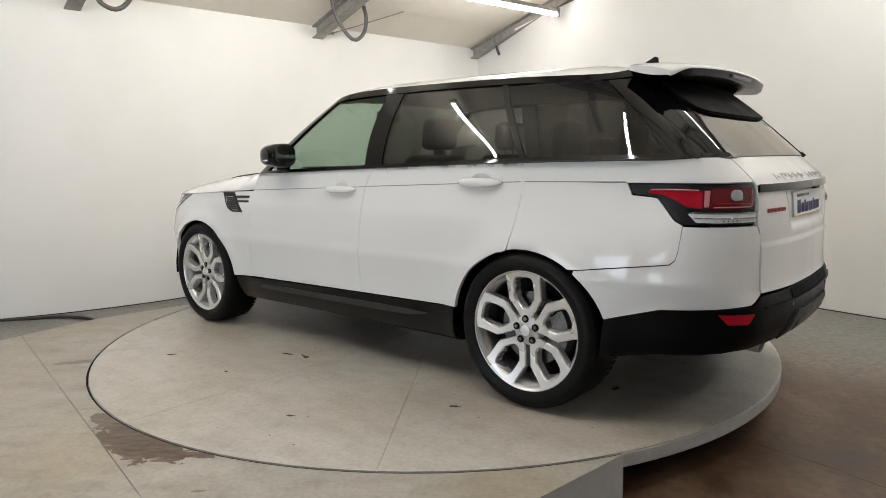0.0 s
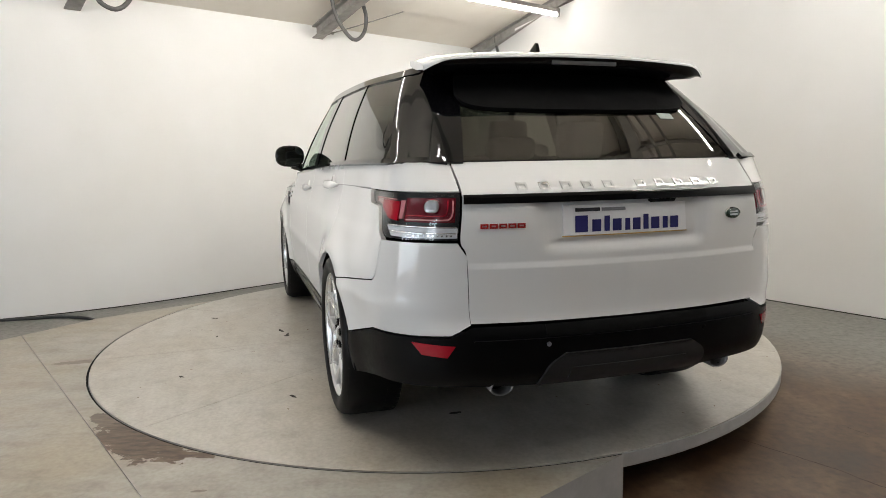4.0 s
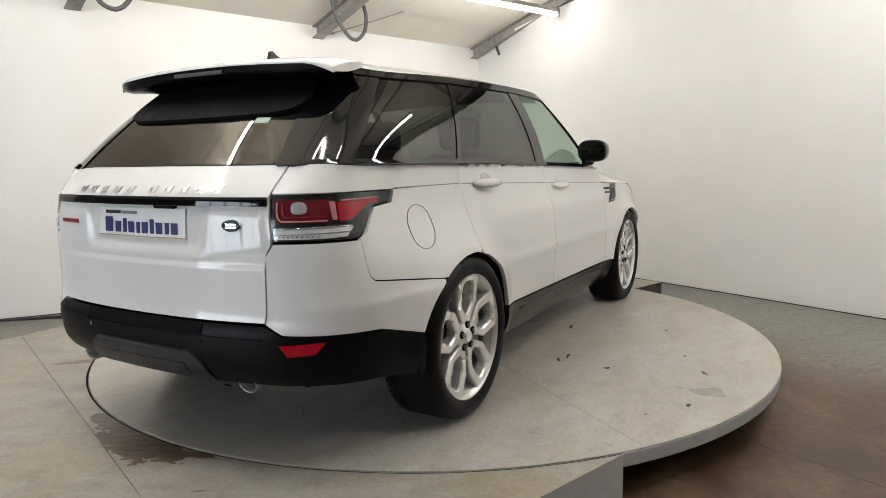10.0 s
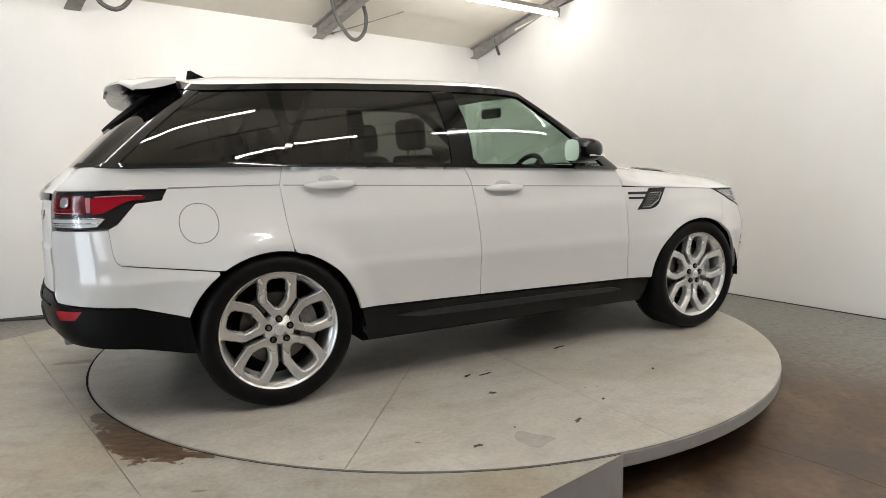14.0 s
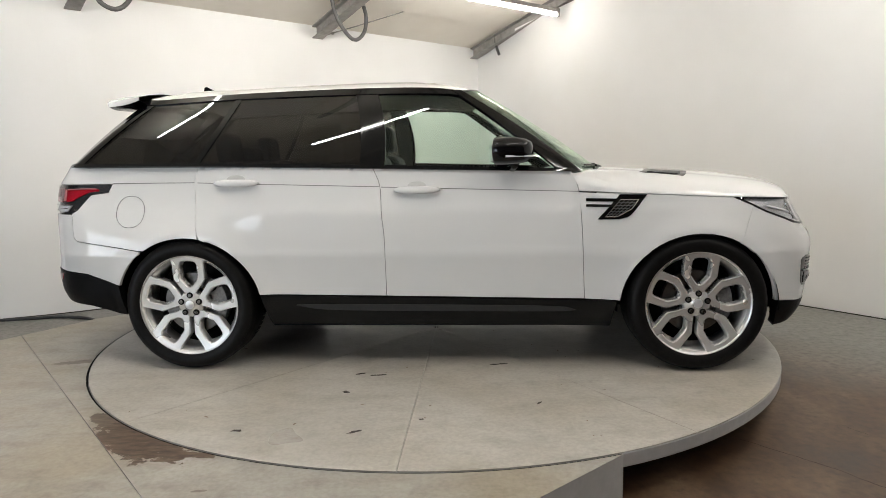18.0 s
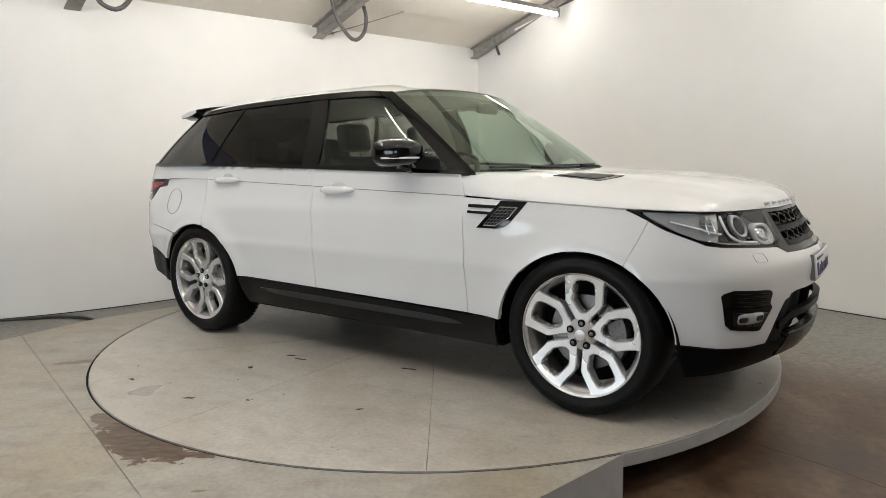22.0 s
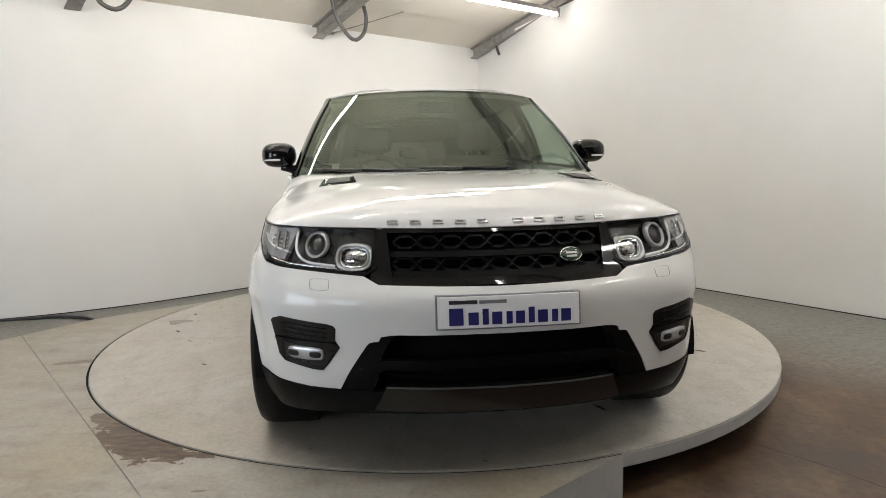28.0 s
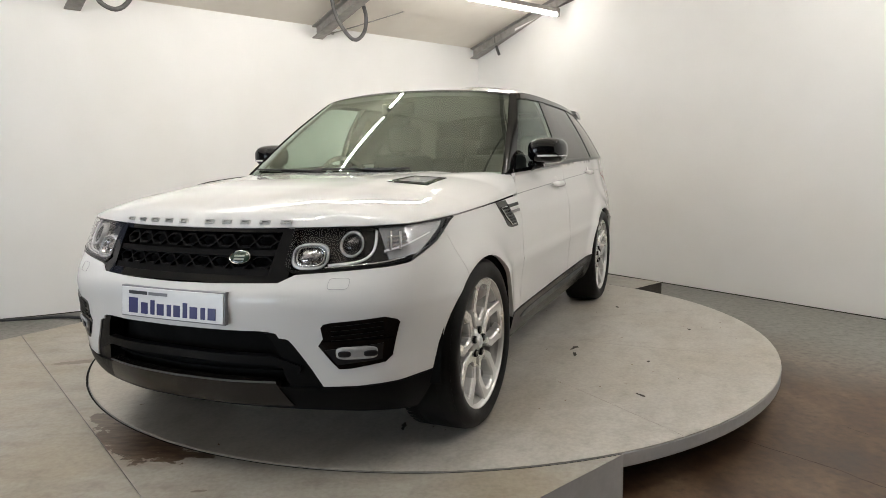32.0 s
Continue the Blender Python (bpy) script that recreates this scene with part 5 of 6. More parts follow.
def stick2(name, make, s0, z0, material, parents, label="", off=0.0, smooth=False):
    """The same fitting on the left and, mirrored, on the right."""
    out = []
    for k, par in enumerate(parents):
        bm = conform(make(), s0, z0, off)
        if k:
            for v in bm.verts:
                v.co.y = -v.co.y
            bmesh.ops.reverse_faces(bm, faces=bm.faces)
        out.append(part(name, bm, material, par, label, smooth))
    return out


def tail_lamps():
    bot = A(("r", 0.648, 0.924), ("x", -2.176, 0.928), ("x", -2.14, 0.948), ("x", -2.06, 1.038), ("x", -1.955, 1.049), ("x", -1.932, 1.08))
    top = A(("r", 0.645, 1.094), ("r", 0.80, 1.095), ("x", -1.932, 1.094))
    L, R = both("tail_lamp", [patch(bot, top, [], [], 36, 12, "ppss", off=-0.012)], M_LAMPBK, CAR, CAR, "red and white tail lamp in a black housing", depth=0.02)
    def bit(name, b, t, mat, off, lab=""):
        both(name, [patch(b, t, [], [], 20, 6, "ppss", off=off)], mat, L, R, lab, depth=0.008, gap=0.0)
    bit("red_lens", A(("r", 0.664, 0.990), ("r", 0.74, 0.988), ("x", -2.268, 0.990)), A(("r", 0.662, 1.075), ("r", 0.74, 1.075), ("x", -2.268, 1.074)), M_REDDK, -0.007, "dark red lens")
    bit("red_lens", A(("x", -2.240, 0.992), ("x", -2.19, 0.998), ("x", -2.14, 1.024), ("x", -2.085, 1.048), ("x", -2.02, 1.055)), A(("x", -2.240, 1.062), ("x", -2.19, 1.064), ("x", -2.14, 1.066), ("x", -2.085, 1.067), ("x", -2.02, 1.067)), M_RED, -0.004, "bright red lens")
    bit("light_bar", A(("x", -2.262, 1.000), ("x", -2.246, 1.000)), A(("x", -2.266, 1.066), ("x", -2.246, 1.066)), M_PINK, -0.003, "pale divider")
    bit("clear_lens", A(("r", 0.652, 0.934), ("r", 0.80, 0.934), ("x", -2.225, 0.938)), A(("r", 0.652, 0.969), ("r", 0.80, 0.970), ("x", -2.190, 0.973)), M_LAMPWH, -0.004, "frosted white lens")
    def guide(name, pts, r, mat, lab):
        line3 = shell(spline(A(*pts), 28), 0.0)
        for par, sg in ((L, 1), (R, -1)):
            bm = bmesh.new()
            tube(bm, [(p[0], sg * p[1], p[2]) for p in line3], r, 8)
            part(name, bm, mat, par, lab, True)
    guide("light_guide", [("r", 0.672, 1.066), ("r", 0.671, 1.03), ("r", 0.680, 1.003), ("r", 0.705, 0.998), ("x", -2.285, 0.998)], 0.0028, M_PINK, "pale red light guide")
    guide("light_guide", [("r", 0.690, 1.066), ("r", 0.690, 1.035), ("r", 0.698, 1.015), ("r", 0.72, 1.012), ("x", -2.29, 1.013)], 0.0022, M_RED, "red light guide")
    guide("light_guide", [("x", -2.225, 1.068), ("x", -2.12, 1.071), ("x", -2.03, 1.070)], 0.0028, M_PINK, "pale red light guide")
    guide("lens_rib", [("r", 0.655, 0.952), ("r", 0.75, 0.952), ("x", -2.215, 0.955)], 0.0025, M_SILVER, "silver rib")
    guide("lens_rib", [("r", 0.655, 0.973), ("r", 0.75, 0.973), ("x", -2.200, 0.977)], 0.003, M_SILVER, "bright upper edge")
    s0 = sr(0.745)
    stick2("reverse_lamp", lambda: disc_slab(0, 0, 0.030, 0.023, -0.004, 0.0, power=2.6), s0, 1.045, M_LAMPSIL, (L, R), "rounded silver reversing lamp", smooth=True)
    stick2("lamp_ring", lambda: ring_slab(0, 0, 0.034, 0.027, 0.005, -0.004, -0.001, power=2.6), s0, 1.045, M_REDDK, (L, R), "dark red surround")
    for i in range(9):
        y = 0.672 + 0.0145 * i
        stick2("led", lambda: disc_slab(0, 0, 0.0035, 0.0035, -0.002, 0.0, 8), sr(y), 0.943, M_SILVER, (L, R), "bright lamp point")
    a, b = both("lamp_cover", [patch(bot, top, [], [], 36, 12, "ppss", off=0.003)], M_LENS, L, R, "clear outer cover", depth=0.003, back=False)
    a.visible_shadow = b.visible_shadow = False


tail_lamps()


def rear_trim():
    l = A(("r", 0.636, 1.052), ("r", 0.0, 1.052), ("r", -0.636, 1.052))[::-1]
    t = [(s, 1.088) for s, z in l]
    one("tailgate_trim", [patch(l, t, [], [], 50, 5, off=0.010)], M_BLACK, TAILGATE, "gloss black strip", depth=0.012)
    one("tailgate_handle", [patch([(-0.20, 1.040), (-0.10, 1.040)], [(-0.21, 1.054), (-0.09, 1.054)], [], [], 10, 4, off=0.004)], M_PLASTIC, TAILGATE, "black release handle", depth=0.02)
    # plate: bars stand in for its print
    plate = stick("number_plate", slab(-0.262, 0.262, -0.056, 0.056, -0.020, -0.009, 16, 0.002), 0.004, 0.985, M_PLATE, CAR, "white dealer plate with dark blue bars")
    stick("plate_edge", slab(-0.264, 0.264, -0.059, -0.056, -0.020, -0.008, 16), 0.004, 0.985, M_YEL, plate, "amber lower edge")
    plate_print(lambda bm, u, v: conform(bm, 0.004, 0.985), plate, -0.009)
    letters([(-0.437, 5), (0.045, 5)], 0.086, 0.040, 0.026, lambda bm: conform(bm, 0.0, 1.112, 0.0), TAILGATE, M_LETTER, "plain chrome letter block")
    letters([(-0.578, 5)], 0.0335, 0.028, 0.017, lambda bm: conform(bm, 0.0, 0.975, 0.0), TAILGATE, M_REDPR, "plain red letter block", 0.005)
    bd = stick("badge", disc_slab(0, 0, 0.041, 0.021, -0.002, 0.004, dome=0.002), sr(-0.49), 0.983, M_GREEN, CAR, "dark green oval badge", smooth=True)
    stick("badge_rim", ring_slab(0, 0, 0.043, 0.023, 0.004, -0.001, 0.004), sr(-0.49), 0.983, M_CHROME, bd, "silver rim")
    for v in (0.0055, -0.0055):
        stick("badge_bar", slab(-0.022, 0.022, v - 0.003, v + 0.003, 0.006, 0.0085, 4), sr(-0.49), 0.983, M_SILVER, bd, "silver bar")
    # lower bumper
    g = patch([(sr(-0.36), 0.375), (0.0, 0.372), (sr(0.36), 0.375)], [(sr(-0.27), 0.508), (0.0, 0.508), (sr(0.27), 0.508)], [(sr(-0.335), 0.46)], [(sr(0.335), 0.46)], 30, 8, off=0.016)
    sk = one("skid_plate", [g], M_GREYPL, CAR, "dark grey skid plate", depth=0.03)
    g = patch([(sr(-0.25), 0.398), (sr(0.25), 0.398)], [(sr(-0.25), 0.452), (sr(0.25), 0.452)], [], [], 20, 4, off=0.020)
    one("tow_cover", [g], M_GREYPL, sk, "grey tow-hook cover", depth=0.008)
    g = patch([(sr(-0.345), 0.572), (sr(0.345), 0.572)], [(sr(-0.345), 0.618), (sr(0.345), 0.618)], [], [], 20, 4, off=0.008)
    one("loading_step", [g], M_DASH, CAR, "black ribbed loading step", depth=0.012)
    g = patch([(sr(-0.61), 0.564), (0, 0.564), (sr(0.61), 0.564)], [(sr(-0.60), 0.571), (0, 0.571), (sr(0.60), 0.571)], [], [], 40, 3, off=0.014)
    one("bumper_ledge", [g], M_PLASTIC, CAR, "black plastic ledge", depth=0.012)
    both("rear_reflector", [patch(A(("r", 0.695, 0.505), ("r", 0.775, 0.510)), A(("r", 0.665, 0.552), ("r", 0.805, 0.556)), [], [], 10, 5, off=0.007)], M_RED, CAR, CAR, "red reflector", depth=0.006)
    stick("sensor", disc_slab(0, 0, 0.009, 0.009, 0, 0.006, 14), sr(0.335), 0.545, M_GREYPR, CAR, "round parking sensor")
    stick("sensor", disc_slab(0, 0, 0.009, 0.009, 0, 0.006, 14), sr(-0.335), 0.545, M_PLASTIC, CAR, "round parking sensor")
    for s in (1, -1):
        ex = bag("exhaust_pipe", "chrome oval exhaust tip")
        bm = bmesh.new()
        lathe(bm, [(0.042, 0.22), (0.049, 0.05), (0.052, 0.0), (0.049, -0.005), (0.043, 0.0), (0.041, 0.12)], 32, "x")
        for v in bm.verts:
            v.co = Vector((v.co.x - 2.398 - 0.12 * v.co.z, s * 0.483 + v.co.y * 0.9, 0.372 + v.co.z * 0.66))
        part("tip", bm, M_LAMPRING, ex, smooth=True)
        bm = bmesh.new()
        lathe(bm, [(0.001, -0.003), (0.0425, -0.003)], 24, "x")
        for v in bm.verts:
            v.co = Vector((v.co.x - 2.33, s * 0.483 + v.co.y, 0.372 + v.co.z * 0.72))
        part("bore", bm, M_DASH, ex, "black disc closing the bore")
        bm = bmesh.new()
        tube(bm, [(-2.21, s * 0.483, 0.372), (-1.95, s * 0.47, 0.37), (-1.8, s * 0.40, 0.36)], 0.04, 14)
        part("pipe", bm, M_DARKMET, ex, "dull steel pipe", smooth=True)


def letters(runs, pitch, w, h, place, parent, mat, label, thick=0.006):
    """Rows of plain blocks, one for each letter."""
    for u0, n in runs:
        for i in range(n):
            u = u0 + pitch * i
            t = w * 0.20
            b2 = bmesh.new()
            xs, ys = (u, u + t, u + w - t, u + w), (-h / 2, -h / 2 + t, h / 2 - t, h / 2)
            lo = [[b2.verts.new((x, y, 0.0)) for x in xs] for y in ys]
            hi = [[b2.verts.new((x, y, thick)) for x in xs] for y in ys]
            for r in range(3):
                for c in range(3):
                    if (r, c) != (1, 1):
                        b2.faces.new((hi[r][c], hi[r][c + 1], hi[r + 1][c + 1], hi[r + 1][c]))
            ring = [(0, 0), (0, 3), (3, 3), (3, 0)]
            inner = [(1, 1), (1, 2), (2, 2), (2, 1)]
            for q in (ring, inner):
                for (r0, c0), (r1, c1) in zip(q, q[1:] + q[:1]):
                    b2.faces.new((lo[r0][c0], lo[r1][c1], hi[r1][c1], hi[r0][c0]))
            part("letter_block", place(b2), mat, parent, label)


WORD = [(0.000, 0.046, 0.060), (0.050, 0.034, 0.044), (0.087, 0.022, 0.056), (0.112, 0.034, 0.044), (0.150, 0.022, 0.044), (0.175, 0.031, 0.044), (0.209, 0.022, 0.056), (0.234, 0.034, 0.044), (0.272, 0.022, 0.044), (0.297, 0.034, 0.044)]


def plate_print(place, parent, w):
    for u, wd, h in WORD:
        u0 = -0.218 + u * 1.36
        b2 = slab(u0 + 0.002, u0 + wd * 1.18 - 0.002, -0.044, -0.044 + h, w, w + 0.0012, 2)
        part("print_bar", place(b2, 0, 0), M_BLUE, parent, "dark blue bar")
    part("print_bar", place(slab(-0.215, -0.115, 0.030, 0.043, w, w + 0.0012, 4), 0, 0), M_INK, parent, "black bar")
    part("print_bar", place(slab(-0.108, -0.01, 0.030, 0.042, w, w + 0.0012, 4), 0, 0), M_GREYPR, parent, "thin grey bar")


rear_trim()


def spoiler():
    n = 41
    ys = np.linspace(-0.652, 0.652, n)
    def sec(y):
        k = abs(y) / 0.652
        e = np.clip((k - 0.86) / 0.14, 0, 1) ** 1.5
        xt = -2.128 + 0.070 * k ** 2.4 + 0.035 * e           # trailing edge
        zt = 1.622 - 0.020 * k ** 2 - 0.020 * e
        xr, zr = -1.80 - 0.03 * k ** 4, 1.668 - 0.050 * k ** 3
        return [(xr, zr), ((xr + xt) / 2, (zr + zt) / 2 + 0.008), (xt + 0.015, zt + 0.002), (xt, zt - 0.008), (xt + 0.002, zt - 0.014 - 0.012 * e)], [(xt + 0.002, zt - 0.014 - 0.012 * e), (xt + 0.012, zt - 0.045 + 0.025 * e), (xt + 0.05, zt - 0.06 + 0.043 * e), (xr - 0.16 * (1 - 0.35 * k ** 4), zr - 0.105 + 0.056 * k ** 6), (xr - 0.08 * (1 - 0.3 * k ** 4), zr - 0.11 + 0.072 * k ** 6), (xr, zr - 0.08 + 0.06 * k ** 6)]
    sp = bag("spoiler", "white roof spoiler with a black underside")
    for idx, (name, mat, lab) in enumerate((("spoiler_top", M_WHITE, "white top skin"), ("spoiler_underside", M_SATIN, "satin black underside"))):
        V, F = [], []
        rows = [sec(y)[idx] for y in ys]
        k = len(rows[0])
        for y, r in zip(ys, rows):
            V += [(x, y, z) for x, z in r]
        for i in range(n - 1):
            for j in range(k - 1):
                F.append((i * k + j, i * k + j + 1, (i + 1) * k + j + 1, (i + 1) * k + j)[::-1])
        raw(name, V, F, mat, sp, lab, smooth=True)
    for s in (-1, 1):
        a, b = sec(0.652)
        loop = a + b[1:]
        raw("spoiler_end", [(x, s * 0.653, z) for x, z in loop], [tuple(range(len(loop))) if s > 0 else tuple(reversed(range(len(loop))))], M_WHITE, sp, "white end face")
    bm = bmesh.new()
    for i in range(12):
        y0, y1 = -0.145 + i * 0.29 / 12, -0.145 + (i + 1) * 0.29 / 12
        box(bm, -2.128, -2.11, y0, y1, 1.580, 1.595)
    part("brake_light", bm, M_MESH, sp, "grey ribbed high brake light")
    band_b = [(-0.117, 0.60), (-0.112, 0.51), (-0.10, 0.45), (-0.07, 0.415), (0.0, 0.40), (0.07, 0.415), (0.10, 0.45), (0.112, 0.51), (0.117, 0.60)]
    band_t = [(-0.112, 0.965), (0.0, 0.965), (0.112, 0.965)]
    one("window_top_band", [patch(band_b, band_t, [], [], 40, 8, fn=cabin, off=0.012)], M_DASH, TAILGATE, "black band below the spoiler", depth=0.02, gap=0.0)
    one("window_sticker", [cab((-0.088, -0.088), (-0.073, -0.073), 0.355, 0.405, 6, 3, -0.001)], M_STICKER, TAILGATE, "pale green sticker on the glass", depth=0.001, gap=0.0)
    # aerial fin
    bm = bmesh.new()
    prof = [(-1.70, 1.68), (-1.688, 1.738), (-1.672, 1.743), (-1.645, 1.729), (-1.60, 1.708), (-1.56, 1.68)]
    L = [bm.verts.new((x, 0.012 if z < 1.70 else 0.005, z)) for x, z in prof]
    R = [bm.verts.new((x, -0.012 if z < 1.70 else -0.005, z)) for x, z in prof]
    bm.faces.new(L)
    bm.faces.new(R[::-1])
    for i in range(len(prof)):
        j = (i + 1) % len(prof)
        bm.faces.new((L[i], R[i], R[j], L[j]))
    bmesh.ops.recalc_face_normals(bm, faces=bm.faces)
    part("aerial_fin", bm, M_BLACK, CAR, "black shark-fin aerial")


spoiler()


def head_lamps():
    bot = A(("x", 1.66, 0.972), ("x", 1.70, 0.960), ("x", 1.765, 0.931), ("x", 1.838, 0.896), ("f", 0.878, 0.834), ("f", 0.81, 0.822), ("f", 0.656, 0.811), ("f", 0.49, 0.800), ("f", 0.452, 0.822))
    top = A(("x", 1.66, 0.974), ("x", 1.80, 0.969), ("x", 1.95, 0.966), ("f", 0.77, 0.962), ("f", 0.60, 0.958), ("f", 0.462, 0.955))
    L, R = both("headlamp", [patch(bot, top, [], [], 40, 12, "ppss", off=-0.045)], M_BOWL, CAR, CAR, "clear xenon headlamp with silver rings", depth=0.03)
    # walls of the lamp from the housing out to its rim
    Bp, Tp = poly_line(bot, 40), poly_line(top, 40)
    loop = np.concatenate([Bp, Tp[::-1]])
    inn, out = shell(loop, -0.045), shell(loop, -0.002)
    k = len(loop)
    V = [tuple(p) for p in inn] + [tuple(p) for p in out]
    F = [(i, (i + 1) % k, k + (i + 1) % k, k + i) for i in range(k)]
    raw("lamp_wall", V, F, M_LAMPBK, L, "dark side walls", smooth=True)
    raw("lamp_wall", *mirrored(V, F), M_LAMPBK, R, "dark side walls", smooth=True)
    def bit(name, b, t, mat, off, lab=""):
        both(name, [patch(b, t, [], [], 20, 5, "ppss", off=off)], mat, L, R, lab, depth=0.02, gap=0.0)
    bit("reflector", A(("x", 1.75, 0.948), ("x", 1.86, 0.898), ("x", 1.95, 0.856), ("f", 0.82, 0.842)), A(("x", 1.73, 0.964), ("x", 1.86, 0.961), ("x", 1.97, 0.958), ("f", 0.78, 0.955)), M_LAMPSIL, -0.022, "silver side reflector")
    bit("reflector", A(("x", 1.86, 0.926), ("f", 0.86, 0.884), ("f", 0.80, 0.87)), A(("x", 1.86, 0.931), ("f", 0.86, 0.891), ("f", 0.80, 0.877)), M_LAMPWH, -0.010, "white light blade")
    def bead(name, pts, r, mat, lab):
        line3 = shell(spline(A(*pts), 24), -0.014)
        for par, sg in ((L, 1), (R, -1)):
            bm = bmesh.new()
            tube(bm, [(p[0], sg * p[1], p[2]) for p in line3], r, 8)
            part(name, bm, mat, par, lab, True)
    bead("light_blade", [("f", 0.774, 0.945), ("f", 0.772, 0.905), ("f", 0.760, 0.866), ("f", 0.717, 0.838), ("f", 0.61, 0.826)], 0.0055, M_LAMPWH, "white J-shaped daytime light")
    bead("light_blade", [("f", 0.87, 0.847), ("f", 0.80, 0.832), ("f", 0.68, 0.822), ("f", 0.60, 0.816)], 0.005, M_SILVER, "thin silver lower edge")
    for y in (0.828, 0.862):
        bead("reflector_rib", [("f", y, 0.945), ("f", y - 0.002, 0.91), ("f", y - 0.006, 0.875)], 0.006, M_SILVER, "silver rib")
    for y, z, ru, rv, p in ((0.541, 0.858, 0.072, 0.047, 2.8), (0.688, 0.900, 0.050, 0.047, 2.0)):
        s0 = sf(y)
        stick2("lamp_ring", lambda: ring_slab(0, 0, ru, rv, 0.009, -0.03, -0.008, power=p), s0, z, M_LAMPSIL if p > 2.5 else M_LAMPRING, (L, R), "bright ring", smooth=True)
        stick2("lamp_ring", lambda: ring_slab(0, 0, ru * 0.80, rv * 0.80, 0.007, -0.03, -0.014, power=p), s0, z, M_SILVER if p > 2.5 else M_BOWL, (L, R), "silver ring", smooth=True)
        stick2("projector", lambda: disc_slab(0, 0, ru * 0.66, rv * 0.66, -0.04, -0.026, power=p, dome=0.012), s0, z, M_FOG if p > 2.5 else M_BOWL, (L, R), "lens of the projector", smooth=True)
    for i in range(3):
        bit("reflector_step", A(("f", 0.885, 0.895 + 0.016 * i), ("f", 0.81, 0.885 + 0.016 * i)), A(("f", 0.885, 0.902 + 0.016 * i), ("f", 0.81, 0.892 + 0.016 * i)), M_SILVER, -0.014, "silver step")
    a, b = both("lamp_cover", [patch(bot, top, [], [], 40, 12, "ppss", off=0.0)], M_LENS, L, R, "clear outer cover", depth=0.003, back=False)
    a.visible_shadow = b.visible_shadow = False
    both("lamp_seal", [patch(bot, [(q, z + 0.008) for q, z in bot], [], [], 40, 3, "ppss", off=0.002)], M_BLACK, L, R, "black seal under the headlamp", depth=0.02, gap=0.0)
    # black line above the lamp
    both("lamp_brow", [patch([(s, z - 0.002) for s, z in top], [(s, z + 0.006) for s, z in top], [], [], 40, 3, "ppss", off=-0.006)], M_BLACK, CAR, CAR, "black seal above the headlamp", depth=0.03, gap=0.0)


head_lamps()


def grille():
    root = bag("grille", "gloss black grille with honeycomb bars")
    def band(y0b, y0t, zb, zt, off, name, mat, lab, n=30, depth=0.03, m=4):
        l, r = [(sf(y0b), zb), (S_MAX, zb), (sf(-y0b), zb)], [(sf(y0t), zt), (S_MAX, zt), (sf(-y0t), zt)]
        return one(name, [patch(l, r, [], [], n, m, off=off)], mat, root, lab, depth=depth, gap=0.0)
    band(0.47, 0.485, 0.768, 0.960, -0.075, "grille_back", M_DASH, "dark radiator behind the grille")
    band(0.405, 0.445, 0.766, 0.792, -0.006, "grille_frame", M_BLACK, "gloss black lower rail")
    band(0.44, 0.44, 0.944, 0.961, -0.008, "grille_frame", M_BLACK, "gloss black upper rail")
    V, F = sheet([patch([(sf(0.476), 0.764), (sf(0.392), 0.766)], [(sf(0.470), 0.957), (sf(0.424), 0.957)], [], [], 6, 8, off=-0.004)], depth=0.04, gap=0.0)
    raw("grille_frame", V, F, M_BLACK, root, "gloss black side rail", smooth=True)
    raw("grille_frame", *mirrored(V, F), M_BLACK, root, "gloss black side rail", smooth=True)
    for z in (0.860, 0.791):
        band(0.418, 0.420, z, z + 0.021, -0.012, "grille_bar", M_PLASTIC, "black bar", depth=0.03, m=3)
    # honeycomb in two bands
    for z in (0.9105, 0.835):
        for i in range(9):
            u = -0.36 + 0.09 * i
            bm = bmesh.new()
            hx, hz = 0.050, 0.024
            pts = [(-hx, 0), (-hx * 0.45, hz), (hx * 0.45, hz), (hx, 0), (hx * 0.45, -hz), (-hx * 0.45, -hz)]
            q = 0.80
            a = [[bm.verts.new((u + x * f, y * f2, w)) for x, y in pts] for f, f2, w in ((1, 1, -0.045), (1, 1, -0.018), (q + 0.06, q - 0.1, -0.018), (q + 0.06, q - 0.1, -0.045))]
            for r0, r1 in zip(a, a[1:]):
                for k in range(6):
                    bm.faces.new((r0[k], r0[(k + 1) % 6], r1[(k + 1) % 6], r1[k]))
            stick("honeycomb_cell", bm, S_MAX, z, M_PLASTIC, root, "dark grey honeycomb cell")
    bd = stick("badge", disc_slab(0, 0, 0.043, 0.023, -0.010, 0.0, dome=0.002), sf(0.272), 0.856, M_GREEN, root, "dark green oval badge", smooth=True)
    stick("badge_rim", ring_slab(0, 0, 0.046, 0.0255, 0.005, -0.008, 0.001), sf(0.272), 0.856, M_CHROME, root, "silver rim of the badge")
    for v in (0.006, -0.006):
        stick("badge_bar", slab(-0.022, 0.022, v - 0.0035, v + 0.0035, 0.002, 0.005, 4), sf(0.272), 0.856, M_SILVER, root, "silver bar of the badge")
    # front plate and the bars on it
    pl = bag("number_plate", "white dealer plate with dark blue bars")
    def flat(bm, u=0, v=0):
        for w in bm.verts:
            a, b, c = w.co
            w.co = Vector((2.338 + c - 0.10 * (b) - 0.09 * a * a, a + 0.010, 0.676 + b))
        bmesh.ops.recalc_face_normals(bm, faces=bm.faces)
        return bm
    part("plate", flat(slab(-0.256, 0.256, -0.056, 0.056, -0.008, 0.004, 8, 0.002)), M_PLATE, pl, "white plate")
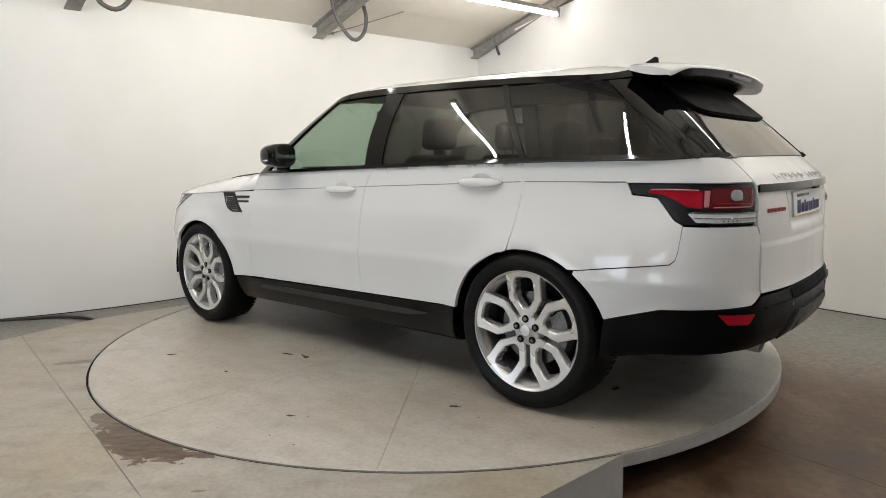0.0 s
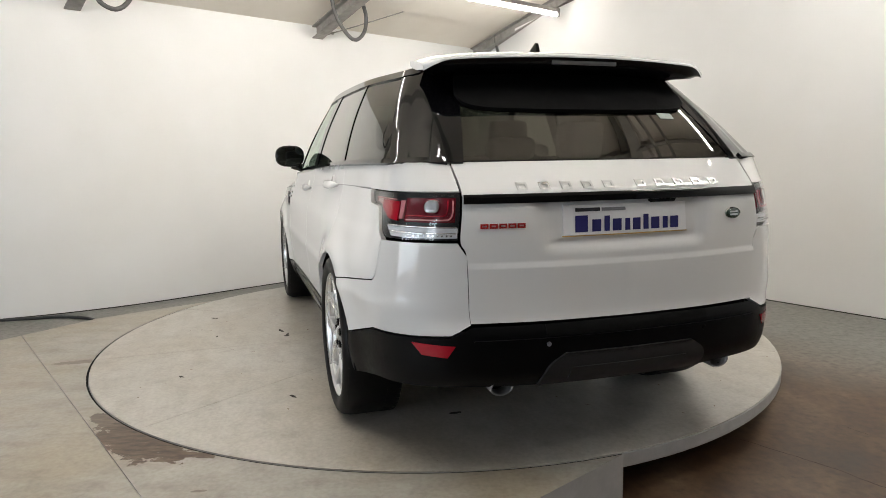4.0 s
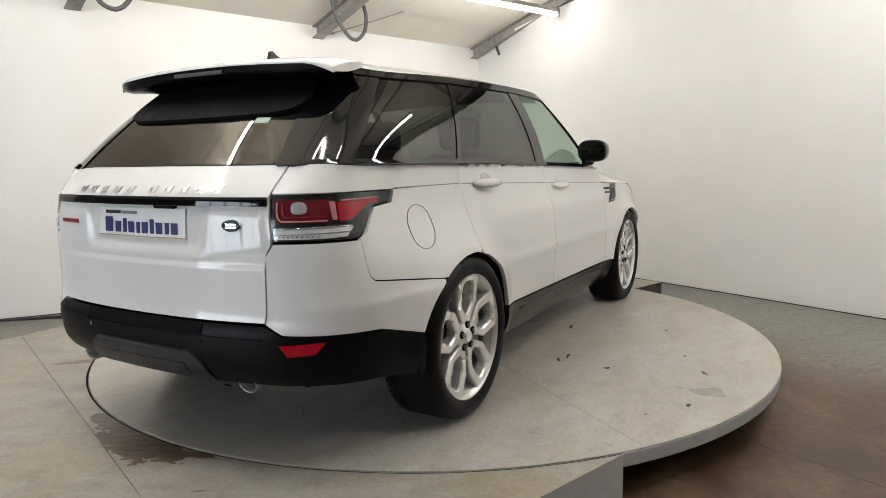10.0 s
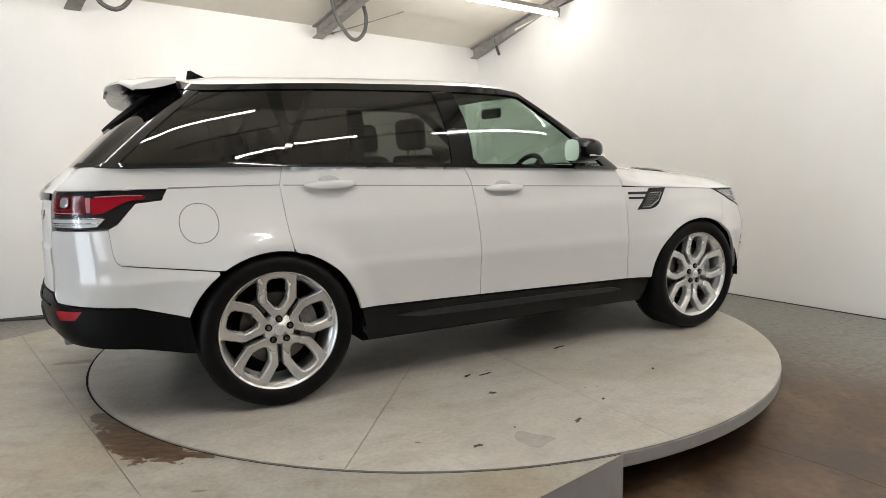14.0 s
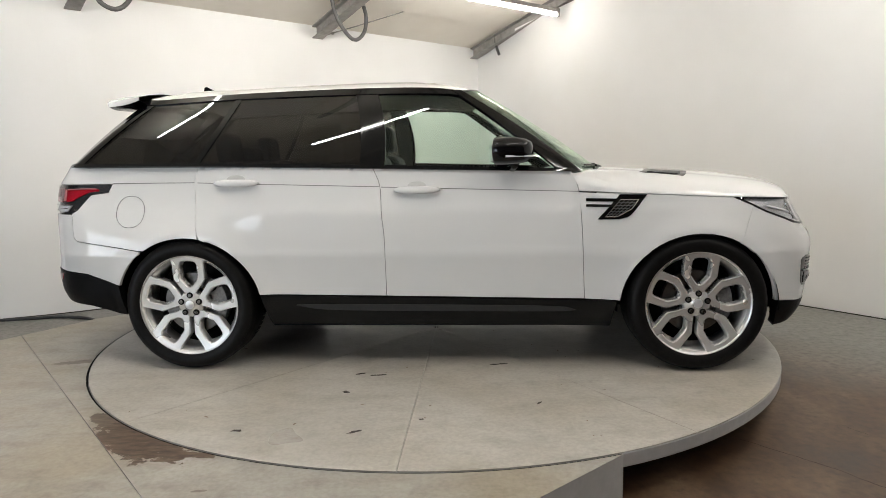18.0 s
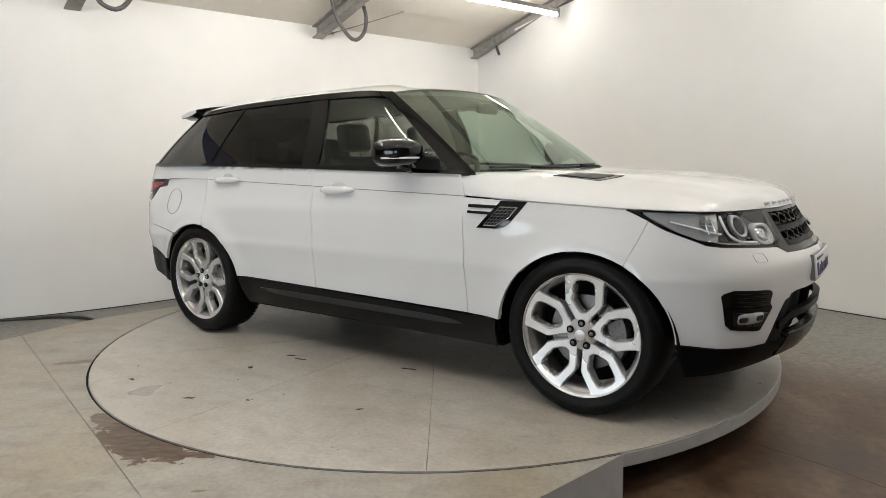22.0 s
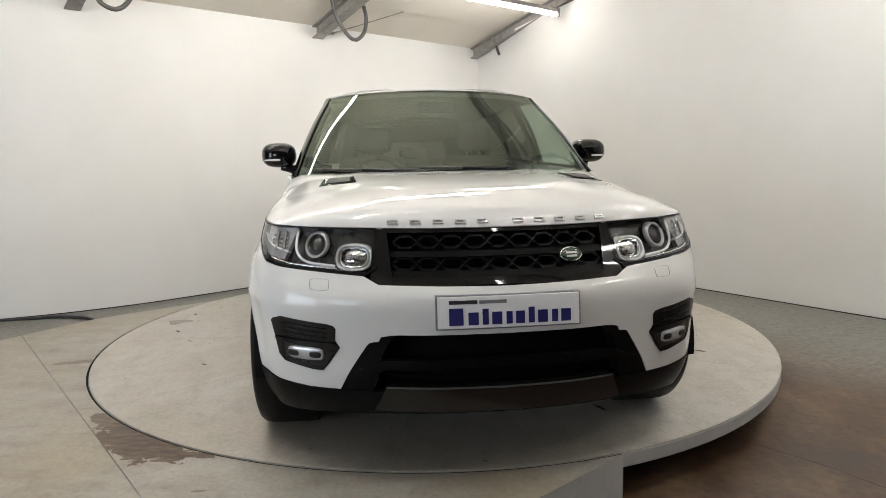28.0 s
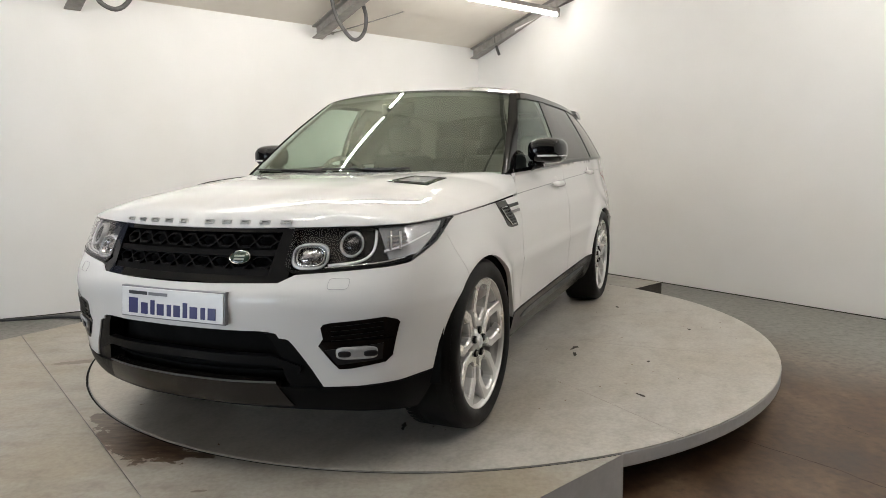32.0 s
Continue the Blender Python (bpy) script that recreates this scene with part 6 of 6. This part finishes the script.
    plate_print(flat, pl, 0.0045)
    part("plate_surround", flat(slab(-0.262, 0.262, -0.061, 0.061, -0.02, 0.0, 8, 0.002)), M_GREYPR, pl, "grey plate holder")


grille()


def hood_at(u, v, w, b0):
    """A point on the bonnet: u metres across, v metres back from row b0, w above."""
    m, n = HOOD_G.shape[:2]
    row = b0 - v / 1.45
    fi = np.clip(row * (m - 1), 0, m - 1.001)
    i, f = int(fi), fi - int(fi)
    line_ = HOOD_G[i] * (1 - f) + HOOD_G[i + 1] * f
    ys = line_[:, 1]
    p = np.array([np.interp(u, ys[::-1], line_[::-1, k]) for k in range(3)])
    line2 = HOOD_G[max(i - 2, 0)]
    q = np.array([np.interp(u, line2[::-1, 1], line2[::-1, k]) for k in range(3)])
    t = p - q
    nrm = np.array([-t[2], 0, t[0]])
    nrm /= np.linalg.norm(nrm)
    return Vector(p + nrm * w)


def on_hood(bm, b0):
    for v in bm.verts:
        v.co = hood_at(v.co.x, v.co.y, v.co.z, b0)
    bmesh.ops.recalc_face_normals(bm, faces=bm.faces)
    return bm


def bonnet_trim():
    letters([(-0.405, 5), (0.060, 5)], 0.083, 0.040, 0.030, lambda bm: on_hood(bm, 0.972), BONNET, M_LETTER, "plain chrome letter block", 0.007)
    for s in (1, -1):
        # vent panels set in the bonnet
        def vent(bm):
            for v in bm.verts:
                u, h, w = v.co
                v.co = hood_at(s * (0.60 + u * (1.0 - 0.5 * h)), h, w, 0.40)
            bmesh.ops.recalc_face_normals(bm, faces=bm.faces)
            return bm
        ve = part("bonnet_vent", vent(slab(-0.085, 0.085, -0.02, 0.26, -0.006, 0.004, 4, 0.002)), M_BLACK, CAR, "gloss black bonnet vent")
        part("vent_mesh", vent(slab(-0.06, 0.06, 0.02, 0.22, 0.003, 0.0055, 4, 0.001)), M_GREYPL, ve, "dark mesh")
    # wipers and cowl
    ws = cab((0.90, 0.90), (1.10, 1.10), -0.045, 0.02, 40, 3, 0.004)
    one("cowl", [ws], M_PLASTIC, CAR, "black plastic scuttle", depth=0.03, gap=0.0)
    for (u0, v0), (u1, v1) in (((0.93, -0.01), (0.99, 0.06)), ((1.0, -0.02), (1.085, 0.05))):
        wp = bag("wiper", "black windscreen wiper")
        P0, P1 = cabin(np.array([u0, v0]), 0.02), cabin(np.array([u1, v1]), 0.012)
        bm = bmesh.new()
        tube(bm, [P0, (P0 * 0.7 + P1 * 0.3) + np.array([0, 0, 0.01]), P1], 0.008, 8)
        part("wiper_arm", bm, M_PLASTIC, wp, "black arm")
        bm = bmesh.new()
        pts = [cabin(np.array([u, v1 + 0.01 + 0.03 * (u - u1)]), 0.008) for u in np.linspace(u1 - 0.055, u1 + 0.05, 14)]
        tube(bm, pts, 0.006, 6)
        part("wiper_blade", bm, M_RUBBER, wp, "black blade")


bonnet_trim()


def front_lower():
    # fog lamp clusters
    bot = A(("f", 0.832, 0.488), ("f", 0.81, 0.463), ("f", 0.70, 0.444), ("f", 0.66, 0.443))
    top = A(("f", 0.852, 0.616), ("f", 0.844, 0.628), ("f", 0.81, 0.641), ("f", 0.64, 0.626), ("f", 0.614, 0.620), ("f", 0.604, 0.606))
    L, R = both("fog_lamp", [patch(bot, top, [], A(("f", 0.632, 0.476), ("f", 0.592, 0.535), ("f", 0.610, 0.562)), 24, 12, "pppp", off=0.003)], M_BLACK, CAR, CAR, "clear fog lamp in a black housing", depth=0.02)
    def bit(name, b, t, mat, off, lab, depth=0.012):
        return both(name, [patch(b, t, [], [], 14, 4, "ppss", off=off)], mat, L, R, lab, depth=depth, gap=0.0)
    for i in range(4):
        z = 0.560 + 0.018 * i
        bit("slat", A(("f", 0.805, z + 0.003), ("f", 0.64, z - 0.010)), A(("f", 0.805, z + 0.009), ("f", 0.64, z - 0.004)), M_PLASTIC, 0.006, "black slat")
    bit("lamp_shelf", A(("f", 0.836, 0.549), ("f", 0.606, 0.544)), A(("f", 0.836, 0.558), ("f", 0.610, 0.553)), M_BLACK, 0.010, "gloss black shelf", 0.02)
    bit("bezel", A(("f", 0.80, 0.478), ("f", 0.655, 0.462)), A(("f", 0.805, 0.540), ("f", 0.615, 0.520)), M_LAMPBK, 0.006, "dark bezel")
    stick2("fog_lens", lambda: disc_slab(0, 0, 0.078, 0.025, 0.004, 0.010, power=4.0, dome=0.003), sf(0.722), 0.508, M_LAMPSIL, (L, R), "bright fog lamp reflector", smooth=True)
    for y, w in ((0.765, 0.026), (0.682, 0.024)):
        stick2("lens_facet", lambda: disc_slab(0, 0, w, 0.012, 0.012, 0.0155, power=3.0), sf(y), 0.506, M_LAMPBK, (L, R), "dark facet", smooth=True)
    # intake, its frame, and the skid strip
    root = bag("lower_intake", "black lower air intake with grey skid strip")
    def band(pts_b, pts_t, off, name, mat, lab, n=40, m=5, depth=0.03):
        b = A(*pts_b)
        t = A(*pts_t)
        b, t = b + [(2 * S_MAX - s, z) for s, z in b[-2::-1]], t + [(2 * S_MAX - s, z) for s, z in t[-2::-1]]
        return one(name, [patch(b, t, [], [], n, m, "ppss", off=off)], mat, root, lab, depth=depth, gap=0.0)
    band([("f", 0.74, 0.25), ("f", 0, 0.25)], [("f", 0.70, 0.61), ("f", 0, 0.61)], -0.085, "intake_back", M_DASH, "dark radiator mesh")
    band([("f", 0.52, 0.425), ("f", 0.42, 0.462), ("f", 0, 0.470)], [("f", 0.53, 0.455), ("f", 0.43, 0.494), ("f", 0, 0.503)], 0.006, "intake_frame", M_PLASTIC, "black plastic cross bar", 60, 6)
    V, F = sheet([patch(A(("f", 0.604, 0.372), ("f", 0.485, 0.366)), A(("f", 0.446, 0.584), ("f", 0.40, 0.580)), A(("f", 0.589, 0.402), ("f", 0.567, 0.442), ("f", 0.521, 0.514), ("f", 0.487, 0.560)), A(("f", 0.462, 0.42), ("f", 0.45, 0.49), ("f", 0.425, 0.55)), 6, 14, off=-0.006)], depth=0.06, gap=0.0)
    raw("intake_frame", V, F, M_PLASTIC, root, "black plastic intake side", smooth=True)
    raw("intake_frame", *mirrored(V, F), M_PLASTIC, root, "black plastic intake side", smooth=True)
    for z in (0.42, 0.44):
        band([("f", 0.46, z), ("f", 0, z)], [("f", 0.46, z + 0.005), ("f", 0, z + 0.005)], -0.045, "intake_bar", M_DASH, "thin black bar", 20, 2, 0.01)
    band([("f", 0.485, 0.290), ("f", 0, 0.290)], [("f", 0.43, 0.392), ("f", 0, 0.392)], 0.011, "skid_strip", M_SKID, "dark grey skid strip", 40, 5, 0.04)
    band([("f", 0.432, 0.390), ("f", 0, 0.390)], [("f", 0.43, 0.395), ("f", 0, 0.395)], 0.013, "strip_edge", M_MESH, "thin grey edge", 40, 2, 0.006)
    # washer covers
    for s in (1, -1):
        bm = ring_slab(0, 0, 0.040, 0.020, 0.0022, -0.002, -0.0016, 28, 5)
        stick("washer_cover", bm, sf(s * 0.66), 0.765, M_GREYPR, CAR, "outline of the headlamp washer cover")


front_lower()


def flank_trim():
    doors_ = ((RDOOR_L, RDOOR_R, -1.16, 1.094), (FDOOR_L, FDOOR_R, -0.11, 1.043))
    for pl, pr, x, z in doors_:
        # nearly flat grey disc: the shade of the handle's hollow is in its colour
        stick2("handle_shade", lambda: disc_slab(0.0, 0.012, 0.056, 0.034, -0.004, 0.0005, 28, 2.4, -0.001), sx(x), z, M_HOLLOW_SHADE, (pl, pr), "grey disc painted as the shaded hollow behind the handle", smooth=True)
        def grip():
            bm = bmesh.new()
            n = 14
            rows = []
            for i in range(n):
                u = -0.132 + 0.264 * i / (n - 1)
                k = 1 - abs(2 * i / (n - 1) - 1) ** 5
                hh = 0.006 + 0.0155 * k
                ww = 0.018 + 0.022 * k ** 0.8
                rows.append([bm.verts.new((u, math.sin(a) * hh, max(ww - 0.012 + math.cos(a) * 0.013, 0.0))) for a in (2 * math.pi * j / 12 for j in range(12))])
            for a, b in zip(rows, rows[1:]):
                for j in range(12):
                    bm.faces.new((a[j], a[(j + 1) % 12], b[(j + 1) % 12], b[j]))
            bm.faces.new(rows[0])
            bm.faces.new(rows[-1][::-1])
            return bm
        stick2("door_handle", grip, sx(x), z, M_WHITE, (pl, pr), "white pull handle", smooth=True)
    # waist crease: its shade painted as a fine grey strip along doors and quarter
    for (a, za, b, zb), (pl, pr) in zip(((-1.395, 1.098, -0.33, 1.062), (-0.318, 1.060, 0.795, 1.022), (-1.92, 1.101, -1.415, 1.099)), ((RDOOR_L, RDOOR_R), (FDOOR_L, FDOOR_R), (CAR, CAR))):
        both("crease_line", [patch(A(("x", a, za - 0.0022), ("x", b, zb - 0.0022)), A(("x", a, za + 0.0022), ("x", b, zb + 0.0022)), [], [], 24, 3, off=0.0008)], M_GREYREC, pl, pr, "shadowed crease line", depth=0.002, gap=0.0)
    # side vents
    def vent_piece(b, t, mat, off, name, lab, par, n=10, m=5, depth=0.012):
        return both(name, [patch(b, t, [], [], n, m, "ppss", off=off)], mat, *par, lab, depth=depth, gap=0.0)
    L, R = both("side_vent", [patch(A(("x", 0.897, 0.866), ("x", 1.015, 0.866)), A(("x", 1.024, 1.003), ("x", 1.172, 1.001)), [], A(("x", 1.062, 0.878), ("x", 1.098, 0.908)), 12, 10, "ppss", off=0.004)], M_BLACK, CAR, CAR, "gloss black side vent", depth=0.012, gap=0.0)
    # a mesh of slanting bars in a bright frame
    def mesh_line(p, q, r, mat, name, lab):
        line3 = shell(poly_line(A(p, q), 6), 0.0065)
        for par, sg in ((L, 1), (R, -1)):
            bm = bmesh.new()
            tube(bm, [(v[0], sg * v[1], v[2]) for v in line3], r, 6)
            part(name, bm, mat, par, lab)
    low, high = lambda k: ("x", 0.940 + 0.066 * k, 0.880), lambda k: ("x", 1.024 + 0.100 * k, 0.972)
    for k in range(5):
        mesh_line(low(k / 4), high(k / 4), 0.0022, M_MESH, "vent_bar", "grey mesh bar")
    for k in range(1, 6):
        z = 0.880 + 0.092 * k / 6
        mesh_line(("x", 0.940 + 0.084 * k / 6, z), ("x", 1.006 + 0.118 * (k / 6) ** 0.8, z), 0.0022, M_MESH, "vent_bar", "grey mesh bar")
    mesh_line(low(0), low(1), 0.003, M_SILVER, "vent_frame", "thin bright frame")
    mesh_line(high(0), high(1), 0.003, M_SILVER, "vent_frame", "thin bright frame")
    mesh_line(low(1), ("x", 1.084, 0.922), 0.003, M_SILVER, "vent_frame", "thin bright frame")
    mesh_line(("x", 1.084, 0.922), high(1), 0.003, M_SILVER, "vent_frame", "thin bright frame")
    for z0, z1 in ((0.968, 0.984), (0.938, 0.951)):
        vent_piece(A(("x", 0.836, z0), ("x", 1.00, z0 - 0.004)), A(("x", 0.836, z1), ("x", 1.01, z1 - 0.004)), M_BLACK, 0.007, "vent_blade", "gloss black blade", (L, R), depth=0.01)
    # fuel flap on the right side
    bm = ring_slab(0, 0, 0.088, 0.092, 0.003, -0.002, -0.0014, 40, 2.2)
    conform(bm, sx(-1.80), 0.935, 0.002)
    for v in bm.verts:
        v.co.y = -v.co.y
    bmesh.ops.reverse_faces(bm, faces=bm.faces)
    part("fuel_flap", bm, M_GREYREC, CAR, "round outline of the fuel flap")


# grey for the fuel flap's gap and the painted shade of the crease
M_GREYREC = plain("gap_and_crease_shade_grey", (0.22, 0.22, 0.22), 0.6)
# the white paint darkened to the tone of the shaded handle hollows
M_HOLLOW_SHADE = plain("hollow_shade_paint", (0.52, 0.515, 0.505), 0.3, grain=0.02, coat=0.5)
flank_trim()


def mirrors():
    for s in (1, -1):
        root = bag("door_mirror", "gloss black door mirror")
        def shape(pts, mat, name, lab, smooth=True):
            bm = bmesh.new()
            rows = [[bm.verts.new((x, s * y, z)) for x, y, z in r] for r in pts]
            k = len(rows[0])
            for a, b in zip(rows, rows[1:]):
                for i in range(k):
                    bm.faces.new((a[i], a[(i + 1) % k], b[(i + 1) % k], b[i]))
            bm.faces.new(rows[0])
            bm.faces.new(rows[-1][::-1])
            bmesh.ops.recalc_face_normals(bm, faces=bm.faces)
            return part(name, bm, mat, root, lab, smooth)
        rows = []
        for x, f in ((0.335, 0.93), (0.345, 1.0), (0.40, 1.0), (0.46, 0.95), (0.50, 0.84), (0.53, 0.62), (0.54, 0.3)):
            ring = []
            for k in range(20):
                a = 2 * math.pi * k / 20
                c, q = math.cos(a), math.sin(a)
                y = 0.978 + 0.103 * f * math.copysign(abs(c) ** 0.74, c)
                z = 1.252 + 0.076 * f * math.copysign(abs(q) ** 0.74, q)
                ring.append((x + 0.02 * (y - 0.975) / 0.1 * -1, y, z))
            rows.append(ring)
        shape(rows, M_BLACK, "mirror_shell", "gloss black shell")
        gl = [[(0.335 - 0.176 * (y - 0.975) + x, 0.975 + (y - 0.975) * 0.88, 1.252 + (z - 1.252) * 0.86) for _, y, z in rows[1]] for x in (0.003, -0.004)]
        shape(gl, M_MIRROR, "mirror_glass", "bluish mirror glass", False)
        bm = bmesh.new()
        tube(bm, [(0.43, s * 0.885, 1.165), (0.44, s * 0.92, 1.172), (0.44, s * 0.96, 1.185)], [0.03, 0.024, 0.026], 12)
        part("mirror_foot", bm, M_BLACK, root, "gloss black foot", smooth=True)
        bm = bmesh.new()
        pts = [(0.546 - 0.175 * abs((y - 0.978) / 0.103) ** 3.0, s * (y + 0.002), 1.222) for y in np.linspace(0.955, 1.078, 11)]
        tube(bm, pts, 0.0055, 8)
        part("indicator", bm, M_LAMPWH, root, "white indicator strip", smooth=True)


mirrors()


def cabin_fittings():
    """Seats, dashboard, wheel and lining seen through the glass."""
    def cushion(bm, x0, x1, y0, y1, z0, z1, lean=0.0, bev=0.05):
        r = bmesh.ops.create_cube(bm, size=1.0, matrix=Matrix.Translation(((x0 + x1) / 2, (y0 + y1) / 2, (z0 + z1) / 2)) @ Matrix.Diagonal((x1 - x0, y1 - y0, z1 - z0, 1)))
        es = list({e for v in r["verts"] for e in v.link_edges})
        g = bmesh.ops.bevel(bm, geom=es, offset=bev, segments=3, affect="EDGES", profile=0.5)
        for v in bm.verts:
            v.co.x -= lean * (v.co.z - z0)
        return bm
    for y in (0.38, -0.38):
        seat = bag("front_seat", "black leather front seat")
        part("seat_cushion", cushion(bmesh.new(), -0.25, 0.28, y - 0.25, y + 0.25, 0.52, 0.70), M_SEAT, seat, "", True)
        part("backrest", cushion(bmesh.new(), -0.34, -0.20, y - 0.24, y + 0.24, 0.66, 1.24, 0.28), M_SEAT, seat, "", True)
        part("headrest", cushion(bmesh.new(), -0.50, -0.39, y - 0.13, y + 0.13, 1.27, 1.46, 0.1, 0.04), M_SEAT, seat, "", True)
        bm = bmesh.new()
        for o in (-0.05, 0.05):
            tube(bm, [(-0.455, y + o, 1.20), (-0.445, y + o, 1.30)], 0.007, 8)
        part("headrest_post", bm, M_CHROME, seat)
    seat = bag("rear_bench", "black leather rear bench")
    part("seat_cushion", cushion(bmesh.new(), -1.15, -0.66, -0.66, 0.66, 0.52, 0.72), M_SEAT, seat, "", True)
    part("backrest", cushion(bmesh.new(), -1.22, -1.08, -0.66, 0.66, 0.68, 1.22, 0.3), M_SEAT, seat, "", True)
    for y in (0.40, -0.40, 0.0):
        part("headrest", cushion(bmesh.new(), -1.42, -1.32, y - 0.13, y + 0.13, 1.20, 1.40 if y else 1.32, 0.1, 0.04), M_SEAT, seat, "", True)
    # dashboard
    bm = bmesh.new()
    prof = [(0.87, 1.06), (0.76, 1.085), (0.62, 1.08), (0.55, 1.03), (0.56, 0.90), (0.62, 0.72), (0.87, 0.70)]
    a, b = [[bm.verts.new((x, y, z)) for x, z in prof] for y in (-0.74, 0.74)]
    bm.faces.new(a)
    bm.faces.new(b[::-1])
    for i in range(len(prof)):
        j = (i + 1) % len(prof)
        bm.faces.new((a[i], b[i], b[j], a[j]))
    bmesh.ops.recalc_face_normals(bm, faces=bm.faces)
    part("dashboard", bm, M_DASH, CAR, "black dashboard")
    part("instrument_hood", cushion(bmesh.new(), 0.50, 0.68, -0.56, -0.20, 1.05, 1.13, 0.0, 0.03), M_DASH, CAR, "black instrument cowl", True)
    sw = bag("steering_wheel", "black leather steering wheel")
    bm = bmesh.new()
    m = Matrix.Translation((0.40, -0.38, 1.06)) @ Matrix.Rotation(radians(-65), 4, "Y")
    ring = [m @ Vector((0.185 * math.cos(a), 0.185 * math.sin(a), 0)) for a in (2 * math.pi * k / 36 for k in range(37))]
    tube(bm, ring, 0.017, 10)
    part("wheel_ring", bm, M_SEAT, sw, "", True)
    bm = bmesh.new()
    for a in (0, 125, 235):
        tube(bm, [m @ Vector((0, 0, 0)), m @ Vector((0.18 * math.cos(radians(a + 90)), 0.18 * math.sin(radians(a + 90)), 0))], 0.018, 8)
    part("wheel_spoke", bm, M_DASH, sw)
    bm = bmesh.new()
    bmesh.ops.create_uvsphere(bm, u_segments=16, v_segments=8, radius=0.07, matrix=m @ Matrix.Diagonal((1, 1, 0.5, 1)))
    part("wheel_boss", bm, M_DASH, sw, "", True)
    # lining under the roof, door cards, floor, load cover
    uu = np.linspace(0, 2, 90)
    rim = cabin(np.stack([uu, np.full(90, 0.97)], 1), -0.03)
    V = [tuple(p) for p in rim] + [(np.clip(p[0], -1.3, -0.2), 0, 1.66) for p in rim]
    F = [(i, i + 1, 90 + i + 1, 90 + i) for i in range(89)]
    raw("headlining", V, F, M_HEADLN, CAR, "dark cloth headlining", smooth=True)
    for s in (1, -1):
        bm = bmesh.new()
        box(bm, -1.05, 0.80, s * 0.79 - 0.02, s * 0.79 + 0.02, 0.42, 1.125)
        part("door_card", bm, M_DASH, CAR, "dark door lining")
        bm = bmesh.new()
        box(bm, -2.0, -1.05, s * 0.77 - 0.02, s * 0.77 + 0.02, 0.80, 1.18)
        part("load_bay_lining", bm, M_DASH, CAR, "dark load bay lining")
        V, F = sheet([cab((LN["b1"][0] + 0.004, LN["b1"][1] + 0.004), (LN["b2"][0] - 0.004, LN["b2"][1] - 0.004), 0.0, 0.95, 5, 6, -0.03)], depth=0.01, gap=0)
        if s < 0:
            V, F = mirrored(V, F)
        raw("pillar_lining", V, F, M_HEADLN, CAR, "dark pillar lining", smooth=True)
    bm = bmesh.new()
    box(bm, -2.15, 0.95, -0.80, 0.80, 0.44, 0.50)
    box(bm, -2.15, -1.40, -0.78, 0.78, 1.10, 1.12)
    part("cabin_floor", bm, M_DASH, CAR, "dark carpet and load cover")
    bm = bmesh.new()
    box(bm, 0.88, 0.92, -0.78, 0.78, 0.45, 1.04)
    part("bulkhead", bm, M_DASH, CAR, "dark bulkhead")
    part("interior_mirror", cushion(bmesh.new(), 0.36, 0.40, -0.11, 0.11, 1.50, 1.57, 0, 0.015), M_DASH, CAR, "black interior mirror", True)


cabin_fittings()

for ob in CAR.children:
    ob.matrix_basis = Matrix.Translation(CAR_OFF) @ ob.matrix_basis

# strip lights: the first is in view beside the right wall, two show in reflections
# the other battens are unseen, added to brighten walls, ceiling and disc
for q, length in (((0.975, 3.33, 3.0), 1.5), ((-1.5, 0.3, 3.2), 1.55), ((-2.6, -1.3, 3.4), 1.8), ((3.5, -1.8, 3.8), 1.8), ((4.9, -3.6, 3.9), 1.8), ((-0.1, 1.5, 3.2), 1.8), ((-0.95, -2.7, 3.5), 1.9), ((1.6, -3.6, 4.2), 1.8)):
    strip_light(q, 38.4, 0, length, M_TUBE_LOW if length < 1.6 else M_TUBE)
# one more unseen batten, added to brighten the right wall
strip_light((3.2, -0.2, 3.7), 128.4, 0, 1.3)

TURN = [(0, 138.7), (3, 114.79), (6, 91.28), (9, 67.73), (12, 43.8), (14.5, 23.37), (17, 3.64), (20, -20.27), (23, -44.24), (25.5, -64.07), (28, -83.42), (30, -98.97), (32, -114.42)]


def motions():
    """The disc turns clockwise at an even pace and carries the car round."""
    rows = [(t, pose(0, 0, 0, 0, 0, a)) for t, a in TURN]
    walk(TABLE, rows)
    walk(CAR, rows)


motions()
